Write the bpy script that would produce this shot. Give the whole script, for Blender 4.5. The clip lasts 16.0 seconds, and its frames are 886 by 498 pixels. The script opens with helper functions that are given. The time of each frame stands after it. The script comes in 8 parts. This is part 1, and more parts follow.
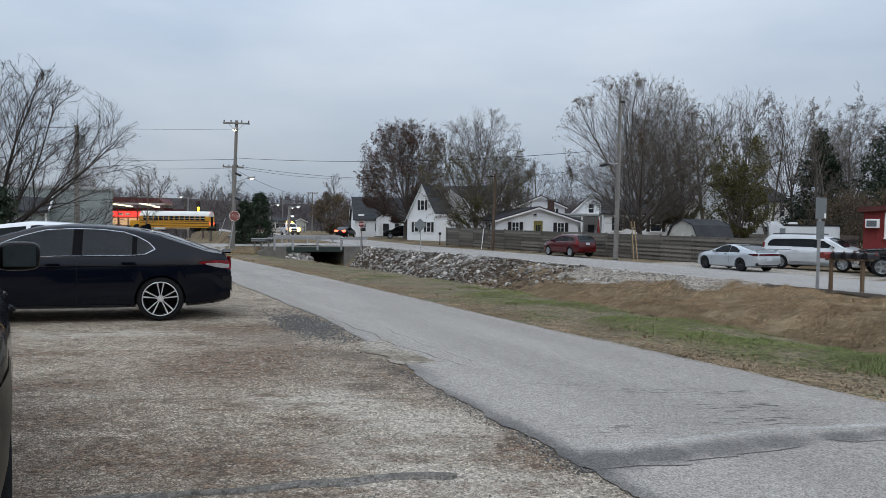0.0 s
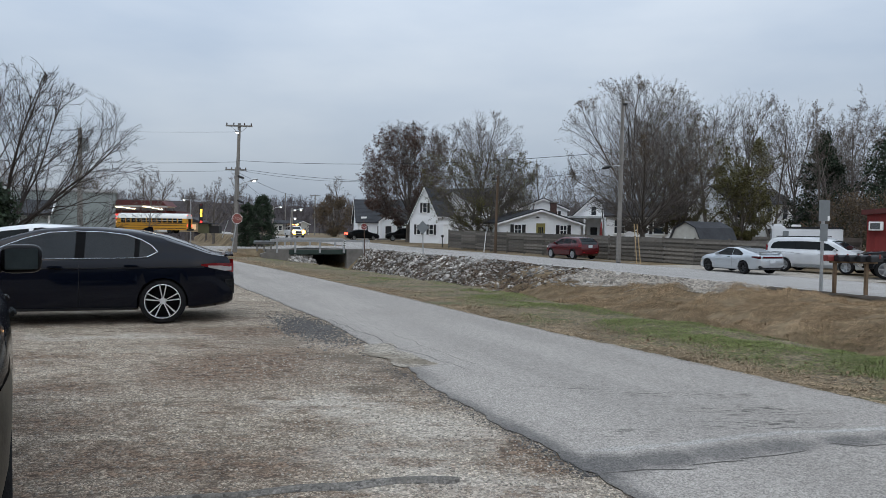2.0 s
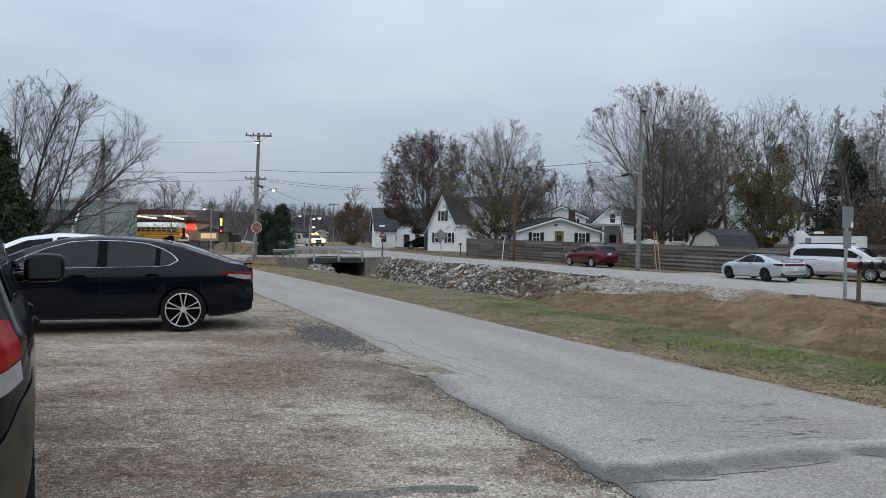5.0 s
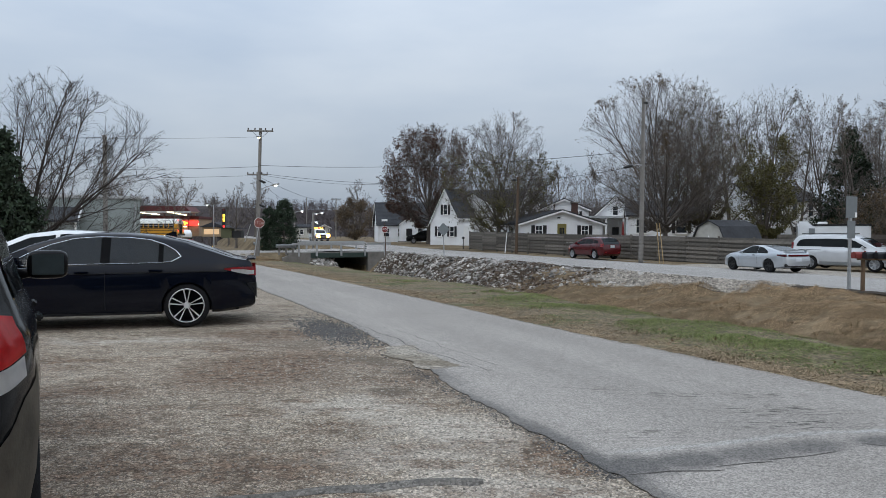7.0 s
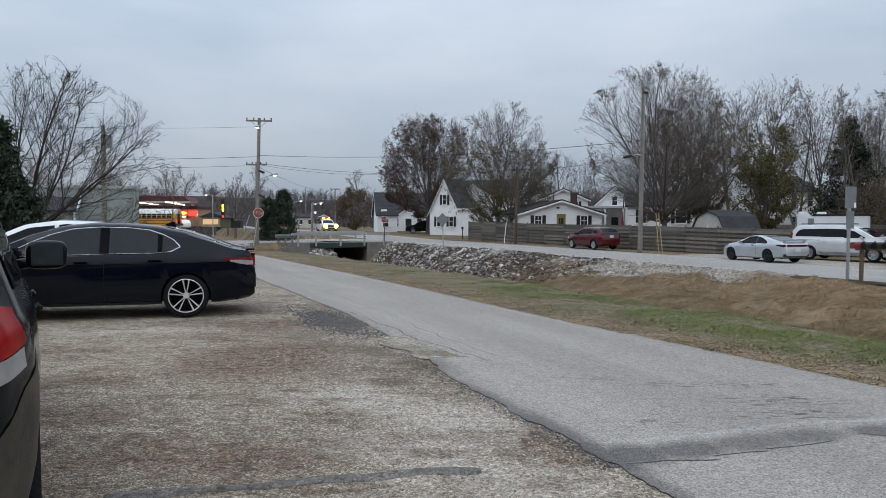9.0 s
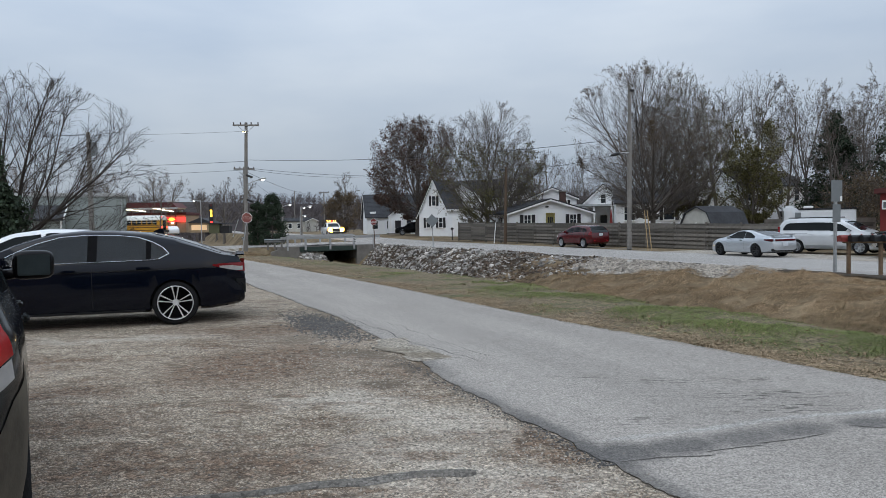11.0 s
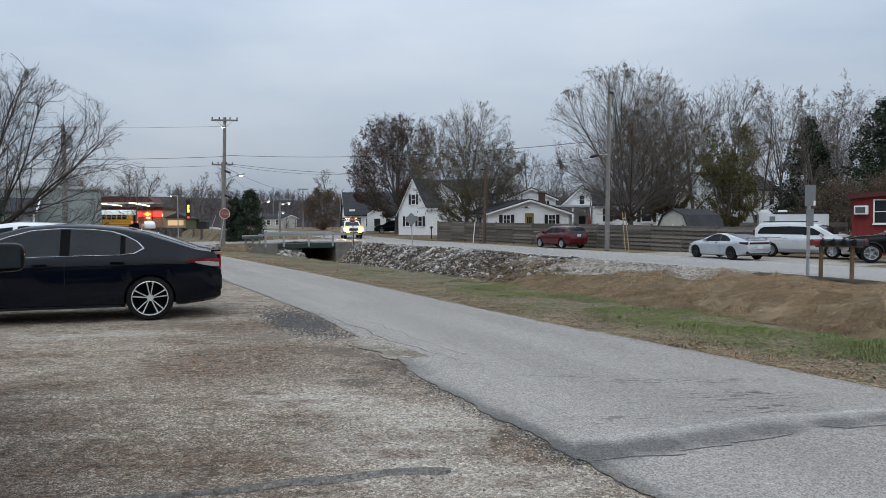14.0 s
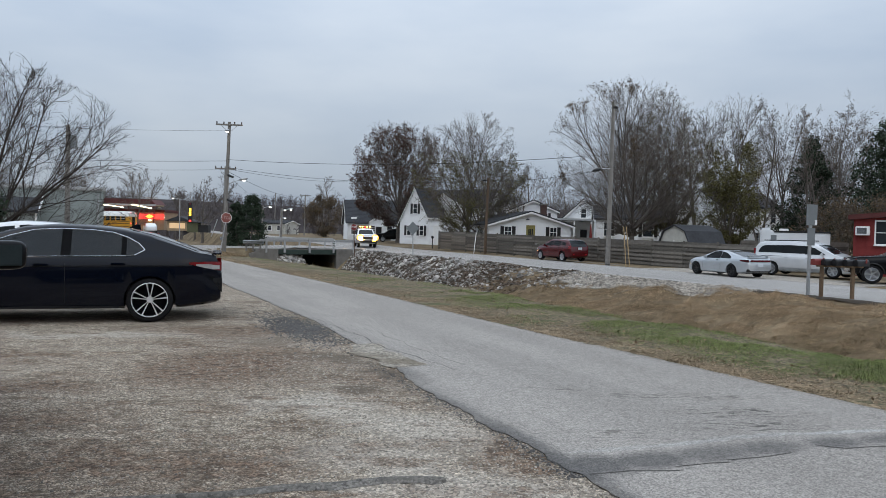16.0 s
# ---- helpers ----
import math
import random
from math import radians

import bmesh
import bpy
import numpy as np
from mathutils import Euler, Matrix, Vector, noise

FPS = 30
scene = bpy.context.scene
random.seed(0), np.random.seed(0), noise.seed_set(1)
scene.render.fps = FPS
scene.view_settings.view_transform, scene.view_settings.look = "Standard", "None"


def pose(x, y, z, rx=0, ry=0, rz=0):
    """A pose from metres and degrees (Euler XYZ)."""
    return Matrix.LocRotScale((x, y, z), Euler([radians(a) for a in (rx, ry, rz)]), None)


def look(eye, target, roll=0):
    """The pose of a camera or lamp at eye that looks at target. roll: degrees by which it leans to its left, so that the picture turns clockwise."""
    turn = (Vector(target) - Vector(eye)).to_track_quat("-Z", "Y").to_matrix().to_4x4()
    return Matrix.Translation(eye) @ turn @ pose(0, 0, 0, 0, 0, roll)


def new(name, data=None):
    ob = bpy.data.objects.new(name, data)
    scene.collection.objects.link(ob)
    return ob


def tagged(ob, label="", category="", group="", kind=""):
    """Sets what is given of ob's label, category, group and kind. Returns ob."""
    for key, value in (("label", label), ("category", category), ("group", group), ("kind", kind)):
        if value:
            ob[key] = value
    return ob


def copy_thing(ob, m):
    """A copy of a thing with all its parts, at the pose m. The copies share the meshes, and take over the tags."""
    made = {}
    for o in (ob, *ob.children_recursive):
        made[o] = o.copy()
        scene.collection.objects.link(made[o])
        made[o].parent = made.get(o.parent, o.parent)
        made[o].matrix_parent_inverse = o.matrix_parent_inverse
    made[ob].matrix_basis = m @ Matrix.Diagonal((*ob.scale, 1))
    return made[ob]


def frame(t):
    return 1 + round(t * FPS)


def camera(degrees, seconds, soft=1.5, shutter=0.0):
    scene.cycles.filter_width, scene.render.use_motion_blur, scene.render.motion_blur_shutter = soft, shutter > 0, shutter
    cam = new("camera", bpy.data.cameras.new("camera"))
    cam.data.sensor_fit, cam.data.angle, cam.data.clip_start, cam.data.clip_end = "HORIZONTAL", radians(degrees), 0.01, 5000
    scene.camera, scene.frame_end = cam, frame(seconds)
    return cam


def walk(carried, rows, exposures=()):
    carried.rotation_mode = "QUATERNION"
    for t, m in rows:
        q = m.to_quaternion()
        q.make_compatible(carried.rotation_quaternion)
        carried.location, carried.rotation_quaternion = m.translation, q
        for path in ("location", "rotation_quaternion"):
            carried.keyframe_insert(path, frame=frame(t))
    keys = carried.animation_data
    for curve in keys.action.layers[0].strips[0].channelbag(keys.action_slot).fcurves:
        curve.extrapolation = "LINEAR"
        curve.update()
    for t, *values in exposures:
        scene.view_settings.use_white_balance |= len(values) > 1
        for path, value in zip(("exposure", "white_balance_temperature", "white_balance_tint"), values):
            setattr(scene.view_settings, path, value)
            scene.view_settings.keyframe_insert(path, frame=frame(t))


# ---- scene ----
cam = camera(64.0, 16.0, soft=0.75)
PATH = [
    (0, (-0.01, -0.027, 1.47), (-0.01, 1.972, 1.406), 0.8),
    (0.5, (-0.007, -0.007, 1.46), (-0.004, 1.992, 1.397), 0.8),
    (1, (-0.015, -0.014, 1.467), (-0.01, 1.985, 1.402), 0.8),
    (1.5, (-0.014, -0.012, 1.469), (-0.011, 1.987, 1.406), 0.8),
    (2, (-0.011, -0.009, 1.471), (-0.018, 1.99, 1.414), 0.8),
    (2.5, (-0.006, -0.007, 1.472), (-0.028, 1.992, 1.426), 0.7),
    (3, (-0.008, -0.017, 1.478), (-0.043, 1.982, 1.441), 0.6),
    (3.5, (-0.011, -0.017, 1.473), (-0.057, 1.982, 1.441), 0.7),
    (4, (-0.008, -0.006, 1.471), (-0.061, 1.993, 1.439), 0.8),
    (6.5, (-0.009, -0.006, 1.471), (-0.075, 1.993, 1.425), 0.2),
    (7, (-0.011, 0.007, 1.464), (-0.077, 2.005, 1.412), 0.1),
    (7.5, (-0.007, -0.007, 1.468), (-0.071, 1.991, 1.406), 0.1),
    (8, (-0.007, -0.002, 1.467), (-0.069, 1.996, 1.396), 0.1),
    (8.5, (0.001, 0.016, 1.46), (-0.06, 2.013, 1.383), 0.0),
    (9, (-0.005, -0.001, 1.468), (-0.069, 1.996, 1.388), 0.1),
    (11.5, (-0.007, 0.009, 1.472), (-0.031, 2.007, 1.395), -1.4),
    (12, (-0.004, 0.003, 1.469), (-0.006, 2.002, 1.383), -1.4),
    (12.5, (-0.001, 0.012, 1.472), (0.012, 2.009, 1.379), -1.3),
    (13, (-0.004, 0.007, 1.47), (0.017, 2.005, 1.377), -1.0),
    (13.5, (-0.001, 0.011, 1.467), (0.024, 2.009, 1.38), -0.6),
    (14, (0.003, 0.009, 1.467), (0.026, 2.008, 1.386), -0.2),
    (14.5, (0.004, 0.008, 1.465), (0.027, 2.007, 1.392), 0.3),
    (15, (0.001, -0.004, 1.467), (0.025, 1.995, 1.4), 0.7),
    (15.5, (0.002, 0.0, 1.464), (0.025, 1.999, 1.405), 1.1),
    (16, (-0.002, 0.004, 1.46), (0.019, 2.003, 1.407), 1.3),
]
walk(cam, [(t, look(eye, target, roll)) for t, eye, target, roll in PATH])

# ---- light ----
scene.view_settings.exposure = 0.0
world = bpy.data.worlds.new("overcast_dusk")
scene.world = world
world.use_nodes = True
wt = world.node_tree
bg = wt.nodes["Background"]
sky = wt.nodes.new("ShaderNodeTexSky")
sky.sky_type, sky.sun_disc = "NISHITA", False
sky.sun_elevation, sky.sun_rotation = radians(28), radians(150)
sky.air_density, sky.dust_density = 1.0, 3.0
cloud = wt.nodes.new("ShaderNodeTexNoise")
cloud.inputs["Scale"].default_value, cloud.inputs["Detail"].default_value = 2.2, 5.0
cloud.inputs["Roughness"].default_value = 0.5
coord = wt.nodes.new("ShaderNodeTexCoord")
stretch = wt.nodes.new("ShaderNodeMapping")
stretch.inputs["Scale"].default_value = (1.0, 1.0, 3.2)
wt.links.new(coord.outputs["Generated"], stretch.inputs["Vector"])
wt.links.new(stretch.outputs["Vector"], cloud.inputs["Vector"])
ramp = wt.nodes.new("ShaderNodeValToRGB")
ramp.color_ramp.elements[0].position, ramp.color_ramp.elements[0].color = 0.30, (4.15, 4.99, 6.2, 1)
ramp.color_ramp.elements[1].position, ramp.color_ramp.elements[1].color = 0.72, (6.0, 6.65, 7.45, 1)
mixsky = wt.nodes.new("ShaderNodeMix")
mixsky.data_type = "RGBA"
mixsky.inputs["Factor"].default_value = 0.9
wt.links.new(cloud.outputs["Fac"], ramp.inputs["Fac"])
wt.links.new(sky.outputs["Color"], mixsky.inputs["A"])
wt.links.new(ramp.outputs["Color"], mixsky.inputs["B"])
# an overcast sky is about three times brighter overhead than at the horizon
split = wt.nodes.new("ShaderNodeSeparateXYZ")
rise = wt.nodes.new("ShaderNodeMapRange")
rise.inputs["From Min"].default_value, rise.inputs["From Max"].default_value = 0.0, 1.0
rise.inputs["To Min"].default_value, rise.inputs["To Max"].default_value = 0.80, 2.75
wt.links.new(coord.outputs["Generated"], split.inputs["Vector"])
wt.links.new(split.outputs["Z"], rise.inputs["Value"])
lift = wt.nodes.new("ShaderNodeVectorMath")
lift.operation = "SCALE"
wt.links.new(mixsky.outputs["Result"], lift.inputs[0])
wt.links.new(rise.outputs["Result"], lift.inputs["Scale"])
wt.links.new(lift.outputs["Vector"], bg.inputs["Color"])
bg.inputs["Strength"].default_value = 0.0925
sun = new("sun", bpy.data.lights.new("sun", "SUN"))
sun.data.energy, sun.data.angle, sun.data.color = 0.5, radians(40), (1.0, 0.97, 0.92)
sun.matrix_world = look((0, 0, 50), (18, 30, 0))


# ---- materials ----
def material(name, base, rough=0.8, metal=0.0, vary=0.25, scale=6.0, bump=0.0, bump_scale=60.0, tint=None, emit=None, spec=0.5, per_object=0.0, per_island=0.0, coat=0.0):
    """A surface with colour variation at two scales and fine relief."""
    m = bpy.data.materials.new(name)
    m.use_nodes = True
    t = m.node_tree
    b = t.nodes["Principled BSDF"]
    b.inputs["Roughness"].default_value, b.inputs["Metallic"].default_value = rough, metal
    b.inputs["Specular IOR Level"].default_value = spec
    b.inputs["Coat Weight"].default_value = coat
    b.inputs["Coat Roughness"].default_value = 0.05
    rgb = (*base, 1)
    dark = (*[c * (1 - vary) for c in base], 1)
    light = (*[min(1, c * (1 + vary)) for c in (tint or base)], 1)
    if vary > 0:
        tc = t.nodes.new("ShaderNodeTexCoord")
        n1 = t.nodes.new("ShaderNodeTexNoise")
        n1.inputs["Scale"].default_value, n1.inputs["Detail"].default_value = scale, 6
        n1.inputs["Roughness"].default_value = 0.62
        n2 = t.nodes.new("ShaderNodeTexNoise")
        n2.inputs["Scale"].default_value, n2.inputs["Detail"].default_value = scale * 0.13, 3
        add = t.nodes.new("ShaderNodeMath")
        add.operation = "ADD"
        half = t.nodes.new("ShaderNodeMath")
        half.operation, half.inputs[1].default_value = "MULTIPLY", 0.5
        for n in (n1, n2):
            t.links.new(tc.outputs["Object"], n.inputs["Vector"])
        t.links.new(n1.outputs["Fac"], add.inputs[0])
        t.links.new(n2.outputs["Fac"], add.inputs[1])
        t.links.new(add.outputs[0], half.inputs[0])
        r = t.nodes.new("ShaderNodeValToRGB")
        r.color_ramp.elements[0].position, r.color_ramp.elements[0].color = 0.33, dark
        r.color_ramp.elements[1].position, r.color_ramp.elements[1].color = 0.67, light
        e = r.color_ramp.elements.new(0.5)
        e.color = rgb
        t.links.new(half.outputs[0], r.inputs["Fac"])
        out = r.outputs["Color"]
        if per_object or per_island:
            if per_object:
                info = t.nodes.new("ShaderNodeObjectInfo")
                rnd = info.outputs["Random"]
            else:
                info = t.nodes.new("ShaderNodeNewGeometry")
                rnd = info.outputs["Random Per Island"]
            mr = t.nodes.new("ShaderNodeMapRange")
            k = per_object or per_island
            mr.inputs["To Min"].default_value, mr.inputs["To Max"].default_value = 1 - k, 1 + k
            t.links.new(rnd, mr.inputs["Value"])
            hsv = t.nodes.new("ShaderNodeHueSaturation")
            t.links.new(mr.outputs["Result"], hsv.inputs["Value"])
            t.links.new(out, hsv.inputs["Color"])
            out = hsv.outputs["Color"]
        t.links.new(out, b.inputs["Base Color"])
    else:
        b.inputs["Base Color"].default_value = rgb
    if bump > 0:
        tc2 = t.nodes.new("ShaderNodeTexCoord")
        nb = t.nodes.new("ShaderNodeTexNoise")
        nb.inputs["Scale"].default_value, nb.inputs["Detail"].default_value = bump_scale, 5
        bp = t.nodes.new("ShaderNodeBump")
        bp.inputs["Strength"].default_value, bp.inputs["Distance"].default_value = min(1.0, bump), 0.02
        t.links.new(tc2.outputs["Object"], nb.inputs["Vector"])
        t.links.new(nb.outputs["Fac"], bp.inputs["Height"])
        t.links.new(bp.outputs["Normal"], b.inputs["Normal"])
    if emit:
        b.inputs["Emission Color"].default_value = (*emit[:3], 1)
        b.inputs["Emission Strength"].default_value = emit[3]
    return m


def glass(name, base=(0.02, 0.025, 0.03), rough=0.03, spec=0.32):
    m = bpy.data.materials.new(name)
    m.use_nodes = True
    b = m.node_tree.nodes["Principled BSDF"]
    b.inputs["Base Color"].default_value = (*base, 1)
    b.inputs["Roughness"].default_value = rough
    b.inputs["Specular IOR Level"].default_value = spec
    return m


M_GRASS = material("patchy_autumn_grass", (0.155, 0.118, 0.074), 0.95, spec=0.1, vary=0.42, scale=2.6, bump=0.9, bump_scale=25, tint=(0.21, 0.165, 0.105))


def stony(name, stone, gap, mud, size, bump, mud_lo, mud_hi, mud_scale, spread=0.5, rough=0.95, fine=0.0):
    """Small stones of many tones with darker gaps, and stains at a larger scale."""
    m = bpy.data.materials.new(name)
    m.use_nodes = True
    t = m.node_tree
    b = t.nodes["Principled BSDF"]
    b.inputs["Roughness"].default_value, b.inputs["Specular IOR Level"].default_value = rough, 0.25
    tc = t.nodes.new("ShaderNodeTexCoord")
    warp = t.nodes.new("ShaderNodeTexNoise")
    warp.inputs["Scale"].default_value, warp.inputs["Detail"].default_value = 1 / size * 0.7, 2
    t.links.new(tc.outputs["Object"], warp.inputs["Vector"])
    mixv = t.nodes.new("ShaderNodeVectorMath")
    mixv.operation = "MULTIPLY_ADD"
    mixv.inputs[1].default_value = (size * 1.2,) * 3
    t.links.new(warp.outputs["Color"], mixv.inputs[0])
    t.links.new(tc.outputs["Object"], mixv.inputs[2])
    vo = t.nodes.new("ShaderNodeTexVoronoi")
    vo.inputs["Scale"].default_value = 1 / size
    t.links.new(mixv.outputs["Vector"], vo.inputs["Vector"])
    grey = t.nodes.new("ShaderNodeSeparateColor")
    t.links.new(vo.outputs["Color"], grey.inputs["Color"])
    tone = t.nodes.new("ShaderNodeMapRange")
    tone.inputs["To Min"].default_value, tone.inputs["To Max"].default_value = 1 - spread, 1 + spread
    t.links.new(grey.outputs["Red"], tone.inputs["Value"])
    base = t.nodes.new("ShaderNodeMix")
    base.data_type = "RGBA"
    base.inputs["A"].default_value, base.inputs["B"].default_value = (*stone, 1), (*gap, 1)
    edge = t.nodes.new("ShaderNodeMapRange")
    edge.inputs["From Min"].default_value, edge.inputs["From Max"].default_value = 0.45, 0.9
    t.links.new(vo.outputs["Distance"], edge.inputs["Value"])
    t.links.new(edge.outputs["Result"], base.inputs["Factor"])
    stain = t.nodes.new("ShaderNodeTexNoise")
    stain.inputs["Scale"].default_value, stain.inputs["Detail"].default_value, stain.inputs["Roughness"].default_value = mud_scale, 7, 0.68
    t.links.new(tc.outputs["Object"], stain.inputs["Vector"])
    amount = t.nodes.new("ShaderNodeMapRange")
    amount.inputs["From Min"].default_value, amount.inputs["From Max"].default_value = mud_lo, mud_hi
    t.links.new(stain.outputs["Fac"], amount.inputs["Value"])
    stretch = t.nodes.new("ShaderNodeMapping")
    stretch.inputs["Scale"].default_value = (0.65, 1.35, 1.0)
    t.links.new(tc.outputs["Object"], stretch.inputs["Vector"])
    t.links.new(stretch.outputs["Vector"], stain.inputs["Vector"])
    mid = t.nodes.new("ShaderNodeTexNoise")
    mid.inputs["Scale"].default_value, mid.inputs["Detail"].default_value, mid.inputs["Roughness"].default_value = 0.22 / size, 6, 0.72
    t.links.new(tc.outputs["Object"], mid.inputs["Vector"])
    clod = t.nodes.new("ShaderNodeMapRange")
    clod.inputs["From Min"].default_value, clod.inputs["From Max"].default_value = 0.32, 0.68
    clod.inputs["To Min"].default_value, clod.inputs["To Max"].default_value = 1 - fine, 1 + fine
    t.links.new(mid.outputs["Fac"], clod.inputs["Value"])
    both_ = t.nodes.new("ShaderNodeMath")
    both_.operation = "MULTIPLY"
    t.links.new(tone.outputs["Result"], both_.inputs[0])
    t.links.new(clod.outputs["Result"], both_.inputs[1])
    hsv = t.nodes.new("ShaderNodeHueSaturation")
    t.links.new(both_.outputs[0], hsv.inputs["Value"])
    t.links.new(base.outputs["Result"], hsv.inputs["Color"])
    mud_tone = t.nodes.new("ShaderNodeHueSaturation")
    half = t.nodes.new("ShaderNodeMapRange")
    half.inputs["To Min"].default_value, half.inputs["To Max"].default_value = 1 - spread * 0.7, 1 + spread * 0.7
    t.links.new(grey.outputs["Green"], half.inputs["Value"])
    both2 = t.nodes.new("ShaderNodeMath")
    both2.operation = "MULTIPLY"
    t.links.new(half.outputs["Result"], both2.inputs[0])
    t.links.new(clod.outputs["Result"], both2.inputs[1])
    t.links.new(both2.outputs[0], mud_tone.inputs["Value"])
    mud_tone.inputs["Color"].default_value = (*mud, 1)
    full = t.nodes.new("ShaderNodeMix")
    full.data_type = "RGBA"
    t.links.new(amount.outputs["Result"], full.inputs["Factor"])
    t.links.new(hsv.outputs["Color"], full.inputs["A"])
    t.links.new(mud_tone.outputs["Color"], full.inputs["B"])
    t.links.new(full.outputs["Result"], b.inputs["Base Color"])
    bp = t.nodes.new("ShaderNodeBump")
    bp.inputs["Strength"].default_value, bp.inputs["Distance"].default_value, bp.invert = bump, size * 0.5, True
    t.links.new(vo.outputs["Distance"], bp.inputs["Height"])
    t.links.new(bp.outputs["Normal"], b.inputs["Normal"])
    return m


class Nodes:
    """A short way to write node trees."""

    def __init__(self, name, rough=0.95, spec=0.2):
        self.mat = bpy.data.materials.new(name)
        self.mat.use_nodes = True
        self.tree = self.mat.node_tree
        self.out = self.tree.nodes["Principled BSDF"]
        self.out.inputs["Roughness"].default_value, self.out.inputs["Specular IOR Level"].default_value = rough, spec
        self.place = self.tree.nodes.new("ShaderNodeTexCoord").outputs["Object"]

    def put(self, socket, value):
        if isinstance(value, bpy.types.NodeSocket):
            self.tree.links.new(value, socket)
        else:
            socket.default_value = value

    def mapped(self, scale=(1, 1, 1), turn=0.0, at=(0, 0, 0), kind="POINT", vector=None):
        n = self.tree.nodes.new("ShaderNodeMapping")
        n.vector_type = kind
        n.inputs["Location"].default_value, n.inputs["Rotation"].default_value, n.inputs["Scale"].default_value = at, (0, 0, turn), scale
        self.put(n.inputs["Vector"], vector or self.place)
        return n.outputs["Vector"]

    def noise(self, scale, detail=4.0, rough=0.55, vector=None, out="Fac"):
        n = self.tree.nodes.new("ShaderNodeTexNoise")
        n.inputs["Scale"].default_value, n.inputs["Detail"].default_value, n.inputs["Roughness"].default_value = scale, detail, rough
        self.put(n.inputs["Vector"], vector or self.place)
        return n.outputs[out]

    def cells(self, size, vector=None):
        n = self.tree.nodes.new("ShaderNodeTexVoronoi")
        n.inputs["Scale"].default_value = 1 / size
        self.put(n.inputs["Vector"], vector or self.place)
        sep = self.tree.nodes.new("ShaderNodeSeparateColor")
        self.put(sep.inputs["Color"], n.outputs["Color"])
        return n.outputs["Distance"], sep.outputs["Red"], sep.outputs["Green"]

    def remap(self, v, a, b, c=0.0, d=1.0):
        n = self.tree.nodes.new("ShaderNodeMapRange")
        for k, x in zip(("From Min", "From Max", "To Min", "To Max"), (a, b, c, d)):
            n.inputs[k].default_value = x
        self.put(n.inputs["Value"], v)
        return n.outputs["Result"]

    def math(self, op, a, b=0.0):
        n = self.tree.nodes.new("ShaderNodeMath")
        n.operation = op
        self.put(n.inputs[0], a)
        self.put(n.inputs[1], b)
        return n.outputs[0]

    def add(self, a, b, k=1.0):
        """a + k * b, on vectors."""
        n = self.tree.nodes.new("ShaderNodeVectorMath")
        n.operation = "MULTIPLY_ADD"
        self.put(n.inputs[0], b)
        n.inputs[1].default_value = (k, k, k)
        self.put(n.inputs[2], a)
        return n.outputs["Vector"]

    def length(self, v):
        n = self.tree.nodes.new("ShaderNodeVectorMath")
        n.operation = "LENGTH"
        self.put(n.inputs[0], v)
        return n.outputs["Value"]

    def mix(self, f, a, b):
        n = self.tree.nodes.new("ShaderNodeMix")
        n.data_type = "RGBA"
        self.put(n.inputs["Factor"], f)
        self.put(n.inputs["A"], (*a, 1) if isinstance(a, tuple) else a)
        self.put(n.inputs["B"], (*b, 1) if isinstance(b, tuple) else b)
        return n.outputs["Result"]

    def value(self, v, colour):
        n = self.tree.nodes.new("ShaderNodeHueSaturation")
        self.put(n.inputs["Value"], v)
        self.put(n.inputs["Color"], (*colour, 1) if isinstance(colour, tuple) else colour)
        return n.outputs["Color"]

    def blots(self, spots, vector):
        """The strongest of soft round stains: x, y, half length, half width, turn in degrees, strength."""
        best = None
        for x, y, a, b, turn, power in spots:
            d = self.length(self.mapped((a, b, 1), radians(turn), (x, y, 0), "TEXTURE", vector))
            f = self.remap(d, 1.05, 0.45, 0.0, power)
            best = f if best is None else self.math("MAXIMUM", best, f)
        return best

    def done(self, colour, heights=()):
        self.put(self.out.inputs["Base Color"], colour)
        normal = None
        for h, strength, depth in heights:
            n = self.tree.nodes.new("ShaderNodeBump")
            n.inputs["Strength"].default_value, n.inputs["Distance"].default_value = strength, depth
            self.put(n.inputs["Height"], h)
            if normal is not None:
                self.put(n.inputs["Normal"], normal)
            normal = n.outputs["Normal"]
        if normal is not None:
            self.put(self.out.inputs["Normal"], normal)
        return self.mat


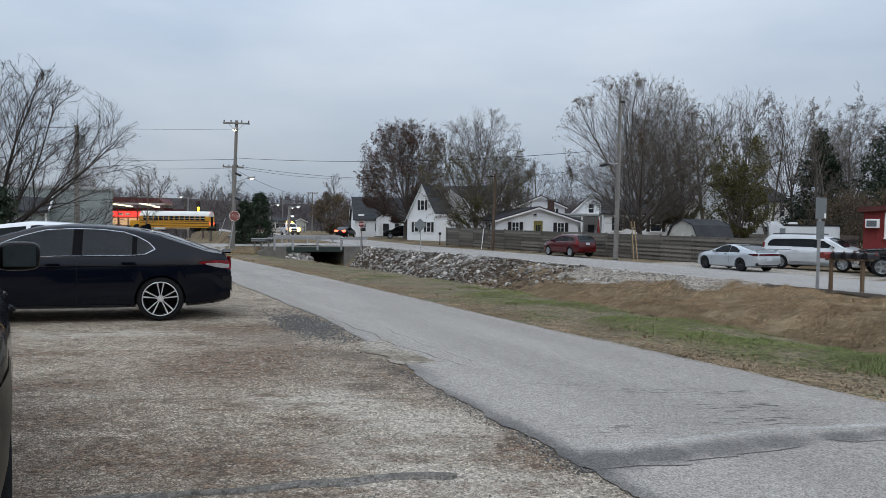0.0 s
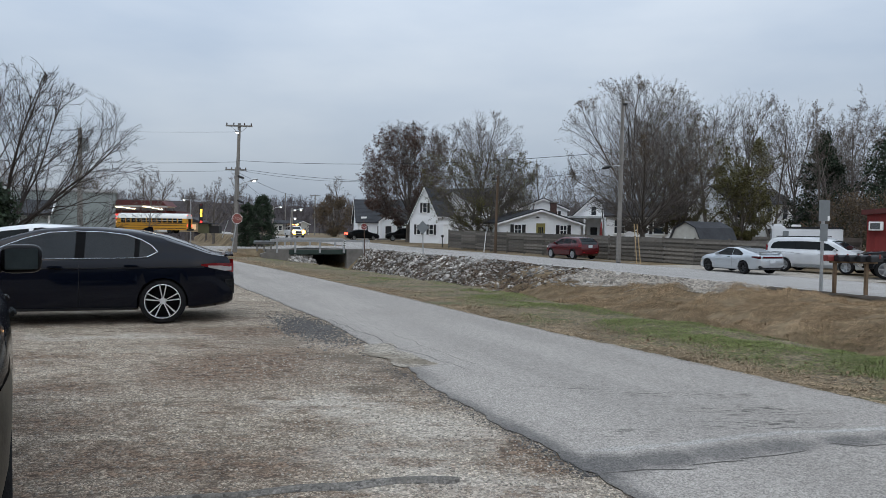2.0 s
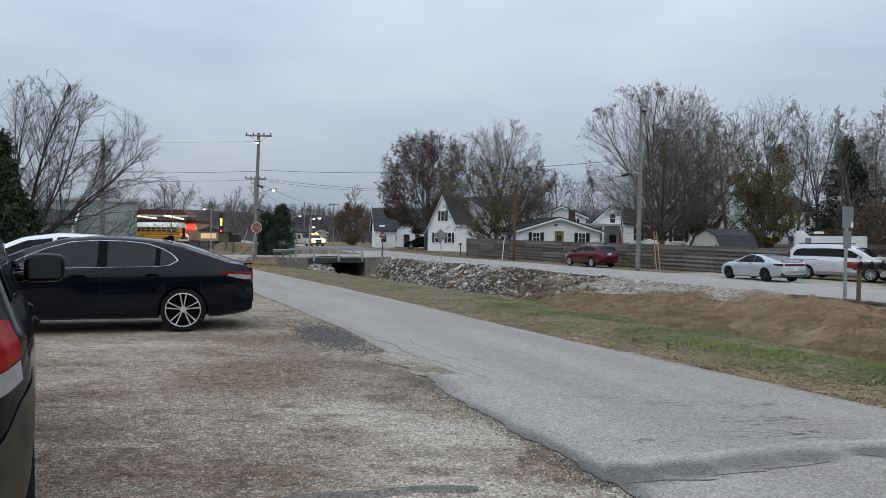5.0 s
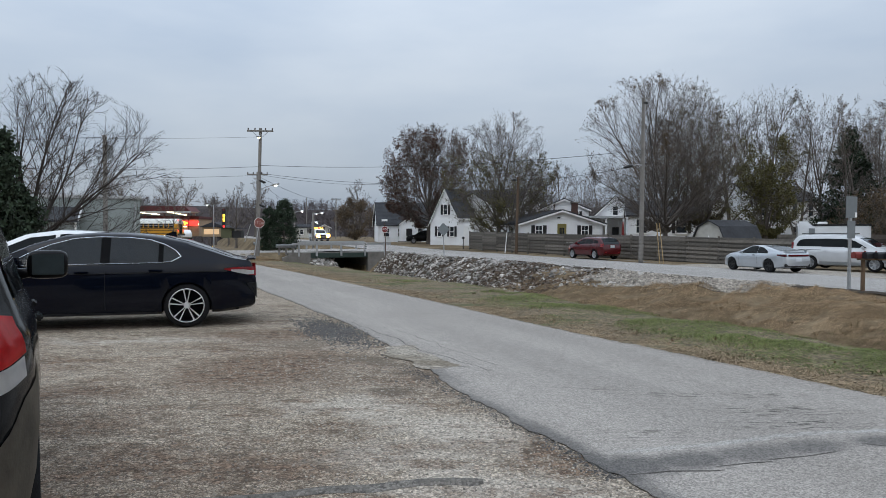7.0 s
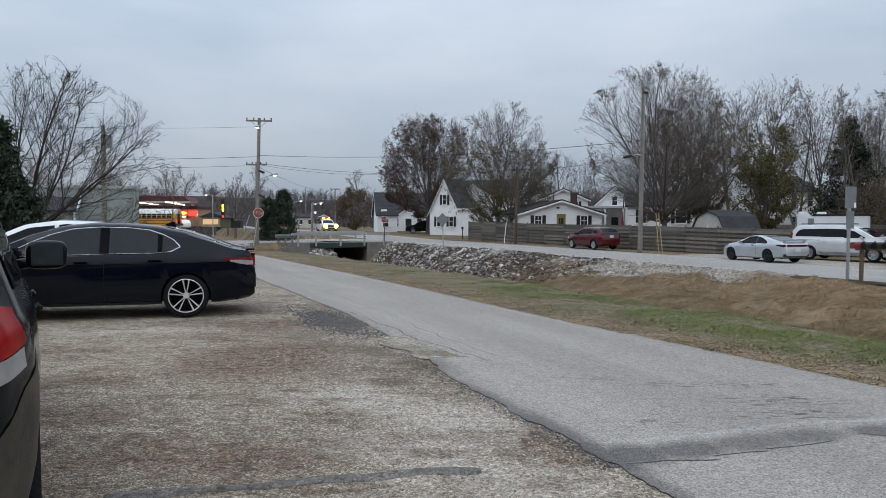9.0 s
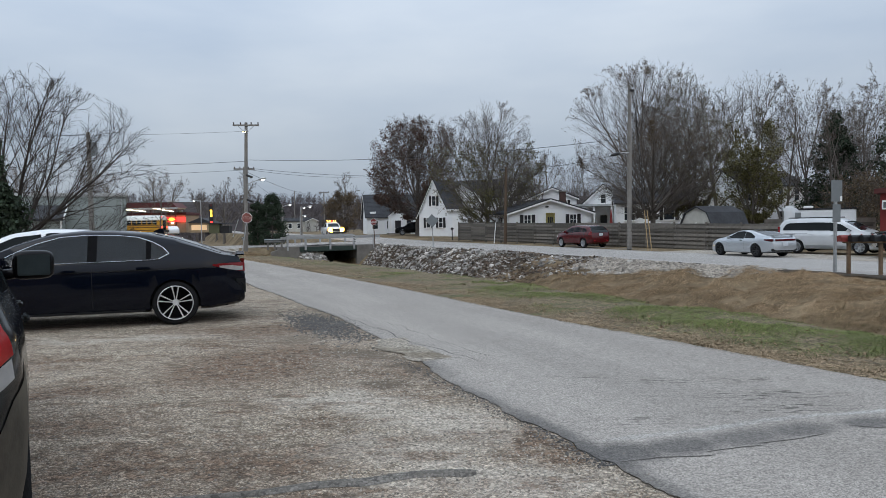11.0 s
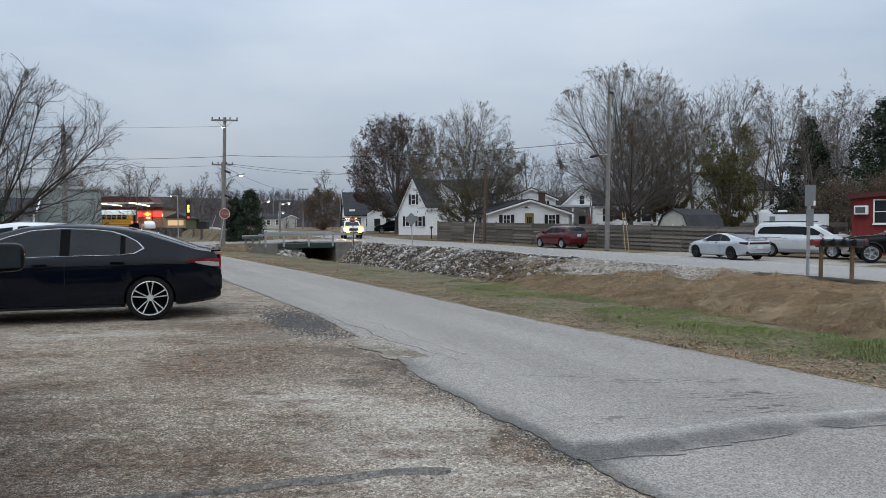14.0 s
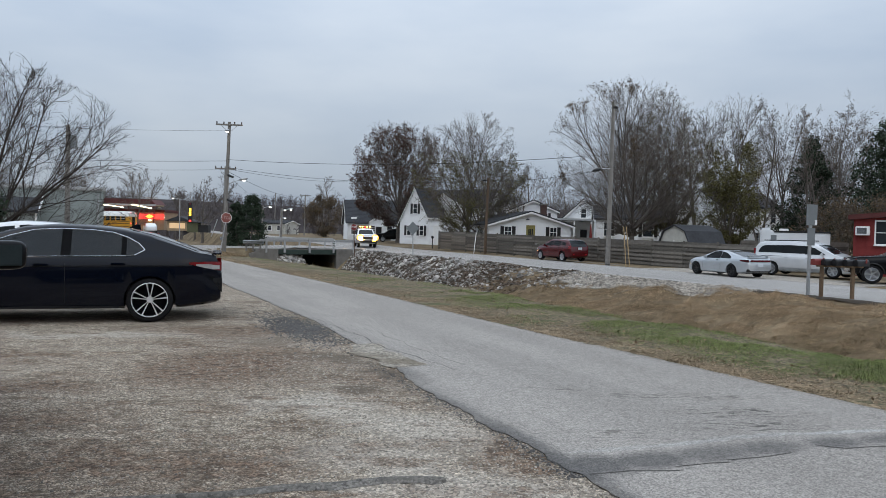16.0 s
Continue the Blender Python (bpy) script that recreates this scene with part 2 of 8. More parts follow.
def gravel_lot_surface():
    """Crushed limestone trodden into brown clay: stones of two sizes, clay stains, damp and bleached patches."""
    k = Nodes("pale_gravel_with_clay_stains", 0.95, 0.2)
    wander = k.noise(1.1, 6, 0.65, out="Color")
    shifted = k.add(k.place, wander, 1.7)
    centred = k.mapped(at=(-0.85, -0.85, 0), scale=(1, 1, 0), vector=shifted)
    d1, tone1, kind1 = k.cells(0.023, k.add(k.place, k.noise(42, 2, out="Color"), 0.02))
    d2, tone2, kind2 = k.cells(0.0115, k.add(k.place, k.noise(80, 2, out="Color"), 0.009))
    big = k.math("GREATER_THAN", kind1, 0.62)
    d = k.math("ADD", k.math("MULTIPLY", d1, big), k.math("MULTIPLY", d2, k.math("SUBTRACT", 1.0, big)))
    tone = k.math("ADD", k.math("MULTIPLY", tone1, big), k.math("MULTIPLY", tone2, k.math("SUBTRACT", 1.0, big)))
    stone = k.mix(kind2, (0.55, 0.478, 0.386), (0.46, 0.38, 0.288))
    stone = k.value(k.remap(tone, 0, 1, 0.45, 1.5), stone)
    stone = k.mix(k.remap(d, 0.35, 0.75, 0.0, 0.92), stone, (0.115, 0.092, 0.07))
    lumps = k.noise(9.0, 6, 0.7)
    clay = k.value(k.remap(tone, 0, 1, 0.35, 1.75), k.mix(k.remap(lumps, 0.35, 0.65), (0.095, 0.060, 0.040), (0.205, 0.136, 0.092)))
    damp = k.value(k.remap(tone2, 0, 1, 0.8, 1.22), (0.142, 0.112, 0.084))
    bleached = k.value(k.remap(tone, 0, 1, 0.5, 1.4), (0.50, 0.447, 0.378))
    # clay where wheels turn, strongest in the middle of the lot and along the lane
    clays = k.blots([(-2.1, 7.4, 1.3, 1.5, 0, 0.97), (-2.7, 9.9, 1.6, 0.7, 5, 0.9), (-0.45, 7.15, 0.6, 0.55, -55, 0.7), (-3.6, 6.2, 0.9, 0.4, 0, 0.95), (-4.4, 7.8, 1.1, 0.3, 3, 0.95), (-3.0, 8.6, 0.7, 0.16, 0, 0.95), (-4.9, 6.9, 0.8, 0.18, 4, 0.9), (-2.4, 5.6, 0.6, 0.12, 0, 0.7),
                     (-1.75, 4.3, 1.5, 0.5, 10, 0.85), (0.5, 4.6, 0.42, 0.3, -60, 0.85), (-6.5, 9.0, 1.5, 0.5, 0, 0.6), (-3.3, 5.0, 1.4, 0.5, 8, 0.8), (-1.0, 12.2, 1.4, 0.8, -65, 0.4), (-9, 5, 3, 2, 20, 0.6), (-5, 1, 3, 1.2, 0, 0.5)], centred)
    patchy_ = k.remap(k.noise(0.9, 6, 0.65, k.mapped((0.8, 1.1, 1))), 0.50, 0.64, 0.0, 0.75)
    bands = k.remap(k.noise(2.1, 6, 0.72, k.mapped((0.6, 1.7, 1))), 0.52, 0.60, 0.0, 0.72)
    broken = k.remap(lumps, 0.38, 0.55, 0.35, 1.0)
    amount = k.math("MULTIPLY", k.math("MAXIMUM", k.math("MAXIMUM", clays, patchy_), bands), broken)
    wet = k.blots([(-1.1, 7.85, 0.62, 0.36, -18, 0.9), (-0.6, 6.3, 0.42, 0.16, 0, 0.95), (-1.9, 9.0, 0.8, 0.5, -10, 0.55), (-0.62, 7.15, 0.4, 0.2, -30, 0.8)], centred)
    pale = k.blots([(-0.95, 5.75, 0.75, 0.42, 0, 0.75), (-4.6, 9.3, 1.6, 0.35, 0, 0.55), (-1.5, 8.72, 0.5, 0.05, 38, 0.8), (0.25, 3.9, 0.9, 0.45, 10, 0.85), (-0.2, 5.2, 0.9, 0.5, -40, 0.8), (-0.4, 4.5, 0.8, 0.4, 0, 0.6), (-1.4, 3.3, 1.6, 0.25, 12, 0.5)], centred)
    clods = k.remap(k.noise(8.0, 6, 0.75, k.mapped((0.7, 1.15, 1))), 0.51, 0.60)
    stone = k.mix(k.math("MULTIPLY", clods, 0.6), stone, (0.15, 0.115, 0.082))
    clay = k.mix(k.math("MULTIPLY", clods, 0.8), clay, (0.05, 0.035, 0.025))
    c = k.mix(pale, stone, bleached)
    c = k.mix(amount, c, clay)
    c = k.mix(k.math("MULTIPLY", wet, k.remap(lumps, 0.25, 0.5, 0.6, 1.0)), c, damp)
    c = k.value(k.remap(k.noise(0.45, 3), 0.3, 0.7, 0.92, 1.1), c)
    rise = k.math("SUBTRACT", 1.0, d)
    return k.done(c, ((lumps, 0.55, 0.03), (rise, 0.9, 0.011)))


def lane_surface(name, tone, seedling=0.0, wear=1.0, joint=False):
    """Old chip-sealed asphalt: fine pale and dark chips, tyre-polished tracks, oily and dusty drifts."""
    k = Nodes(name, 0.88, 0.25)
    d, t1, k1 = k.cells(0.0085, k.add(k.place, k.noise(120, 2, out="Color"), 0.007))
    along = math.atan2(0.9072, -0.4206)
    track = k.noise(1.0, 4, 0.6, k.mapped((11.0, 0.8, 1), along, (seedling, 0, 0), "TEXTURE"))
    drift = k.noise(0.55, 6, 0.62)
    grit = k.noise(26, 5, 0.75)
    base = k.mix(k.remap(track, 0.38, 0.64), tuple(c * 0.93 for c in tone), tuple(c * 1.12 for c in tone))
    base = k.mix(k.remap(drift, 0.5, 0.72, 0, 0.5 * wear), base, (tone[0] * 0.80, tone[1] * 0.79, tone[2] * 0.78))
    if joint:
        # a rough tar joint crosses the lane, with dust along it; the lane's edge is ravelled and dark
        frayed = k.mapped(at=(-0.06, -0.06, 0), vector=k.add(k.add(k.place, k.noise(7, 5, 0.7, out="Color"), 0.09), k.noise(40, 2, out="Color"), 0.03))
        dust = k.blots([(1.25, 4.71, 0.45, 0.05, 16, 0.4), (1.8, 4.88, 0.45, 0.05, 20, 0.5), (2.4, 5.1, 0.5, 0.05, 14, 0.4), (3.1, 5.24, 0.6, 0.05, 12, 0.6)], frayed)
        base = k.mix(dust, base, (0.40, 0.39, 0.37))
        tar = k.blots([(1.02, 4.37, 0.34, 0.26, 10, 1.0), (1.4, 4.48, 0.42, 0.21, 18, 0.95), (1.85, 4.64, 0.45, 0.19, 20, 0.8), (2.3, 4.8, 0.36, 0.17, 18, 0.85), (2.85, 4.95, 0.3, 0.15, 14, 0.9), (3.4, 5.1, 0.5, 0.13, 15, 0.8),
                       (0.86, 4.36, 0.5, 0.16, 115, 0.95), (0.58, 4.95, 0.7, 0.16, 115, 0.75), (0.2, 5.8, 0.8, 0.09, 115, 0.5), (1.05, 3.85, 0.6, 0.12, 115, 0.5), (-0.35, 7.3, 0.9, 0.16, 115, 0.4)], frayed)
        base = k.mix(tar, base, (0.128, 0.120, 0.112))
    base = k.value(k.remap(t1, 0, 1, 0.58, 1.42), base)
    base = k.value(k.remap(grit, 0.28, 0.72, 0.80, 1.20), base)
    pits = k.math("MULTIPLY", k.remap(k.noise(17, 4, 0.7, k.mapped((1, 0.8, 1))), 0.665, 0.73), k.remap(k.noise(0.8, 3), 0.46, 0.62))
    base = k.mix(k.math("MULTIPLY", pits, 0.75), base, (0.075, 0.07, 0.066))
    if joint:
        slits = k.remap(k.noise(1.0, 5, 0.7, k.mapped((5, 24, 1))), 0.535, 0.575)
        where = k.blots([(2.2, 6.3, 0.9, 0.18, 0, 0.8), (2.5, 5.75, 0.75, 0.22, 0, 0.9), (2.45, 5.35, 0.7, 0.2, 5, 0.9), (1.2, 6.5, 0.4, 0.1, 0, 0.7), (1.3, 5.05, 0.4, 0.2, 0, 0.6)], k.place)
        base = k.mix(k.math("MULTIPLY", slits, where), base, (0.06, 0.054, 0.048))
    return k.done(base, ((grit, 0.35, 0.008), (k.math("SUBTRACT", 1.0, d), 0.5, 0.005)))


M_GRAVEL = gravel_lot_surface()
M_ASPHALT = lane_surface("worn_speckled_asphalt", (0.298, 0.273, 0.245), joint=True)
M_SPILL = stony("pale_crushed_limestone", (0.39, 0.35, 0.30), (0.22, 0.195, 0.165), (0.20, 0.17, 0.13), 0.05, 1.0, 0.5, 0.68, 0.9, 0.45)
M_ROAD = lane_surface("main_road_asphalt", (0.305, 0.288, 0.268), 3.0, 0.5)
M_CONCRETE = material("weathered_concrete", (0.17, 0.158, 0.142), 0.9, vary=0.35, scale=2.0, bump=0.6, bump_scale=18)
M_WHITE = material("white_siding", (0.82, 0.83, 0.84), 0.65, vary=0.08, scale=0.9, bump=0.15, bump_scale=30)
M_SHINGLE = material("dark_grey_shingles", (0.034, 0.036, 0.041), 0.9, vary=0.35, scale=5.0, bump=0.7, bump_scale=22)
M_TRIM = material("white_trim", (0.84, 0.84, 0.83), 0.55, vary=0.06, scale=2)
M_BLACK = material("black_paint", (0.012, 0.012, 0.014), 0.5, vary=0.3, scale=5)
M_PANE = glass("window_pane", (0.03, 0.035, 0.04), 0.06)
M_WOOD_GREY = material("weathered_grey_boards", (0.145, 0.13, 0.112), 0.85, vary=0.42, scale=3.5, bump=0.5, bump_scale=26, per_object=0.42)
M_POLE = material("weathered_pole_wood", (0.20, 0.188, 0.172), 0.9, vary=0.3, scale=5, bump=0.6, bump_scale=30)
M_STEEL = material("galvanised_steel", (0.42, 0.43, 0.44), 0.45, metal=0.7, vary=0.2, scale=4)
M_ROCK = material("limestone_riprap", (0.33, 0.31, 0.285), 0.92, vary=0.5, scale=3.0, bump=0.7, bump_scale=14, per_object=0.62)
M_ROCKS = material("limestone_riprap_joined", (0.33, 0.31, 0.285), 0.92, vary=0.5, scale=3.0, bump=0.7, bump_scale=14, per_island=0.62)


# ---- helpers of this place ----
DX, DY = -0.4206, 0.9072          # along the roads, away from the parking lot


def sn(s, n):
    """World x, y from the distance along the roads and across them."""
    return s * DX + n * DY, s * DY - n * DX


def smooth(v):
    v = np.clip(v, 0.0, 1.0)
    return v * v * (3 - 2 * v)


def wobble(x, y, k):
    """A soft, endless, repeatable unevenness, about -1 to 1."""
    return (np.sin(x * k + 1.3 * np.sin(y * k * 0.7 + 0.5)) + np.sin(y * k * 1.31 + 1.7 * np.sin(x * k * 0.53 + 2.0))
            + 0.5 * np.sin((x + y) * k * 2.3 + 1.0) + 0.5 * np.sin((x - y) * k * 2.9 + 4.0)) / 3


def ground_z(x, y, creek=True):
    """The height of the ground, or of the road level over the creek."""
    x, y = np.asarray(x, float), np.asarray(y, float)
    s, n = x * DX + y * DY, x * DY - y * DX
    near = -0.475 * smooth((s - 12) / 42) - 0.025 * smooth((s - 5) / 6)
    far = -0.5 + 0 * s
    side = smooth((n - 9) / 9)
    z = near * (1 - side) + far * side
    # the creek
    k = smooth((s - 12) / 48)
    a, b = 8.2 - 0.9 * k, 11.6 + 1.6 * k
    c, d = 13.2 + 5.2 * k, 20.7 + 0.3 * k
    floor = -1.75 - 1.0 * k
    down = smooth((n - a) / (b - a)) * (1 - smooth((n - c) / (d - c)) ** 0.85)
    bed = smooth((n - 13.0) / 0.4) * (1 - smooth((n - 18.6) / 0.4))
    crossing = smooth((s - 61.6) / 0.4) * (1 - smooth((s - 70.2) / 0.5)) * (1 - bed)
    down = down * (1 - crossing) if creek else 0 * down
    z = z * (1 - down) + floor * down
    rough = smooth((n - 6.6) / 1.5) * (1 - smooth((n - 20.2) / 0.8)) * (1 - crossing)
    z = z + rough * ((0.05 + 0.08 * smooth((n - 11) / 2)) * wobble(x, y, 1.9) + 0.16 * wobble(x, y, 0.8) * smooth((n - 9) / 2))
    # rising ground behind the crossing, then wooded hills
    r = np.hypot(x, y)
    z = z + 0.75 * smooth((s - 72) / 40) * smooth((6 - n) / 30)
    z = z + 0.2 * smooth((s - 62) / 26) * smooth((n - 8) / 12)
    z = z + smooth((r - 205) / 270) * (15.5 + 3.5 * wobble(x, y, 0.012))
    return z


def mesh_object(name, verts, faces, mat, parent=None, smooth_shade=False):
    me = bpy.data.meshes.new(name)
    me.from_pydata([tuple(v) for v in verts], [], [tuple(f) for f in faces])
    if smooth_shade:
        me.polygons.foreach_set("use_smooth", [True] * len(me.polygons))
    me.materials.append(mat)
    ob = new(name, me)
    if parent:
        ob.parent = parent
    return ob


def part(name, bm, mat, parent=None, label="", shade=False):
    """Links a bmesh as one mesh object, under a thing or a part."""
    me = bpy.data.meshes.new(name)
    bmesh.ops.recalc_face_normals(bm, faces=bm.faces)
    if shade:
        for f in bm.faces:
            f.smooth = True
    bm.to_mesh(me)
    bm.free()
    me.materials.append(mat)
    ob = new(name, me)
    if parent:
        ob.parent = parent
    if label:
        tagged(ob, label)
    return ob


def thing(name, label, category, m=None, group="", kind=""):
    """An Empty at a thing's base."""
    ob = new(name)
    ob.empty_display_size = 0.2
    if m is not None:
        ob.matrix_basis = m
    return tagged(ob, label, category, group, kind)


def box(bm, size, at=(0, 0, 0), rot=None, bevel=0.0):
    """A box of that size centred at a place, into bm."""
    m = Matrix.Translation(at) @ (rot.to_4x4() if rot else Matrix.Identity(4)) @ Matrix.Diagonal((*size, 1))
    got = bmesh.ops.create_cube(bm, size=1, matrix=m)
    if bevel:
        edges = list({e for v in got["verts"] for e in v.link_edges})
        bmesh.ops.bevel(bm, geom=edges, offset=bevel, segments=2, affect="EDGES")
    return bm


def B(size, at=(0, 0, 0), rot=None, bevel=0.0):
    return box(bmesh.new(), size, at, rot, bevel)


def rod(bm, a, b, r0, r1=None, sides=10):
    """A tapered round bar from a to b, into bm."""
    a, b = Vector(a), Vector(b)
    r1 = r0 if r1 is None else r1
    d = b - a
    m = Matrix.Translation((a + b) / 2) @ d.to_track_quat("Z", "Y").to_matrix().to_4x4()
    bmesh.ops.create_cone(bm, cap_ends=True, segments=sides, radius1=r0, radius2=r1, depth=d.length, matrix=m)
    return bm


def R(a, b, r0, r1=None, sides=10):
    return rod(bmesh.new(), a, b, r0, r1, sides)


def prism(bm, outline, y0, y1):
    """A closed outline of (x, z) run from y0 to y1, into bm."""
    fr = [bm.verts.new((x, y0, z)) for x, z in outline]
    bk = [bm.verts.new((x, y1, z)) for x, z in outline]
    bm.faces.new(fr)
    bm.faces.new(bk[::-1])
    for i in range(len(fr)):
        j = (i + 1) % len(fr)
        bm.faces.new((fr[j], fr[i], bk[i], bk[j]))
    return bm


# ---- ground and roads ----
def graded(fine0, fine1, step, far, grow=1.22):
    some = list(np.arange(fine0, fine1 + step / 2, step))
    d, v = step, some[-1]
    while v < far:
        d *= grow
        v += d
        some.append(v)
    d, v = step, some[0]
    while v > -far:
        d *= grow
        v -= d
        some.insert(0, v)
    return np.array(some)


def sheet(name, ss, nn, mat, lift=0.0, ragged=0.0, seed=0, soft=True, creek=True, edges=None):
    """A sheet over the ground, along and across the roads; its long edges may be ragged."""
    S, N = np.meshgrid(ss, nn, indexing="ij")
    if edges:
        # both long edges wander: (along, across) points of each
        lo, hi = (np.interp(ss, *np.array(e).T)[:, None] for e in edges)
        N = lo + (hi - lo) * (N - nn[0]) / (nn[-1] - nn[0])
    if ragged:
        rg = np.random.RandomState(seed)
        for col, sign in ((0, -1), (-1, 1)):
            w = np.convolve(rg.normal(0, 1, len(ss) + 8), np.ones(3) / 3, "same")[4:-4] * ragged
            w += np.interp(ss, np.linspace(ss[0], ss[-1], 60), rg.normal(0, 0.8, 60)) * ragged
            N[:, col] += w * sign
    X, Y = S * DX + N * DY, S * DY - N * DX
    Z = ground_z(X, Y, creek) + lift
    if name == "ground":
        Z = Z - 7 * smooth((np.hypot(X, Y) - 205) / 60)
    verts = np.stack([X, Y, Z], -1).reshape(-1, 3)
    a, b = S.shape
    i = (np.arange(a - 1)[:, None] * b + np.arange(b - 1)[None]).ravel()
    faces = np.stack([i, i + 1, i + b + 1, i + b], -1)
    if ragged:
        # a lip along both long edges
        k = len(verts)
        for col, flip in ((0, 1), (b - 1, 0)):
            top = np.arange(a) * b + col
            low = verts[top] - [0, 0, 0.06]
            base = len(verts)
            verts = np.concatenate([verts, low])
            j = np.arange(a - 1)
            q = np.stack([top[j], top[j + 1], base + j + 1, base + j], -1)
            faces = np.concatenate([faces, q[:, ::-1] if flip else q])
    return mesh_object(name, verts.tolist(), faces.tolist(), mat, smooth_shade=soft)


ground = tagged(sheet("ground", graded(0, 84, 0.6, 1800), graded(-4, 36, 0.4, 1800), M_GRASS),
                "patchy autumn grass verge, creek banks and far wooded hills", "ground", kind="structure")
lot = tagged(sheet("gravel_lot", np.arange(-14, 44, 0.5), np.linspace(-34, 3.1, 60), M_GRAVEL, 0.012, 0.12, 3),
             "pale compacted gravel parking lot with muddy stains", "gravel lot", kind="structure")
near_road = tagged(sheet("road", np.r_[np.arange(-30, 1, 0.5), np.arange(1, 16, 0.05), np.arange(16, 63.1, 0.25)], np.r_[2.62, np.linspace(2.8, 5.95, 8), 6.1], M_ASPHALT, 0.021, 0.024, 5,
                         edges=([(3.6, 2.58), (6.0, 2.62), (6.9, 2.77), (8.3, 2.88), (10.7, 2.96), (13.5, 2.86), (17, 2.74)], [(3.7, 5.98), (8, 5.70), (13.8, 5.54), (17.5, 5.46), (24, 5.40), (44, 5.42), (50, 6.5), (53, 7.1), (57, 7.9), (60, 8.2), (63, 8.6)])),
                   "narrow worn grey asphalt lane with crumbling edges", "road", kind="structure")
main_road = tagged(sheet("road", graded(-40, 110, 1.0, 420), np.linspace(21.2, 27.8, 10), M_ROAD, 0.03, 0.05, 7),
                   "pale grey asphalt main road beside the creek", "road", kind="structure")
cross_road = tagged(sheet("road", np.linspace(62.4, 70.0, 12), np.r_[np.arange(-150, -10, 4), np.arange(-10, 21.3, 0.6)], M_ROAD, 0.036, creek=False),
                    "grey asphalt side road crossing the bridge", "road", kind="structure")
tagged(sheet("gravel_shoulder", np.arange(17.6, 27.6, 0.4), np.linspace(18.6, 20.9, 9), M_SPILL, 0.05, 0.3, 9), "pale crushed limestone spill on the road shoulder", "gravel", kind="structure")
tagged(sheet("gravel_shoulder", np.arange(19, 33, 0.5), np.linspace(27.6, 31.4, 7), M_SPILL, 0.012, 0.2, 10), "pale gravel parking shoulder beside the main road", "gravel", kind="structure")
kerb_ = sheet("kerb", np.arange(33.5, 44, 0.5), np.linspace(27.75, 28.0, 3), M_CONCRETE, 0.12)
tagged(kerb_, "low weathered concrete kerb along the fence", "kerb", kind="structure")


def far_hills():
    """Leaf-covered hill ground under the woods, all round."""
    rr = np.array([205, 225, 250, 280, 320, 370, 430, 500, 600, 750, 1000, 1500.0])
    aa = np.radians(np.arange(0, 361, 4.0))
    Rr, Aa = np.meshgrid(rr, aa, indexing="ij")
    X, Y = Rr * np.sin(Aa), Rr * np.cos(Aa)
    Z = ground_z(X, Y) + 0.35
    Z[0] -= 0.7
    a, b = X.shape
    i = (np.arange(a - 1)[:, None] * b + np.arange(b - 1)[None]).ravel()
    return mesh_object("hillside", np.stack([X, Y, Z], -1).reshape(-1, 3).tolist(), np.stack([i, i + 1, i + b + 1, i + b], -1).tolist(),
                       material("brown_leaf_litter", (0.064, 0.056, 0.056), 0.95, spec=0.0, vary=0.35, scale=0.05), smooth_shade=True)


tagged(far_hills(), "brown wooded hillsides ringing the town", "hillside", kind="structure")


# ---- houses ----
def siding(bm, a, b, z0, rows, left=None, right=None, lap=0.12, proud=0.02):
    """Lapped boards on the wall from a to b (x, y), seen from its right-hand side; left and right give how far along (0 to 1) each height starts and ends."""
    a, b = Vector((*a, 0)), Vector((*b, 0))
    d = b - a
    out = Vector((d.y, -d.x, 0)).normalized() * proud
    for i in range(rows):
        lo, hi = z0 + i * lap, z0 + (i + 1) * lap
        u0, u1 = (left(lo), right(lo)) if left else (0, 1)
        v0, v1 = (left(hi), right(hi)) if left else (0, 1)
        if u1 - u0 < 0.01:
            break
        v0, v1 = min(v0, 0.5), max(v1, 0.5)
        p = [a + d * u0 + out + Vector((0, 0, lo)), a + d * u1 + out + Vector((0, 0, lo)), a + d * v1 + Vector((0, 0, hi)), a + d * v0 + Vector((0, 0, hi)),
             a + d * u0 + Vector((0, 0, lo)), a + d * u1 + Vector((0, 0, lo))]
        q = [bm.verts.new(v) for v in p]
        bm.faces.new((q[0], q[1], q[2], q[3]))
        bm.faces.new((q[4], q[5], q[1], q[0]))


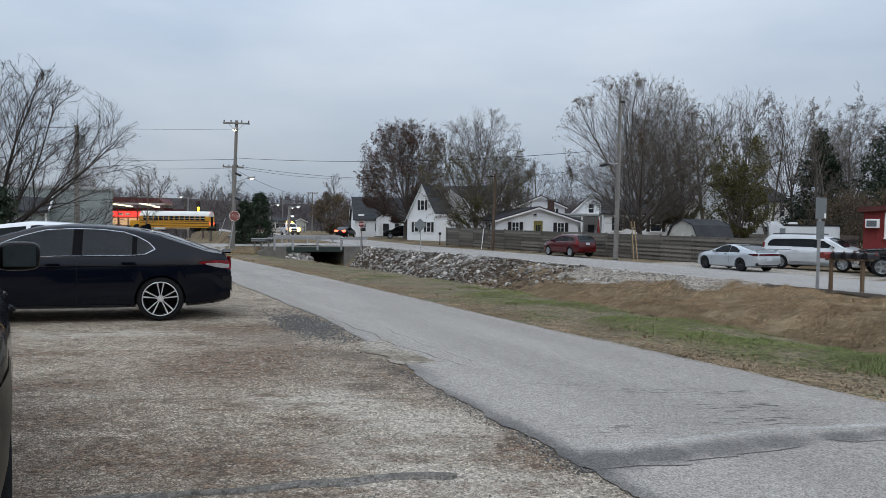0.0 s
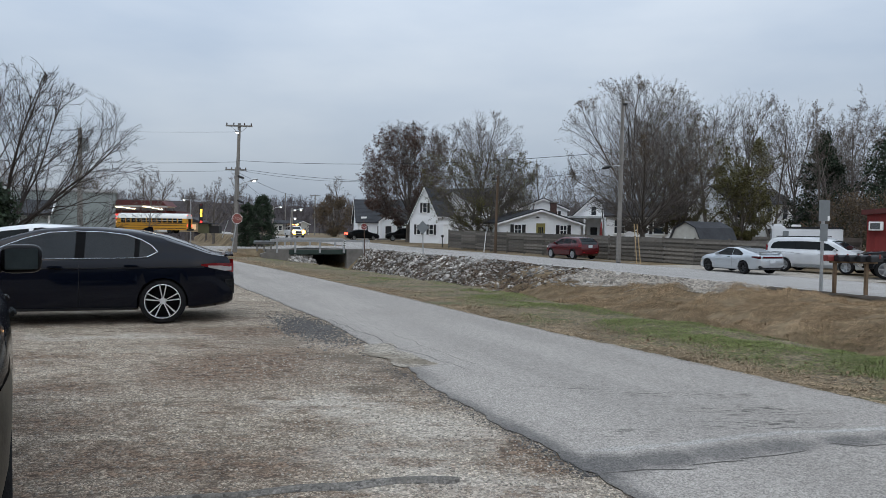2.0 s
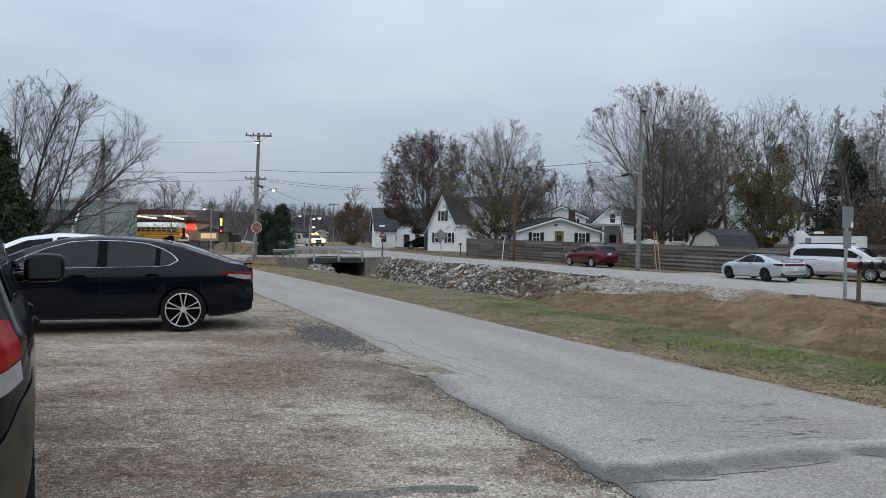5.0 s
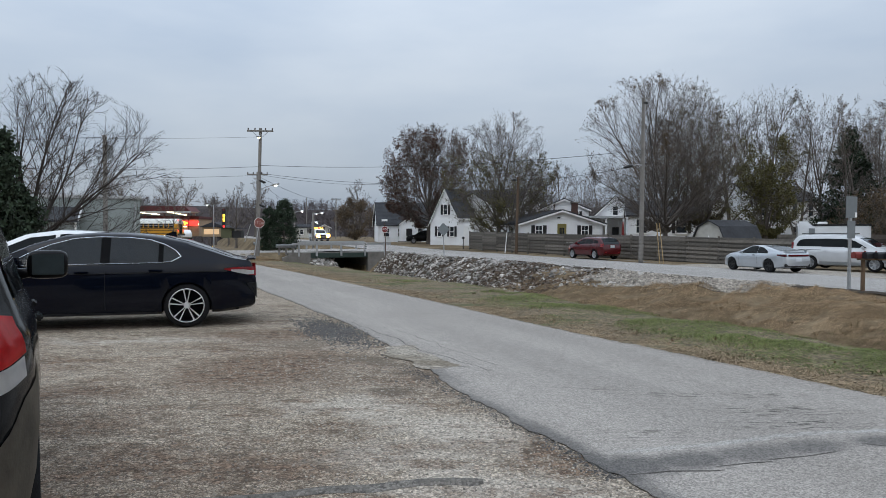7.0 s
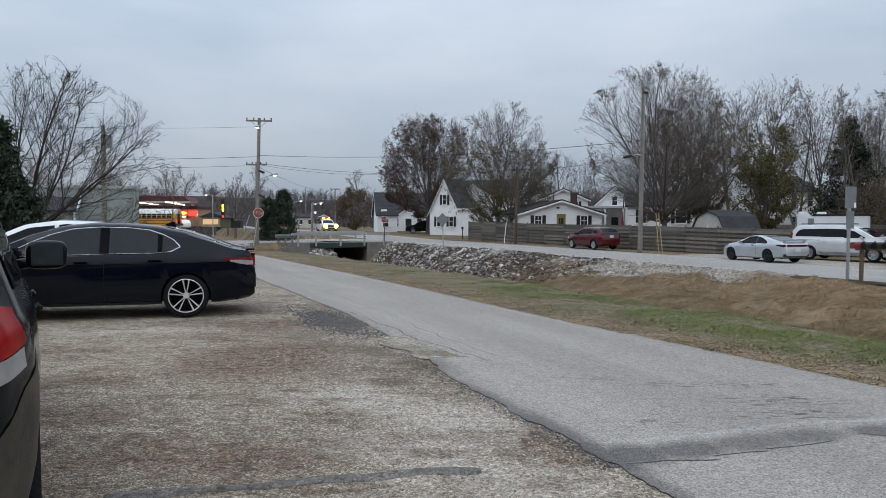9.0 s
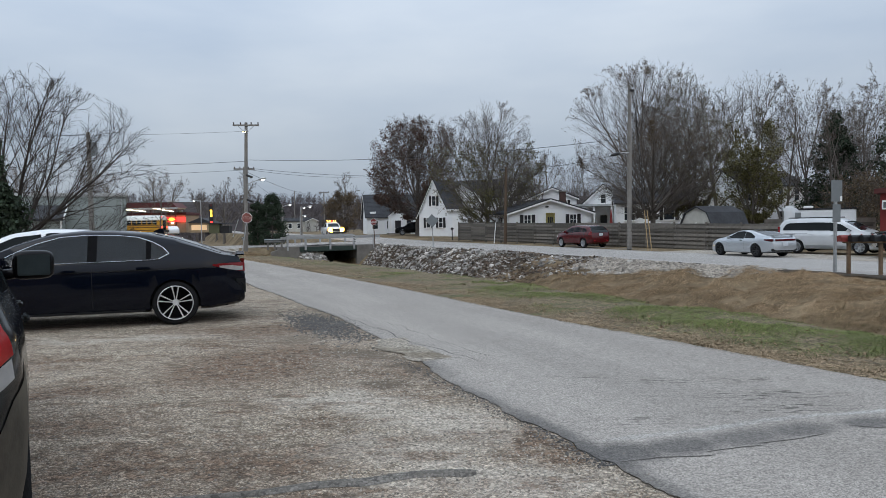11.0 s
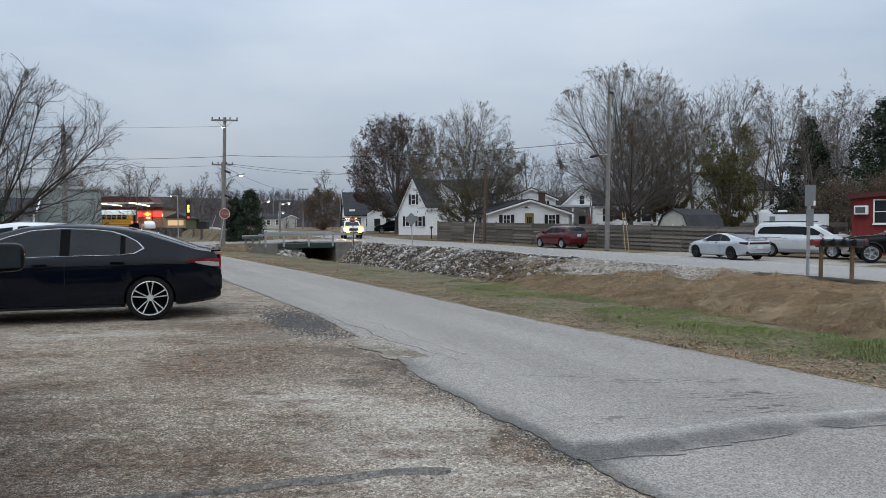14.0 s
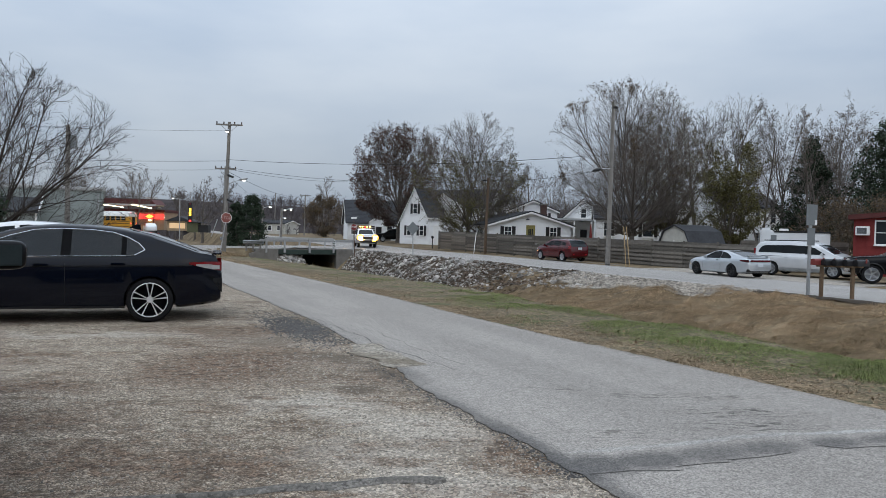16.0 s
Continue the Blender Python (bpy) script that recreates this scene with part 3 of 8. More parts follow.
def window(parent, x, z, w, h, y, face="front", shutters=False, panes=(1, 2), name="window", shut=0.3, mat=None):
    """A framed window on a wall: front (faces -y at y), left (faces -x at x=y), right."""
    turn = {"front": pose(x, y, z), "left": pose(y, x, z, 0, 0, -90), "right": pose(y, x, z, 0, 0, 90)}[face]
    g = new(name)
    g.parent, g.matrix_basis = parent, turn
    f = bmesh.new()
    t = 0.07
    for sx in (-1, 1):
        box(f, (t, 0.09, h + 2 * t), (sx * (w / 2 + t / 2), -0.03, 0))
    for sz in (-1, 1):
        box(f, (w, 0.09, t), (0, -0.03, sz * (h / 2 + t / 2)))
    for i in range(1, panes[0]):
        box(f, (0.035, 0.05, h), (-w / 2 + w * i / panes[0], -0.025, 0))
    for i in range(1, panes[1]):
        box(f, (w, 0.05, 0.04), (0, -0.025, -h / 2 + h * i / panes[1]))
    part("frame", f, mat or M_TRIM, g)
    part("pane", B((w, 0.02, h), (0, -0.012, 0)), M_PANE, g)
    part("sill", B((w + 0.22, 0.14, 0.05), (0, -0.05, -h / 2 - 0.09)), mat or M_TRIM, g)
    if shutters:
        for sx in (-1, 1):
            sb = B((shut, 0.05, h + 0.1), (sx * (w / 2 + 0.09 + shut / 2), -0.04, 0))
            for k in range(8):
                box(sb, (shut * 0.75, 0.02, 0.03), (sx * (w / 2 + 0.09 + shut / 2), -0.07, -h / 2 + h * (k + 0.5) / 8))
            part("shutter", sb, M_BLACK, g, "black louvred shutter")
    return g


def gable_house(name, label, m, w, l, eave, ridge, over=0.3, roof=None, wall=None, lap=0.14, back=True, category="house"):
    """A house with gable ends: front gable at y=0, ridge along y, x from -w/2 to w/2."""
    h = thing(name, label, category, m)
    bm = bmesh.new()
    prism(bm, [(-w / 2, -0.6), (w / 2, -0.6), (w / 2, eave), (0, ridge), (-w / 2, eave)], 0, l)
    part("wall", bm, wall or M_WHITE, h)
    bm = bmesh.new()
    rows = int(eave / lap)
    siding(bm, (-w / 2, 0), (w / 2, 0), 0.1, rows, lap=lap)
    slope = (ridge - eave) / (w / 2)
    siding(bm, (-w / 2, 0), (w / 2, 0), 0.1 + rows * lap, int((ridge - 0.1) / lap) - rows,
           lambda z: max(0.0, (z - eave) / slope / w), lambda z: 1 - max(0.0, (z - eave) / slope / w), lap)
    siding(bm, (w / 2, 0), (w / 2, l), 0.1, rows, lap=lap)
    siding(bm, (-w / 2, l), (-w / 2, 0), 0.1, rows, lap=lap)
    tagged(part("siding", bm, wall or M_WHITE, h), kind="stuff")
    th = 0.16
    for sx in (-1, 1):
        r = bmesh.new()
        ex = w / 2 + over
        ez = eave - over * slope
        rows_r = int(math.hypot(w / 2, ridge - eave) / 0.28)
        under = [(0, ridge + 0.02), (sx * ex, ez + 0.02)]
        steps = []
        for k in range(rows_r, 0, -1):
            for u, d_ in ((k / rows_r, 0.025), ((k - 1) / rows_r, 0.0)):
                steps.append((sx * ex * u, ridge + th + (ez - ridge) * u + d_))
        prism(r, under + steps, -over, l + over)
        part("roof", r, roof or M_SHINGLE, h)
        f = bmesh.new()
        prism(f, [(0, ridge - 0.1), (sx * ex, ez - 0.12), (sx * ex, ez + 0.03), (0, ridge + 0.05)], -over - 0.03, -over + 0.02)
        part("fascia", f, M_TRIM, h)
    return h


def front_door(parent, x, y, w, h, mat, lights=True, trim=None):
    g = new("door")
    g.parent, g.matrix_basis = parent, pose(x, y, 0)
    f = bmesh.new()
    for sx in (-1, 1):
        box(f, (0.12, 0.1, h + 0.12), (sx * (w / 2 + 0.06), -0.03, h / 2 + 0.06))
    box(f, (w, 0.1, 0.12), (0, -0.03, h + 0.06))
    part("door_frame", f, trim or M_TRIM, g)
    part("door_leaf", B((w, 0.05, h), (0, -0.01, h / 2)), mat, g)
    if lights:
        for i in range(3):
            for j in range(3):
                part("pane", B((w * 0.2, 0.02, h * 0.24), ((i - 1) * w * 0.27, -0.045, h * (0.2 + 0.29 * j))), M_PANE, g)
    part("knob", R((w * 0.4, -0.04, h * 0.46), (w * 0.4, -0.1, h * 0.46), 0.03), M_STEEL, g)
    return g


# ---- vehicles ----
def paint(name, base, rough=0.3, coat=0.8, vary=0.12, metal=0.0):
    return material(name, base, rough, metal, vary, 1.3, coat=coat, spec=0.5 if coat else 0.14)


M_TINT = glass("tinted_car_glass", (0.012, 0.016, 0.018), 0.03)
M_CLEARISH = glass("grey_car_glass", (0.006, 0.012, 0.016), 0.03, 0.8)
M_MACHINED = material("machined_bright_alloy", (0.86, 0.87, 0.88), 0.32, metal=0.6, vary=0.06, scale=9)
M_DARKWHEEL = material("gloss_black_wheel_recess", (0.006, 0.006, 0.007), 0.4, vary=0.2, spec=0.15)
# The door mirror's reflection is put into its dark teal base colour.
M_SIDEMIRROR = material("mirror_glass_reflection_tone", (0.030, 0.042, 0.045), 0.04, vary=0.25, scale=9, spec=0.6)
M_RUBBER = material("black_tyre_rubber", (0.011, 0.011, 0.012), 0.85, spec=0.2, vary=0.3, scale=12, bump=0.3, bump_scale=50)
M_PLASTIC = material("black_plastic", (0.015, 0.015, 0.016), 0.55, vary=0.2, scale=10)
M_ALLOY = material("brushed_alloy", (0.50, 0.51, 0.53), 0.3, metal=0.85, vary=0.1, scale=9)
M_CHROME = material("chrome_trim", (0.8, 0.81, 0.83), 0.12, metal=1.0, vary=0.05, scale=4)
M_REDLENS = material("red_lamp_lens", (0.33, 0.014, 0.018), 0.15, vary=0.2, scale=12, coat=0.6)
M_DARKLENS = material("smoked_red_lens", (0.085, 0.006, 0.010), 0.2, vary=0.2, scale=12)
M_BRIGHTLENS = material("bright_red_lens", (0.62, 0.02, 0.022), 0.12, vary=0.3, scale=14, coat=0.4)
M_CLEARLENS = material("clear_lamp_lens", (0.62, 0.60, 0.58), 0.12, vary=0.15, scale=14, coat=0.6)
M_PLATE = material("number_plate", (0.55, 0.58, 0.62), 0.4, vary=0.12, scale=20)
M_NAVY = material("black_blue_paint", (0.0028, 0.0044, 0.0095), 0.06, vary=0.12, scale=1.3, spec=0.27)
M_CARWHITE = paint("white_car_paint", (0.72, 0.74, 0.76), 0.3)
M_SILVER = paint("pale_silver_paint", (0.50, 0.53, 0.56), 0.3, 0.6, metal=0.55)
M_VANPAINT = paint("pearl_white_paint", (0.56, 0.57, 0.58), 0.3, 0.6, metal=0.25)
M_CARRED = paint("dark_red_paint", (0.070, 0.002, 0.004), 0.2, 0.15)
M_CHARCOAL = paint("charcoal_paint", (0.009, 0.0095, 0.010), 0.12, 0.0)
M_BLACKCAR = paint("black_truck_paint", (0.006, 0.006, 0.007), 0.15, 0.0)
M_DUSTY = material("dusty_lower_paint", (0.21, 0.178, 0.135), 0.7, vary=0.6, scale=3.2, bump=0.15)
M_BEAM = material("lit_headlight", (0.9, 0.8, 0.6), 0.3, vary=0, emit=(1.0, 0.60, 0.20, 150.0))
M_BRAKE = material("lit_brake_lamp", (0.5, 0.02, 0.02), 0.3, vary=0, emit=(1.0, 0.06, 0.03, 9.0))
M_AMBER = material("lit_amber_lamp", (0.8, 0.4, 0.05), 0.3, vary=0, emit=(1.0, 0.45, 0.06, 24.0))
M_SMALLRED = material("lit_red_marker", (0.5, 0.02, 0.02), 0.3, vary=0, emit=(1.0, 0.05, 0.04, 5.0))


class Shell:
    """The smooth shell of a car: x forward, y to its left, z up from the road."""

    def __init__(self, top, belt, bottom, plan, wheels, arch, tumble=0.34, blur=0.05):
        self.x0, self.x1 = top[0][0], top[-1][0]
        self.wheels, self.arch, self.tumble, self.blur = wheels, arch, tumble, blur
        self.curves = {}
        xs = np.linspace(self.x0, self.x1, 600)
        step = xs[1] - xs[0]
        k = max(1, int(blur / step))
        ker = np.exp(-0.5 * (np.arange(-3 * k, 3 * k + 1) / k) ** 2)
        ker /= ker.sum()
        for name, pts in (("top", top), ("belt", belt), ("bottom", bottom), ("plan", plan)):
            v = np.interp(xs, *np.array(pts).T)
            self.curves[name] = np.convolve(np.pad(v, 3 * k, "edge"), ker, "valid")
        self.xs = xs

    def get(self, name, x):
        return np.interp(x, self.xs, self.curves[name])

    def section(self, x):
        top, bot, w = (float(self.get(n, x)) for n in ("top", "bottom", "plan"))
        belt = min(float(self.get("belt", x)), top - 0.02)
        gh, h = top - belt, belt - bot
        g = lambda z: 0.95 * w - self.tumble * (z - belt)
        rows = [(0, bot), (0.8 * w, bot), (0.95 * w, bot + 0.05), (0.985 * w, bot + 0.25 * h), (w, bot + 0.5 * h), (0.995 * w, bot + 0.78 * h), (0.98 * w, belt - 0.035),
                (0.955 * w, belt)]
        for f in (0.3, 0.6, 0.86):
            z = belt + gh * f
            rows.append((g(z), z))
        e = g(belt + gh * 0.86)
        rows += [(e * 0.93, belt + gh * 0.94), (e * 0.65, belt + gh * 0.985), (0, top)]
        a = np.array(rows)
        for wx in self.wheels:
            d = abs(x - wx)
            if d < self.arch[0]:
                za = self.arch[1] + math.sqrt(self.arch[0] ** 2 - d * d)
                a[:7, 1] = np.maximum(a[:7, 1], np.minimum(za, belt - 0.04))
        return a

    def side_y(self, x, z):
        a = self.section(x)[2:11]
        return float(np.interp(z, a[:, 1], a[:, 0]))

    def top_z(self, x, y):
        a = self.section(x)[7:][::-1]
        return float(np.interp(abs(y), a[:, 0], a[:, 1]))

    def body(self):
        xs = set(np.round(np.linspace(self.x0, self.x1, 64), 4))
        for wx in self.wheels:
            for u in np.linspace(0, math.pi, 19):
                xs.add(round(wx + self.arch[0] * math.cos(u), 4))
            xs |= {round(wx - self.arch[0] - 0.004, 4), round(wx + self.arch[0] + 0.004, 4)}
        xs = sorted(x for x in xs if self.x0 <= x <= self.x1)
        bm = bmesh.new()
        loops = []
        for x in xs:
            a = self.section(x)
            half = [(y, z) for y, z in a]
            ring = [(y, z) for y, z in half] + [(-y, z) for y, z in half[-2:0:-1]]
            loops.append([bm.verts.new((x, y, z)) for y, z in ring])
        n = len(loops[0])
        for p, q in zip(loops, loops[1:]):
            for i in range(n):
                j = (i + 1) % n
                bm.faces.new((p[i], p[j], q[j], q[i]))
        bm.faces.new(loops[0])
        bm.faces.new(loops[-1][::-1])
        bmesh.ops.remove_doubles(bm, verts=bm.verts, dist=0.0004)
        bmesh.ops.dissolve_degenerate(bm, dist=0.0004, edges=bm.edges)
        bmesh.ops.recalc_face_normals(bm, faces=bm.faces)
        for f in bm.faces:
            f.smooth = True
        for e in bm.edges:
            if len(e.link_faces) == 2 and e.calc_face_angle(0) > 0.75:
                e.smooth = False
        return bm

    def side_patch(self, x0, x1, zb, zt, side=1, off=0.006, cols=16, rows=5):
        """A panel that lies on the side between two heights, given as numbers or as (x, z) points."""
        f = lambda c, x: float(np.interp(x, *np.array(sorted(c)).T)) if isinstance(c, (list, tuple)) else c
        bm = bmesh.new()
        grid = []
        for x in np.linspace(x0, x1, cols):
            lo, hi = f(zb, x), f(zt, x)
            hi = max(hi, lo + 0.003)
            grid.append([bm.verts.new((x, side * (self.side_y(x, z) + off), z)) for z in np.linspace(lo, hi, rows)])
        for p, q in zip(grid, grid[1:]):
            for i in range(rows - 1):
                bm.faces.new((p[i], p[i + 1], q[i + 1], q[i]))
        bmesh.ops.solidify(bm, geom=list(bm.faces), thickness=0.004)
        bm.normal_update()
        for fc in bm.faces:
            fc.smooth = True
        for e in bm.edges:
            if len(e.link_faces) == 2 and e.calc_face_angle(0) > 0.5:
                e.smooth = False
        return bm

    def top_patch(self, x0, x1, y0, y1, off=0.006, cols=12, rows=12):
        """A panel that lies on the upper surface; y0 and y1 are its half widths at x0 and x1."""
        bm = bmesh.new()
        grid = []
        for u in np.linspace(0, 1, cols):
            x, hw = x0 + (x1 - x0) * u, y0 + (y1 - y0) * u
            grid.append([bm.verts.new((x, y, self.top_z(x, y) + off)) for y in np.linspace(-hw, hw, rows)])
        for p, q in zip(grid, grid[1:]):
            for i in range(rows - 1):
                bm.faces.new((p[i], p[i + 1], q[i + 1], q[i]))
        for fc in bm.faces:
            fc.smooth = True
        return bm

    def bead(self, pts, side=1, r=0.011, off=0.004):
        """A thin round strip along (x, z) points on the side."""
        bm = bmesh.new()
        p = [Vector((x, side * (self.side_y(x, z) + off), z)) for x, z in pts]
        for a, b in zip(p, p[1:]):
            if (b - a).length > 1e-4:
                rod(bm, a, b, r, r, 6)
        return bm


def lathe(bm, profile, y_axis=True, sides=28):
    """Turns (radius, y) points round the y axis, into bm."""
    loops = []
    for k in range(sides):
        a = 2 * math.pi * k / sides
        loops.append([bm.verts.new((r * math.cos(a), y, r * math.sin(a))) for r, y in profile])
    for k in range(sides):
        p, q = loops[k], loops[(k + 1) % sides]
        for i in range(len(profile) - 1):
            bm.faces.new((p[i], p[i + 1], q[i + 1], q[i]))
    return bm


def wheel(parent, at, r, width, side, rim=None, spokes=5, rim_r=0.68, twin=False, dark=False):
    """A wheel as a part with its tyre, rim and spokes; side 1: its face looks to +y."""
    g = new("wheel")
    g.parent, g.matrix_basis = parent, pose(*at, 0, 0, 0 if side > 0 else 180)
    w = width / 2
    rr = r * rim_r
    part("tyre", lathe(bmesh.new(), [(rr, -w), (r * 0.9, -w), (r * 0.985, -w * 0.75), (r, -w * 0.3), (r, w * 0.3), (r * 0.985, w * 0.75), (r * 0.9, w), (rr, w * 0.92)]), M_RUBBER, g, shade=True)
    b = lathe(bmesh.new(), [(rr + 0.004, w * 0.93), (rr * 0.97, w * 0.97), (rr * 0.93, w * 0.7), (rr * 0.9, -w * 0.4), (0.01, -w * 0.4)])
    part("rim", b, M_DARKWHEEL if (dark or twin) else (rim or M_ALLOY), g, shade=True)
    if twin:
        part("rim_edge", lathe(bmesh.new(), [(rr + 0.006, w * 0.9), (rr, w * 0.97), (rr * 0.965, w * 0.96), (rr * 0.95, w * 0.8)]), rim or M_ALLOY, g, shade=True)
    s = bmesh.new()
    n = spokes * (2 if twin else 1)
    for k in range(n):
        a = 2 * math.pi * k / spokes if not twin else 2 * math.pi * (k // 2) / spokes + math.pi / 2 + (0.16 if k % 2 else -0.16)
        lean = 0 if not twin else (0.03 if k % 2 else -0.03)
        m = Euler((0, -a, 0)).to_matrix()
        v = [(rr * 0.14, -0.006), (rr * 0.97, -0.011 + lean * rr), (rr * 0.97, 0.011 + lean * rr), (rr * 0.14, 0.006)]
        if not twin:
            v = [(rr * 0.14, -0.035), (rr * 0.96, -0.028), (rr * 0.96, 0.028), (rr * 0.14, 0.035)]
        lo = [s.verts.new(m @ Vector((x, w * 0.45, z))) for x, z in v]
        hi = [s.verts.new(m @ Vector((x, w * (0.72 if x < rr * 0.5 else 0.9), z * 0.75 + 0.25 * lean * rr * (x > rr * 0.5)))) for x, z in v]
        s.faces.new(hi)
        for i in range(4):
            j = (i + 1) % 4
            s.faces.new((lo[i], lo[j], hi[j], hi[i]))
    rod(s, (0, w * 0.3, 0), (0, w * 0.8, 0), rr * 0.2, rr * 0.16, 14)
    part("spokes", s, rim or M_ALLOY, g)
    return g


def car(name, label, m, shell, paint_mat, r, tyre_w=0.22, rim=None, spokes=5, twin=False, track=None, glass_mat=None, windows=(), screen=None, rear_glass=None,
        handles=(), mirrors=None, category="car", seams=(), rim_r=0.68):
    """A car from its shell: body, underside, glass, wheels, handles and door mirrors."""
    c = thing(name, label, category, m)
    part("body", shell.body(), paint_mat, c)
    w = float(shell.get("plan", 0))
    bot = float(shell.get("bottom", 0))
    part("underbody", B((shell.x1 - shell.x0 - 0.5, 1.5 * w, 0.42), ((shell.x0 + shell.x1) / 2, 0, bot + 0.25)), M_PLASTIC, c)
    for x in shell.wheels:
        for sd in (1, -1):
            yy = float(shell.get("plan", x)) - tyre_w / 2 - 0.015
            wheel(c, (x, sd * yy, r), r, tyre_w, sd, rim, spokes, rim_r, twin, )
    gm = glass_mat or M_TINT
    for x0, x1, zb, zt in windows:
        for sd in (1, -1):
            part("side_window", shell.side_patch(x0, x1, zb, zt, sd), gm, c)
    if screen:
        part("windscreen", shell.top_patch(*screen), gm, c)
    if rear_glass:
        part("rear_window", shell.top_patch(*rear_glass), gm, c)
    for x, z in handles:
        for sd in (1, -1):
            y = shell.side_y(x, z)
            part("door_handle", B((0.2, 0.035, 0.03), (x, sd * (y + 0.02), z), bevel=0.01), paint_mat, c)
    for x, z0, z1 in seams:
        for sd in (1, -1):
            part("door_seam", shell.side_patch(x - 0.004, x + 0.004, z0, z1, sd, 0.0015, 2, 8), M_PLASTIC, c)
    if mirrors:
        x, z = mirrors
        for sd in (1, -1):
            y = shell.side_y(x, z)
            b = B((0.12, 0.2, 0.14), (x, sd * (y + 0.12), z + 0.04), bevel=0.04)
            box(b, (0.05, 0.1, 0.04), (x, sd * (y + 0.02), z - 0.01))
            part("door_mirror", b, paint_mat, c)
    return c


def both(name, c, fn, mat, label=""):
    for sd in (1, -1):
        part(name, fn(sd), mat, c, label)


# the dark sedan in the lot
sh = Shell(top=[(-2.42, 0.62), (-2.415, 0.9), (-2.39, 1.0), (-2.28, 1.02), (-2.1, 1.045), (-1.8, 1.165), (-1.4, 1.31), (-1.0, 1.395), (-0.5, 1.44), (-0.1, 1.445), (0.3, 1.41), (0.75, 1.27),
                (1.2, 1.06), (1.35, 1.0), (1.8, 0.93), (2.2, 0.82), (2.36, 0.7), (2.42, 0.55)],
           belt=[(-2.5, 0.93), (-2.1, 0.985), (-1.3, 0.985), (0, 0.965), (1.2, 0.93), (1.8, 0.84), (2.42, 0.62)],
           bottom=[(-2.47, 0.40), (-2.38, 0.27), (-1.9, 0.21), (-1.0, 0.2), (1.0, 0.2), (2.1, 0.2), (2.42, 0.28)],
           plan=[(-2.47, 0.55), (-2.42, 0.70), (-2.25, 0.83), (-1.9, 0.9), (-1.0, 0.92), (1.2, 0.92), (1.9, 0.88), (2.25, 0.74), (2.42, 0.5)],
           wheels=(-1.4125, 1.4125), arch=(0.356, 0.335), tumble=0.42, blur=0.045)
lower = [(-1.33, 1.07), (-1.2, 1.0), (-1.0, 0.982), (-0.4, 0.975), (1.0, 0.955)]
upper = [(-1.33, 1.08), (-1.25, 1.17), (-1.1, 1.255), (-0.9, 1.325), (-0.6, 1.36), (-0.2, 1.37), (0.15, 1.345), (0.45, 1.26), (0.7, 1.155), (1.0, 0.99)]
c = car("sedan", "glossy dark blue-black sedan parked on gravel, chrome window trim", pose(-5.85, 11.01, -0.012, 0, 0, 197), sh, M_NAVY, 0.335, 0.235, M_MACHINED, 5, True,
        glass_mat=M_CLEARISH, windows=[(-1.31, -1.07, lower, upper), (-1.03, -0.33, lower, upper), (-0.23, 0.97, lower, upper)], screen=(0.42, 1.2, 0.52, 0.66), rear_glass=(-2.08, -1.25, 0.56, 0.5),
        handles=[(-0.98, 0.872), (0.03, 0.855)], mirrors=(0.85, 0.97), seams=[(-0.28, 0.3, 0.97), (0.98, 0.35, 0.95)], rim_r=0.76)
ring = sorted(upper, reverse=True) + lower
both("window_trim", c, lambda sd: sh.bead(ring, sd, 0.009), M_CHROME, "bright chrome window surround")
both("pillar_cover", c, lambda sd: sh.side_patch(-0.345, -0.215, lower, upper, sd, 0.007, 6, 10), M_BLACKCAR, "gloss black pillar cover")
both("quarter_bar", c, lambda sd: sh.side_patch(-1.085, -1.015, lower, upper, sd, 0.007, 4, 8), M_BLACKCAR)
# A thin dark strip draws the shade line of the body's crease.
both("belt_crease_shade", c, lambda sd: sh.side_patch(-2.0, 1.3, [(-2.0, 0.842), (1.3, 0.815)], [(-2.0, 0.858), (1.3, 0.826)], sd, 0.004, 24, 2), M_PLASTIC)
both("tail_light", c, lambda sd: sh.side_patch(-2.43, -1.96, [(-2.43, 0.765), (-2.3, 0.79), (-1.96, 0.872)], [(-2.43, 0.905), (-2.2, 0.91), (-1.96, 0.895)], sd, 0.006, 18, 5), M_REDLENS, "red tail lamp lens")
both("reversing_lens", c, lambda sd: sh.side_patch(-2.4, -2.06, [(-2.36, 0.79), (-2.3, 0.79), (-2.06, 0.846)], [(-2.36, 0.85), (-2.25, 0.87), (-2.06, 0.872)], sd, 0.012, 12, 3), M_CLEARLENS, "clear lower lens")
both("rear_bumper_vent", c, lambda sd: sh.side_patch(-2.44, -2.3, [(-2.44, 0.42), (-2.3, 0.62)], [(-2.44, 0.66), (-2.3, 0.66)], sd, 0.004, 8, 4), M_PLASTIC)
both("sill_strip", c, lambda sd: sh.side_patch(-1.0, 1.0, 0.225, 0.255, sd, 0.012, 14, 3), M_PLASTIC)
part("spoiler", B((0.14, 1.36, 0.022), (-2.36, 0, 1.025), bevel=0.008), M_NAVY, c)
fin = bmesh.new()
prism(fin, [(-1.2, 1.37), (-1.02, 1.40), (-1.14, 1.455), (-1.19, 1.45)], -0.022, 0.022)
part("antenna_fin", fin, M_NAVY, c)
part("number_plate", B((0.02, 0.31, 0.155), (-2.425, 0, 0.78)), M_PLATE, c)

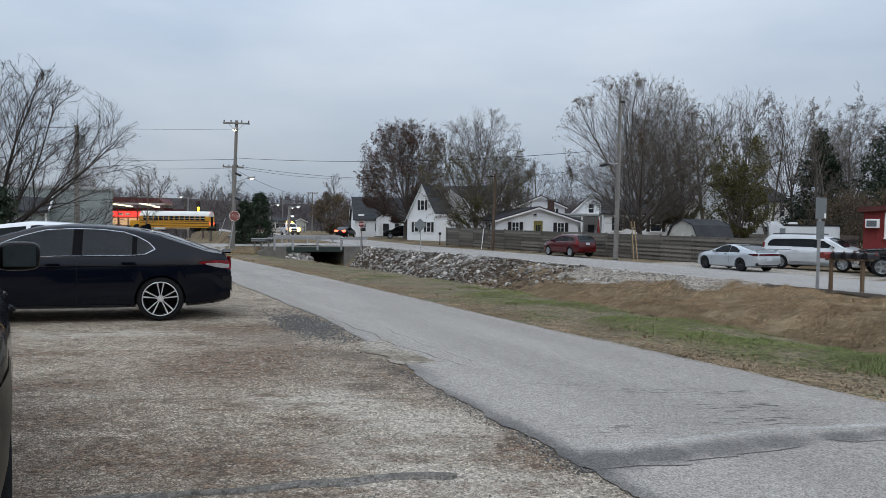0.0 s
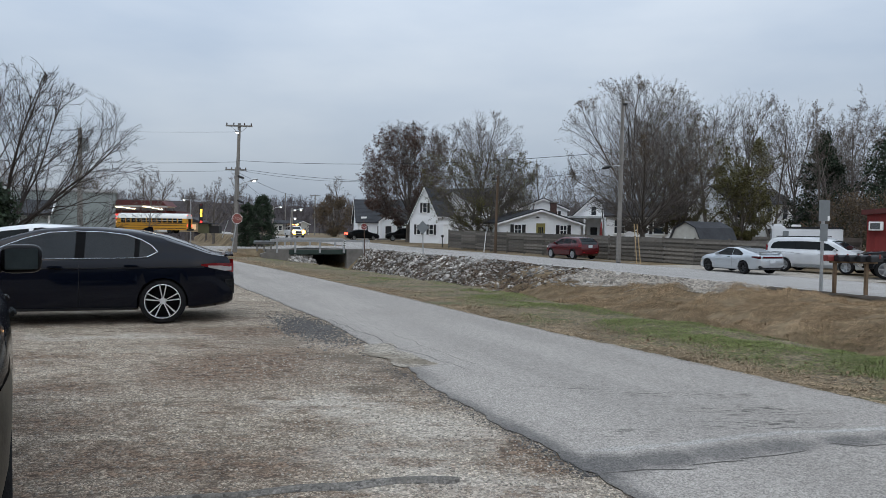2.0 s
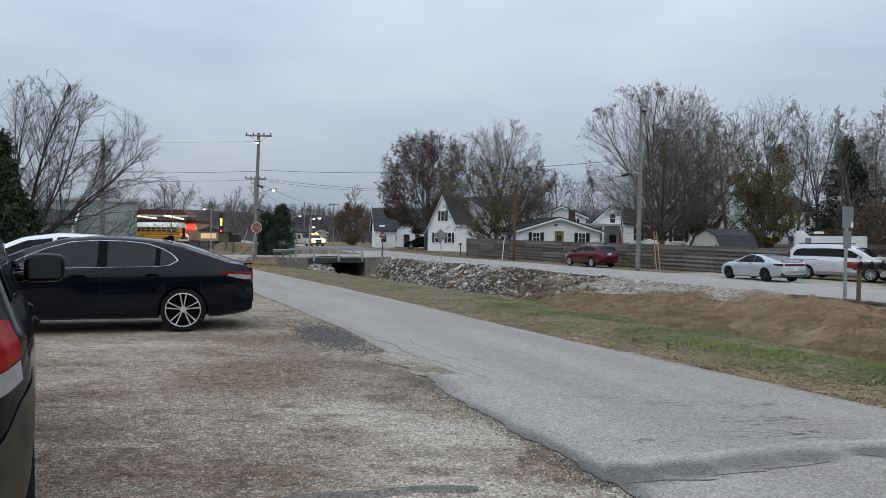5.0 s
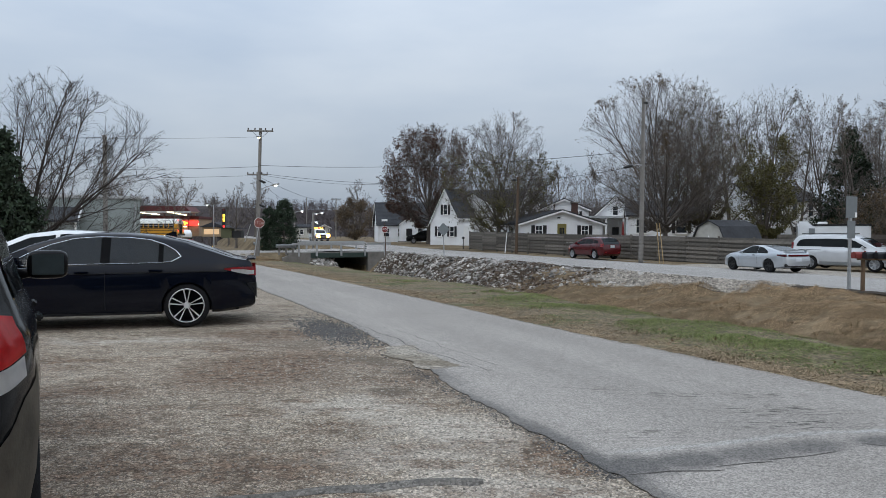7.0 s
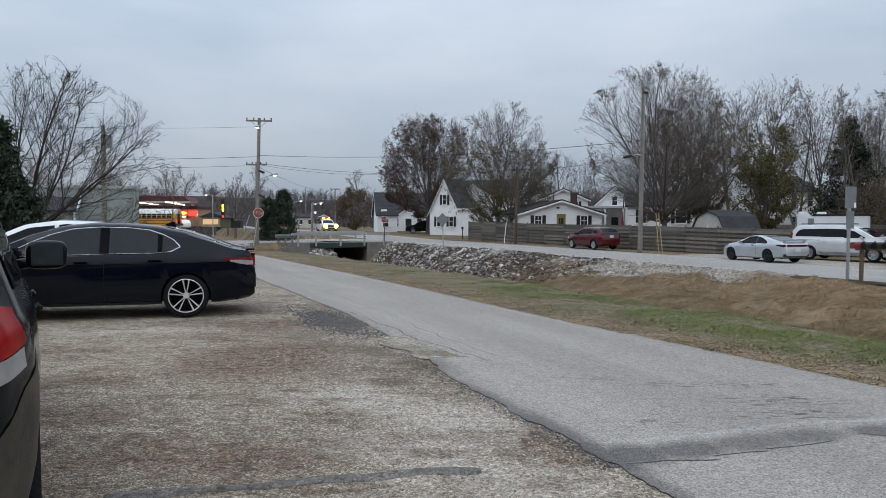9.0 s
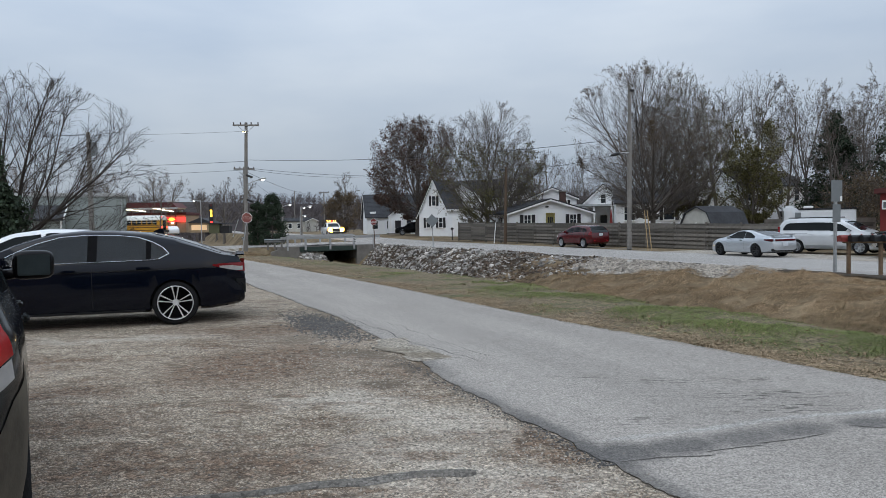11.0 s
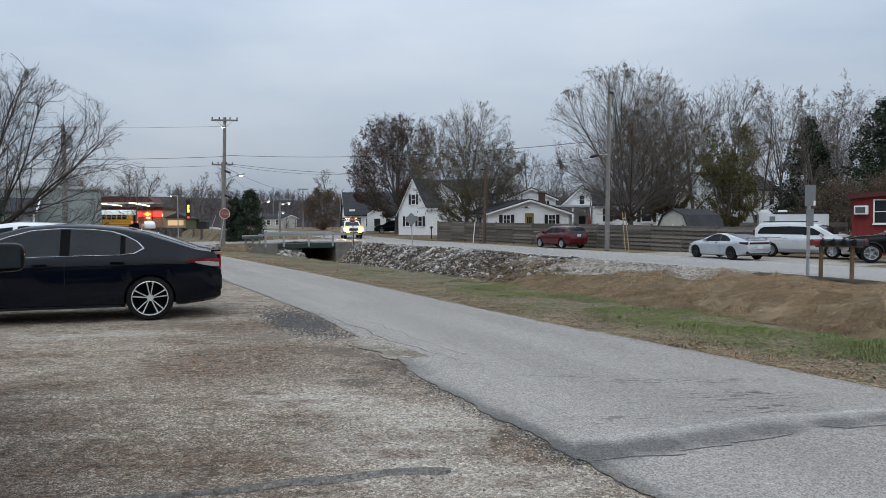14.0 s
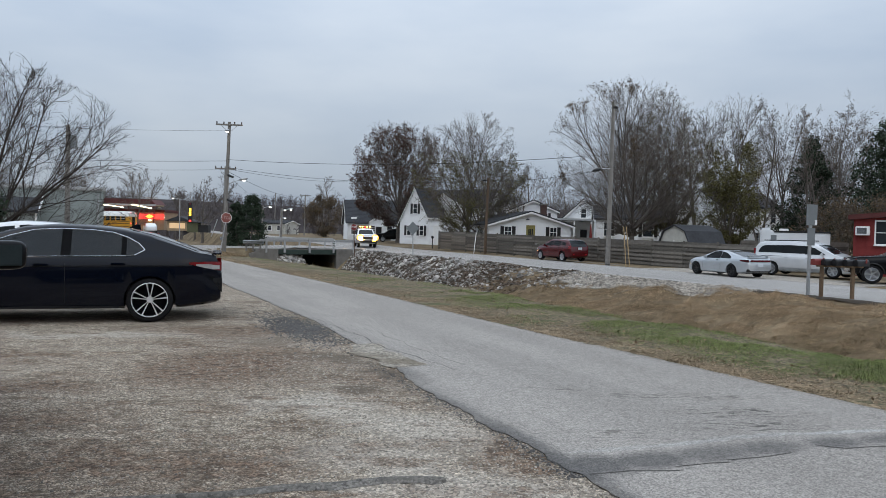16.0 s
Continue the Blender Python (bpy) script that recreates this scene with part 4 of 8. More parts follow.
# the white sedan parked beyond it
sh2 = Shell(top=[(-2.4, 0.6), (-2.36, 1.0), (-2.0, 1.08), (-1.5, 1.3), (-0.9, 1.47), (-0.2, 1.5), (0.4, 1.42), (1.15, 1.05), (1.9, 0.92), (2.3, 0.75), (2.38, 0.5)],
            belt=[(-2.4, 0.95), (-1.3, 1.0), (1.2, 0.94), (2.38, 0.62)], bottom=[(-2.4, 0.35), (-2.0, 0.2), (2.0, 0.2), (2.38, 0.3)],
            plan=[(-2.4, 0.6), (-2.2, 0.82), (-1.5, 0.9), (1.4, 0.9), (2.1, 0.8), (2.38, 0.5)], wheels=(-1.38, 1.38), arch=(0.36, 0.32), tumble=0.4)
up2 = [(-1.35, 1.1), (-1.0, 1.33), (-0.4, 1.42), (0.3, 1.34), (1.05, 1.0)]
c = car("sedan", "white sedan parked beyond the dark sedan", pose(-8.5, 14.4, -0.03, 0, 0, 197), sh2, M_CARWHITE, 0.32, windows=[(-1.3, -0.25, 0.99, up2), (-0.17, 0.95, 0.985, up2)],
        screen=(0.45, 1.14, 0.52, 0.64), rear_glass=(-1.95, -1.1, 0.55, 0.5), handles=[(-0.9, 0.9), (0.1, 0.89)], mirrors=(0.85, 0.98))

# the silver coupe at the roadside
sh3 = Shell(top=[(-2.2, 0.55), (-2.17, 0.86), (-2.05, 0.97), (-1.75, 1.0), (-1.4, 1.08), (-0.85, 1.22), (-0.35, 1.275), (0.1, 1.25), (0.5, 1.1), (0.95, 0.92), (1.5, 0.82), (1.95, 0.68), (2.14, 0.52), (2.19, 0.4)],
            belt=[(-2.2, 0.86), (-1.6, 0.93), (-0.8, 0.86), (0.6, 0.82), (1.3, 0.78), (2.19, 0.5)], bottom=[(-2.2, 0.36), (-2.05, 0.26), (-1.5, 0.18), (1.8, 0.16), (2.19, 0.2)],
            plan=[(-2.2, 0.62), (-2.1, 0.77), (-1.7, 0.86), (-1.2, 0.87), (0.5, 0.85), (1.5, 0.85), (1.95, 0.72), (2.19, 0.42)], wheels=(-1.25, 1.26), arch=(0.355, 0.31), tumble=0.5)
up3 = [(-1.2, 0.97), (-0.8, 1.15), (-0.3, 1.225), (0.1, 1.19), (0.68, 0.91)]
c = car("coupe", "pale silver two-door coupe with black wheels at the roadside", pose(14.5, 35.1, -0.47, 0, 0, 109), sh3, M_SILVER, 0.31, 0.23, M_PLASTIC, 6,
        windows=[(-1.18, -0.47, 0.89, up3), (-0.45, 0.66, 0.865, up3)], screen=(0.2, 0.92, 0.5, 0.62), rear_glass=(-1.7, -0.62, 0.55, 0.52), mirrors=(0.5, 0.86), seams=[(-0.5, 0.3, 0.86), (0.75, 0.3, 0.8)])
both("door_handle", c, lambda sd: sh3.side_patch(-0.36, -0.2, 0.77, 0.81, sd, 0.012, 4, 3), M_PLASTIC)
both("tail_light", c, lambda sd: sh3.side_patch(-2.17, -1.78, [(-2.17, 0.74), (-1.78, 0.80)], [(-2.17, 0.87), (-1.78, 0.86)], sd, 0.006, 12, 4), M_DARKLENS, "dark red tail lamp")
part("tail_panel", B((0.03, 1.16, 0.085), (-2.2, 0, 0.815), bevel=0.012), M_DARKLENS, c, "dark red full-width lamp panel")
part("lower_bumper", B((0.12, 1.42, 0.17), (-2.13, 0, 0.37), bevel=0.03), M_PLASTIC, c)
part("number_plate", B((0.02, 0.31, 0.155), (-2.215, 0, 0.62)), M_PLATE, c)
both("headlight", c, lambda sd: sh3.side_patch(1.75, 2.08, 0.52, [(1.75, 0.64), (2.08, 0.56)], sd, 0.006, 8, 3), M_CLEARLENS)
sp = bmesh.new()
box(sp, (0.2, 1.3, 0.03), (-2.02, 0, 1.06), bevel=0.01)
for y in (-0.55, 0.55):
    box(sp, (0.12, 0.05, 0.1), (-2.02, y, 1.01))
part("spoiler", sp, M_SILVER, c)

# the white minivan
sh4 = Shell(top=[(-2.56, 0.6), (-2.53, 1.1), (-2.4, 1.5), (-2.2, 1.72), (-1.6, 1.77), (-0.4, 1.78), (0.4, 1.72), (0.8, 1.58), (1.35, 1.25), (1.6, 1.12), (2.1, 1.0), (2.42, 0.85), (2.55, 0.6)],
            belt=[(-2.56, 1.02), (-1, 1.04), (1.2, 1.0), (2.0, 0.9), (2.55, 0.66)], bottom=[(-2.56, 0.38), (-2.3, 0.22), (2.2, 0.2), (2.55, 0.28)],
            plan=[(-2.56, 0.78), (-2.4, 0.93), (-1.8, 0.98), (1.4, 0.98), (2.1, 0.88), (2.4, 0.72), (2.55, 0.5)], wheels=(-1.5, 1.5), arch=(0.40, 0.345), tumble=0.26)
up4 = [(-2.24, 1.18), (-2.08, 1.46), (-1.85, 1.53), (-0.6, 1.56), (0.2, 1.54), (0.6, 1.45), (1.2, 1.1)]
c = car("minivan", "white minivan with dark tinted windows on the grass verge", pose(19.05, 35.95, -0.46, 0, 0, -50), sh4, M_VANPAINT, 0.345, 0.23, M_ALLOY, 7,
        windows=[(-2.2, -0.945, 1.16, up4), (-0.935, 0.14, 1.15, up4), (0.15, 1.12, 1.12, up4)], screen=(0.72, 1.5, 0.66, 0.76), handles=[(-0.75, 0.95), (0.32, 0.93)], mirrors=(1.0, 1.1), category="minivan")
both("pillar_cover", c, lambda sd: sh4.side_patch(-1.0, -0.88, 1.16, up4, sd, 0.005, 4, 8), M_BLACKCAR)
both("pillar_cover", c, lambda sd: sh4.side_patch(0.08, 0.21, 1.15, up4, sd, 0.005, 4, 8), M_BLACKCAR)
both("roof_rail", c, lambda sd: R((-2.0, sd * 0.66, 1.79), (0.2, sd * 0.66, 1.80), 0.025), M_PLASTIC)
both("slide_rail", c, lambda sd: sh4.side_patch(-2.2, -0.95, 0.98, 1.0, sd, 0.004, 10, 2), M_PLASTIC)
both("lower_side", c, lambda sd: sh4.side_patch(-1.05, 1.05, 0.26, 0.42, sd, 0.008, 16, 3), M_SILVER, "silver lower side moulding")
both("headlight", c, lambda sd: sh4.side_patch(2.0, 2.38, 0.72, [(2.0, 0.84), (2.38, 0.78)], sd, 0.006, 10, 3), M_CLEARLENS)
both("tail_light", c, lambda sd: sh4.side_patch(-2.5, -2.36, 0.9, 1.35, sd, 0.006, 5, 6), M_REDLENS)

# the dark red hatchback
sh5 = Shell(top=[(-2.16, 0.6), (-2.14, 0.95), (-2.05, 1.12), (-1.75, 1.42), (-1.4, 1.5), (-0.5, 1.535), (0.2, 1.5), (0.6, 1.36), (1.1, 1.08), (1.7, 0.99), (2.05, 0.88), (2.2, 0.6)],
            belt=[(-2.16, 1.0), (-1.2, 1.03), (0.9, 0.97), (2.2, 0.7)], bottom=[(-2.16, 0.4), (-2.0, 0.27), (1.9, 0.24), (2.2, 0.32)],
            plan=[(-2.16, 0.66), (-2.05, 0.8), (-1.5, 0.87), (1.4, 0.87), (2.0, 0.76), (2.2, 0.52)], wheels=(-1.31, 1.32), arch=(0.385, 0.335), tumble=0.36)
up5 = [(-1.75, 1.15), (-1.4, 1.33), (-0.5, 1.4), (0.2, 1.36), (0.95, 1.02)]
c = car("hatchback", "dark red hatchback parked beside the board fence", pose(8.75, 49.3, -0.47, 0, 0, 114.9), sh5, M_CARRED, 0.335, 0.22, M_ALLOY, 5,
        windows=[(-1.65, -1.15, 1.1, up5), (-1.05, -0.2, 1.06, up5), (-0.12, 0.85, 1.03, up5)], screen=(0.42, 1.05, 0.55, 0.64), rear_glass=(-2.09, -1.64, 0.62, 0.57, 0.012), handles=[(-0.9, 0.96), (0.05, 0.93)],
        mirrors=(0.72, 1.02), category="car")
both("tail_light", c, lambda sd: sh5.side_patch(-2.12, -1.9, 0.86, 1.08, sd, 0.006, 6, 4), M_REDLENS)
part("number_plate", B((0.02, 0.31, 0.155), (-2.175, 0, 0.9)), M_PLATE, c)
both("fog_reflector", c, lambda sd: B((0.02, 0.12, 0.05), (-2.17, sd * 0.5, 0.5)), M_REDLENS)
both("headlight", c, lambda sd: sh5.side_patch(1.8, 2.1, 0.72, 0.86, sd, 0.006, 8, 3), M_CLEARLENS)


# the dark utility vehicle beside the camera
sh6 = Shell(top=[(-2.36, 0.62), (-2.35, 0.95), (-2.28, 1.2), (-2.05, 1.62), (-1.8, 1.74), (-0.8, 1.80), (0.2, 1.78), (0.55, 1.66), (1.15, 1.2), (1.8, 1.12), (2.2, 1.0), (2.36, 0.7)],
            belt=[(-2.36, 1.1), (-1.2, 1.13), (0.9, 1.06), (2.36, 0.8)], bottom=[(-2.36, 0.45), (-2.2, 0.34), (2.1, 0.3), (2.36, 0.4)],
            plan=[(-2.36, 0.70), (-2.28, 0.82), (-2.0, 0.92), (-1.4, 0.95), (1.4, 0.95), (2.1, 0.86), (2.36, 0.6)], wheels=(-1.38, 1.38), arch=(0.43, 0.38), tumble=0.3)
up6 = [(-2.05, 1.3), (-1.85, 1.58), (-0.8, 1.64), (0.3, 1.6), (0.95, 1.16)]
HEAD = 90 + 33.2
hd = (math.cos(radians(HEAD)), math.sin(radians(HEAD)))
c = car("suv", "dark grey sport utility vehicle with red and clear tail lamp", pose(-1.465 + 2.2 * hd[0] - 0.93 * hd[1], 2.38 + 2.2 * hd[1] + 0.93 * hd[0], 0.012, 0, 0, HEAD), sh6, M_CHARCOAL, 0.38, 0.26,
        windows=[(-1.95, -1.2, 1.2, up6), (-1.1, -0.15, 1.17, up6), (-0.07, 0.88, 1.15, up6)], screen=(0.5, 1.1, 0.62, 0.7), rear_glass=(-2.24, -2.02, 0.68, 0.6), handles=[(-0.9, 1.02), (0.1, 1.0)], category="suv")
both("tail_light", c, lambda sd: sh6.side_patch(-2.34, -2.08, [(-2.34, 0.98), (-2.08, 1.02)], [(-2.34, 1.19), (-2.08, 1.15)], sd, 0.008, 10, 5), M_BRIGHTLENS, "bright red tail lamp lens")
both("reversing_lens", c, lambda sd: sh6.side_patch(-2.34, -2.1, [(-2.34, 0.90), (-2.1, 0.94)], [(-2.34, 0.978), (-2.1, 1.01)], sd, 0.008, 8, 4), M_CLEARLENS, "clear lower lens")
both("dirty_quarter", c, lambda sd: sh6.side_patch(-2.28, -1.815, [(-2.28, 0.47), (-1.815, 0.37)], [(-2.28, 0.74), (-2.12, 0.86), (-1.815, 0.97)], sd, 0.004, 12, 8), M_DUSTY, "mud-splashed lower corner")
for sd in (1, -1):
    b = bmesh.new()
    bmesh.ops.create_uvsphere(b, u_segments=24, v_segments=16, radius=1)
    for v in b.verts:
        v.co = Vector((0.98 + 0.08 * math.copysign(abs(v.co.x) ** 0.6, v.co.x), sd * 1.07 + 0.135 * math.copysign(abs(v.co.y) ** 0.5, v.co.y), 1.2 + 0.105 * math.copysign(abs(v.co.z) ** 0.5, v.co.z)))
    rod(b, (0.99, sd * 0.86, 1.13), (0.99, sd * 1.02, 1.15), 0.04, 0.035)
    mo = part("door_mirror", b, M_BLACKCAR, c, "gloss black door mirror housing", True)
    part("mirror_glass", B((0.012, 0.205, 0.15), (0.898, sd * 1.07, 1.2), bevel=0.005), M_SIDEMIRROR, mo)


# the black pickup by the red shed
def pickup(name, label, m, paint_mat, lights=None, rim=None, lift=0.0):
    s = Shell(top=[(-2.9, 0.8), (-2.88, 1.2), (-2.8, 1.28), (-0.9, 1.3), (-0.82, 1.34), (-0.72, 1.86), (-0.4, 1.92), (0.3, 1.9), (0.6, 1.78), (1.15, 1.32), (1.3, 1.25), (2.3, 1.18), (2.62, 1.08), (2.72, 0.8)],
              belt=[(-2.9, 1.14), (-0.9, 1.2), (0.9, 1.15), (2.72, 1.0)], bottom=[(-2.9, 0.55), (-2.7, 0.45), (2.5, 0.42), (2.72, 0.5)],
              plan=[(-2.9, 0.92), (-2.7, 0.97), (-1, 0.98), (1.4, 0.98), (2.3, 0.94), (2.6, 0.84), (2.72, 0.7)], wheels=(-1.75, 1.75), arch=(0.47, 0.42), tumble=0.3, blur=0.035)
    up = [(-0.62, 1.68), (-0.4, 1.76), (0.3, 1.74), (1.0, 1.25)]
    c = car(name, label, m, s, paint_mat, 0.42, 0.28, rim or M_ALLOY, 5, windows=[(-0.6, 0.98, 1.24, up)], screen=(0.62, 1.14, 0.64, 0.74), handles=[(-0.3, 1.08)], mirrors=(0.9, 1.2), category="pickup")
    part("front_bumper", B((0.22, 1.86, 0.26), (2.72, 0, 0.62), bevel=0.05), M_CHROME if not lights else M_PLASTIC, c)
    part("grille", B((0.06, 1.1, 0.3), (2.7, 0, 0.95), bevel=0.02), M_PLASTIC, c)
    # Lit lamps get an enlarged lens to carry their glare.
    both("headlight", c, lambda sd: B((0.12, 0.27, 0.2) if not lights else (0.14, 0.36, 0.3), (2.68, sd * 0.72, 0.98), bevel=0.03), lights or M_CLEARLENS)
    both("wheel_arch_lip", c, lambda sd: s.bead([(1.75 + 0.48 * math.cos(a), 0.42 + 0.48 * math.sin(a)) for a in np.linspace(0.1, 3.04, 14)], sd, 0.03), M_PLASTIC)
    return c


pickup("pickup_truck", "black pickup truck with chrome bumper beside the red shed", pose(21.18, 31.04, -0.47, 0, 0, 155), M_BLACKCAR)


# ---- bridge, guardrails, fence ----
M_GREENSTEEL = material("dark_green_girder", (0.018, 0.035, 0.028), 0.6, vary=0.3, scale=3)
M_RUST = material("rusty_steel", (0.10, 0.06, 0.04), 0.8, vary=0.4, scale=5)
FACE = (-11.9, 62.5)


def on_face(k, back=0.0, z=0.0):
    """A place on the bridge's near face, k metres along it."""
    return Vector((FACE[0] + k * DY + back * DX, FACE[1] - k * DX + back * DY, z))


FACE_TURN = math.degrees(math.atan2(-DX, DY))
br = thing("bridge", "short road bridge with concrete abutments and steel rails", "bridge", pose(*FACE, 0, 0, 0, FACE_TURN))
part("deck", B((9.0, 8.4, 0.3), (0.6, 4.1, -0.63)), M_CONCRETE, br)
part("girder", B((5.6, 0.12, 0.42), (0.55, -0.12, -0.74), bevel=0.02), M_GREENSTEEL, br, "dark green steel edge girder")
ab = bmesh.new()
prism(ab, [(-4.4, -2.9), (-2.0, -2.9), (-2.0, -0.52), (-3.2, -0.5), (-4.4, -0.9)], -0.3, 0.25)
part("abutment", ab, M_CONCRETE, br)
ab = bmesh.new()
prism(ab, [(3.2, -3.2), (5.6, -3.2), (5.6, -0.55), (3.2, -0.5)], -0.3, 0.25)
part("abutment", ab, M_CONCRETE, br)
ab = bmesh.new()
for v in ((5.5, -0.3, -3.2), (7.2, -3.6, -3.2), (7.2, -3.6, -1.6), (5.5, -0.3, -0.55), (5.75, -0.2, -3.2), (7.45, -3.5, -3.2), (7.45, -3.5, -1.6), (5.75, -0.2, -0.55)):
    ab.verts.new(v)
bmesh.ops.convex_hull(ab, input=ab.verts)
part("abutment", ab, M_CONCRETE, br)
for k in (-2.2, 3.4):
    part("side_wall", B((0.3, 8, 2.5), (k, 4.2, -1.9)), M_CONCRETE, br)
# A black panel stands in for the deep shade under the bridge.
part("culvert_shade_panel", B((5.4, 0.2, 2.2), (0.6, 7.6, -1.9)), M_PLASTIC, br, "black panel painting the shade inside the culvert")
rail = bmesh.new()
for z in (0.2, 0.32):
    box(rail, (9.0, 0.06, 0.10), (0.9, -0.2, z), bevel=0.015)
box(rail, (9.0, 0.03, 0.06), (0.9, -0.2, 0.26))
part("rail", rail, M_STEEL, br, "galvanised beam rail")
for k in (-3.02, -1.45, 0.75, 2.93, 4.8):
    part("post", B((0.16, 0.14, 1.25), (k, -0.28, -0.18), bevel=0.01), M_STEEL, br)
mk = thing("marker_plate", "small striped hazard marker on the bridge post", "marker", pose(*on_face(2.93, -0.40, 0.05), 0, 0, FACE_TURN))
part("plate", B((0.2, 0.02, 0.6)), M_TRIM, mk)
for i in range(3):
    part("stripe", B((0.2, 0.01, 0.09), (0, -0.016, -0.2 + 0.2 * i), Euler((0, 0.5, 0)).to_matrix()), M_BLACK, mk)
# far-side rail of the bridge
part("rail", B((9.0, 0.06, 0.3), (0.9, 8.3, 0.25), bevel=0.02), M_STEEL, br)
for k in (-3.0, -0.5, 2.0, 4.6):
    part("post", B((0.16, 0.14, 1.1), (k, 8.36, -0.2)), M_STEEL, br)


def guardrail(label, a, b, posts):
    a, b = Vector(a), Vector(b)
    d = b - a
    g = thing("guardrail", label, "guardrail", Matrix.Translation(a) @ pose(0, 0, 0, 0, 0, math.degrees(math.atan2(d.y, d.x))))
    L = d.length
    w = bmesh.new()
    prof = [(0.0, 0.42), (-0.07, 0.48), (-0.07, 0.53), (0.0, 0.58), (-0.07, 0.63), (-0.07, 0.68), (0.0, 0.74)]
    fr = [w.verts.new((0, y, z)) for y, z in prof]
    bk = [w.verts.new((L, y, z)) for y, z in prof]
    for i in range(len(prof) - 1):
        w.faces.new((fr[i], fr[i + 1], bk[i + 1], bk[i]))
    bmesh.ops.solidify(w, geom=list(w.faces), thickness=0.012)
    part("beam", w, M_STEEL, g)
    for i in range(posts):
        part("post", B((0.15, 0.18, 0.9), (L * (i + 0.5) / posts, 0.11, 0.28)), M_POLE, g)
    return g


guardrail("galvanised steel guardrail leading onto the bridge", on_face(-4.9, 0.3, -0.5), on_face(-3.2, -0.1, -0.45), 3)
guardrail("galvanised steel guardrail on the far creek side", on_face(-5.6, 8.7, -0.4), on_face(-3.4, 8.4, -0.45), 3)


def board_fence(label, a, b, h, span=2.44, kind_mat=None):
    """Horizontal boards on alternate sides of posts, from a to b."""
    a, b = Vector(a), Vector(b)
    d = b - a
    f = thing("board_fence", label, "fence", Matrix.Translation(a) @ pose(0, 0, 0, 0, -math.degrees(math.atan2(d.z, math.hypot(d.x, d.y))), math.degrees(math.atan2(d.y, d.x))))
    n = max(1, round(d.length / span))
    w = d.length / n
    post = B((0.1, 0.1, h + 0.1), (0, 0, h / 2), bevel=0.008)
    pm = bpy.data.meshes.new("post")
    post.to_mesh(pm)
    post.free()
    bmn = B((w - 0.02, 0.024, 0.148), bevel=0.004)
    bme = bpy.data.meshes.new("board")
    bmn.to_mesh(bme)
    bmn.free()
    pm.materials.append(M_WOOD_GREY)
    bme.materials.append(M_WOOD_GREY)
    rg = random.Random(len(label))
    for i in range(n + 1):
        o = new("post", pm)
        o.parent, o.matrix_basis = f, pose(i * w, 0, 0, 0, rg.uniform(-0.8, 0.8), 0)
    rows = int(h / 0.125)
    for i in range(n):
        for k in range(rows):
            o = new("board", bme)
            o.parent = f
            o.matrix_basis = pose((i + 0.5) * w, (-0.062 if k % 2 else 0.15) + rg.uniform(-0.006, 0.006), 0.12 + k * 0.245 / 2 * 1.02 + rg.uniform(-0.012, 0.012), 0, rg.uniform(-0.35, 0.35), 0)
    return f


board_fence("weathered grey horizontal board fence along the road", (0.3, 68.7, -0.36), (17.4, 38.3, -0.66), 1.72)
board_fence("weathered grey board fence running back from the road", (0.3, 68.7, -0.36), (8.0, 72.0, -0.36), 1.72)
board_fence("grey board fence behind the parked van", (18.6, 43.0, -0.55), (24.2, 41.4, -0.55), 1.75)


# ---- poles, signs, wires ----
M_LAMPGLOW = material("lit_street_lamp", (1, 0.95, 0.85), 0.3, vary=0, emit=(1.0, 0.93, 0.80, 22.0))
M_WARMGLOW = material("lit_warm_lamp", (1, 0.8, 0.5), 0.3, vary=0, emit=(1.0, 0.78, 0.42, 12.0))
M_WIRE = material("black_cable", (0.012, 0.012, 0.013), 0.7, vary=0.1)
M_SIGNRED = material("faded_red_sign", (0.20, 0.026, 0.026), 0.5, vary=0.15, scale=6)
M_SIGNFADED = material("sun_faded_red_sign", (0.25, 0.075, 0.06), 0.6, vary=0.25, scale=5)
M_FADEDWHITE = material("sun_faded_white_letters", (0.42, 0.30, 0.27), 0.6, vary=0.2, scale=5)
M_SIGNBACK = material("grey_sign_back", (0.23, 0.25, 0.26), 0.45, metal=0.5, vary=0.12, scale=4)
M_ORANGE = material("yellow_guy_guard", (0.38, 0.27, 0.14), 0.6, vary=0.15, scale=5)
M_GLASSY = material("brown_insulator", (0.06, 0.035, 0.025), 0.2, vary=0.2)
wires = []


def utility_pole(label, base, top, arm=None, arm_turn=0, r=0.15, name="utility_pole", wood=None):
    base, top = Vector(base), Vector(top)
    p = thing(name, label, "utility pole", Matrix.Translation(base))
    t = top - base
    part("shaft", R((0, 0, -0.4), t, r, r * 0.68, 14), wood or M_POLE, p)
    if arm:
        a = bmesh.new()
        box(a, (arm, 0.1, 0.12), (0, -0.12, 0), bevel=0.01)
        ao = part("crossarm", a, M_POLE, p)
        ao.matrix_basis = Matrix.Translation(t + Vector((0, 0, -0.22))) @ pose(0, 0, 0, 0, 0, arm_turn)
        for u in (-0.46, -0.2, 0.2, 0.46):
            part("insulator", R((u * arm, -0.12, 0.06), (u * arm, -0.12, 0.22), 0.04, 0.05, 8), M_GLASSY, ao)
        br2 = bmesh.new()
        for sx in (-1, 1):
            rod(br2, (sx * arm * 0.3, -0.14, -0.05), (0, -0.14, -0.6), 0.018, sides=6)
        part("brace", br2, M_STEEL, ao)
    return p


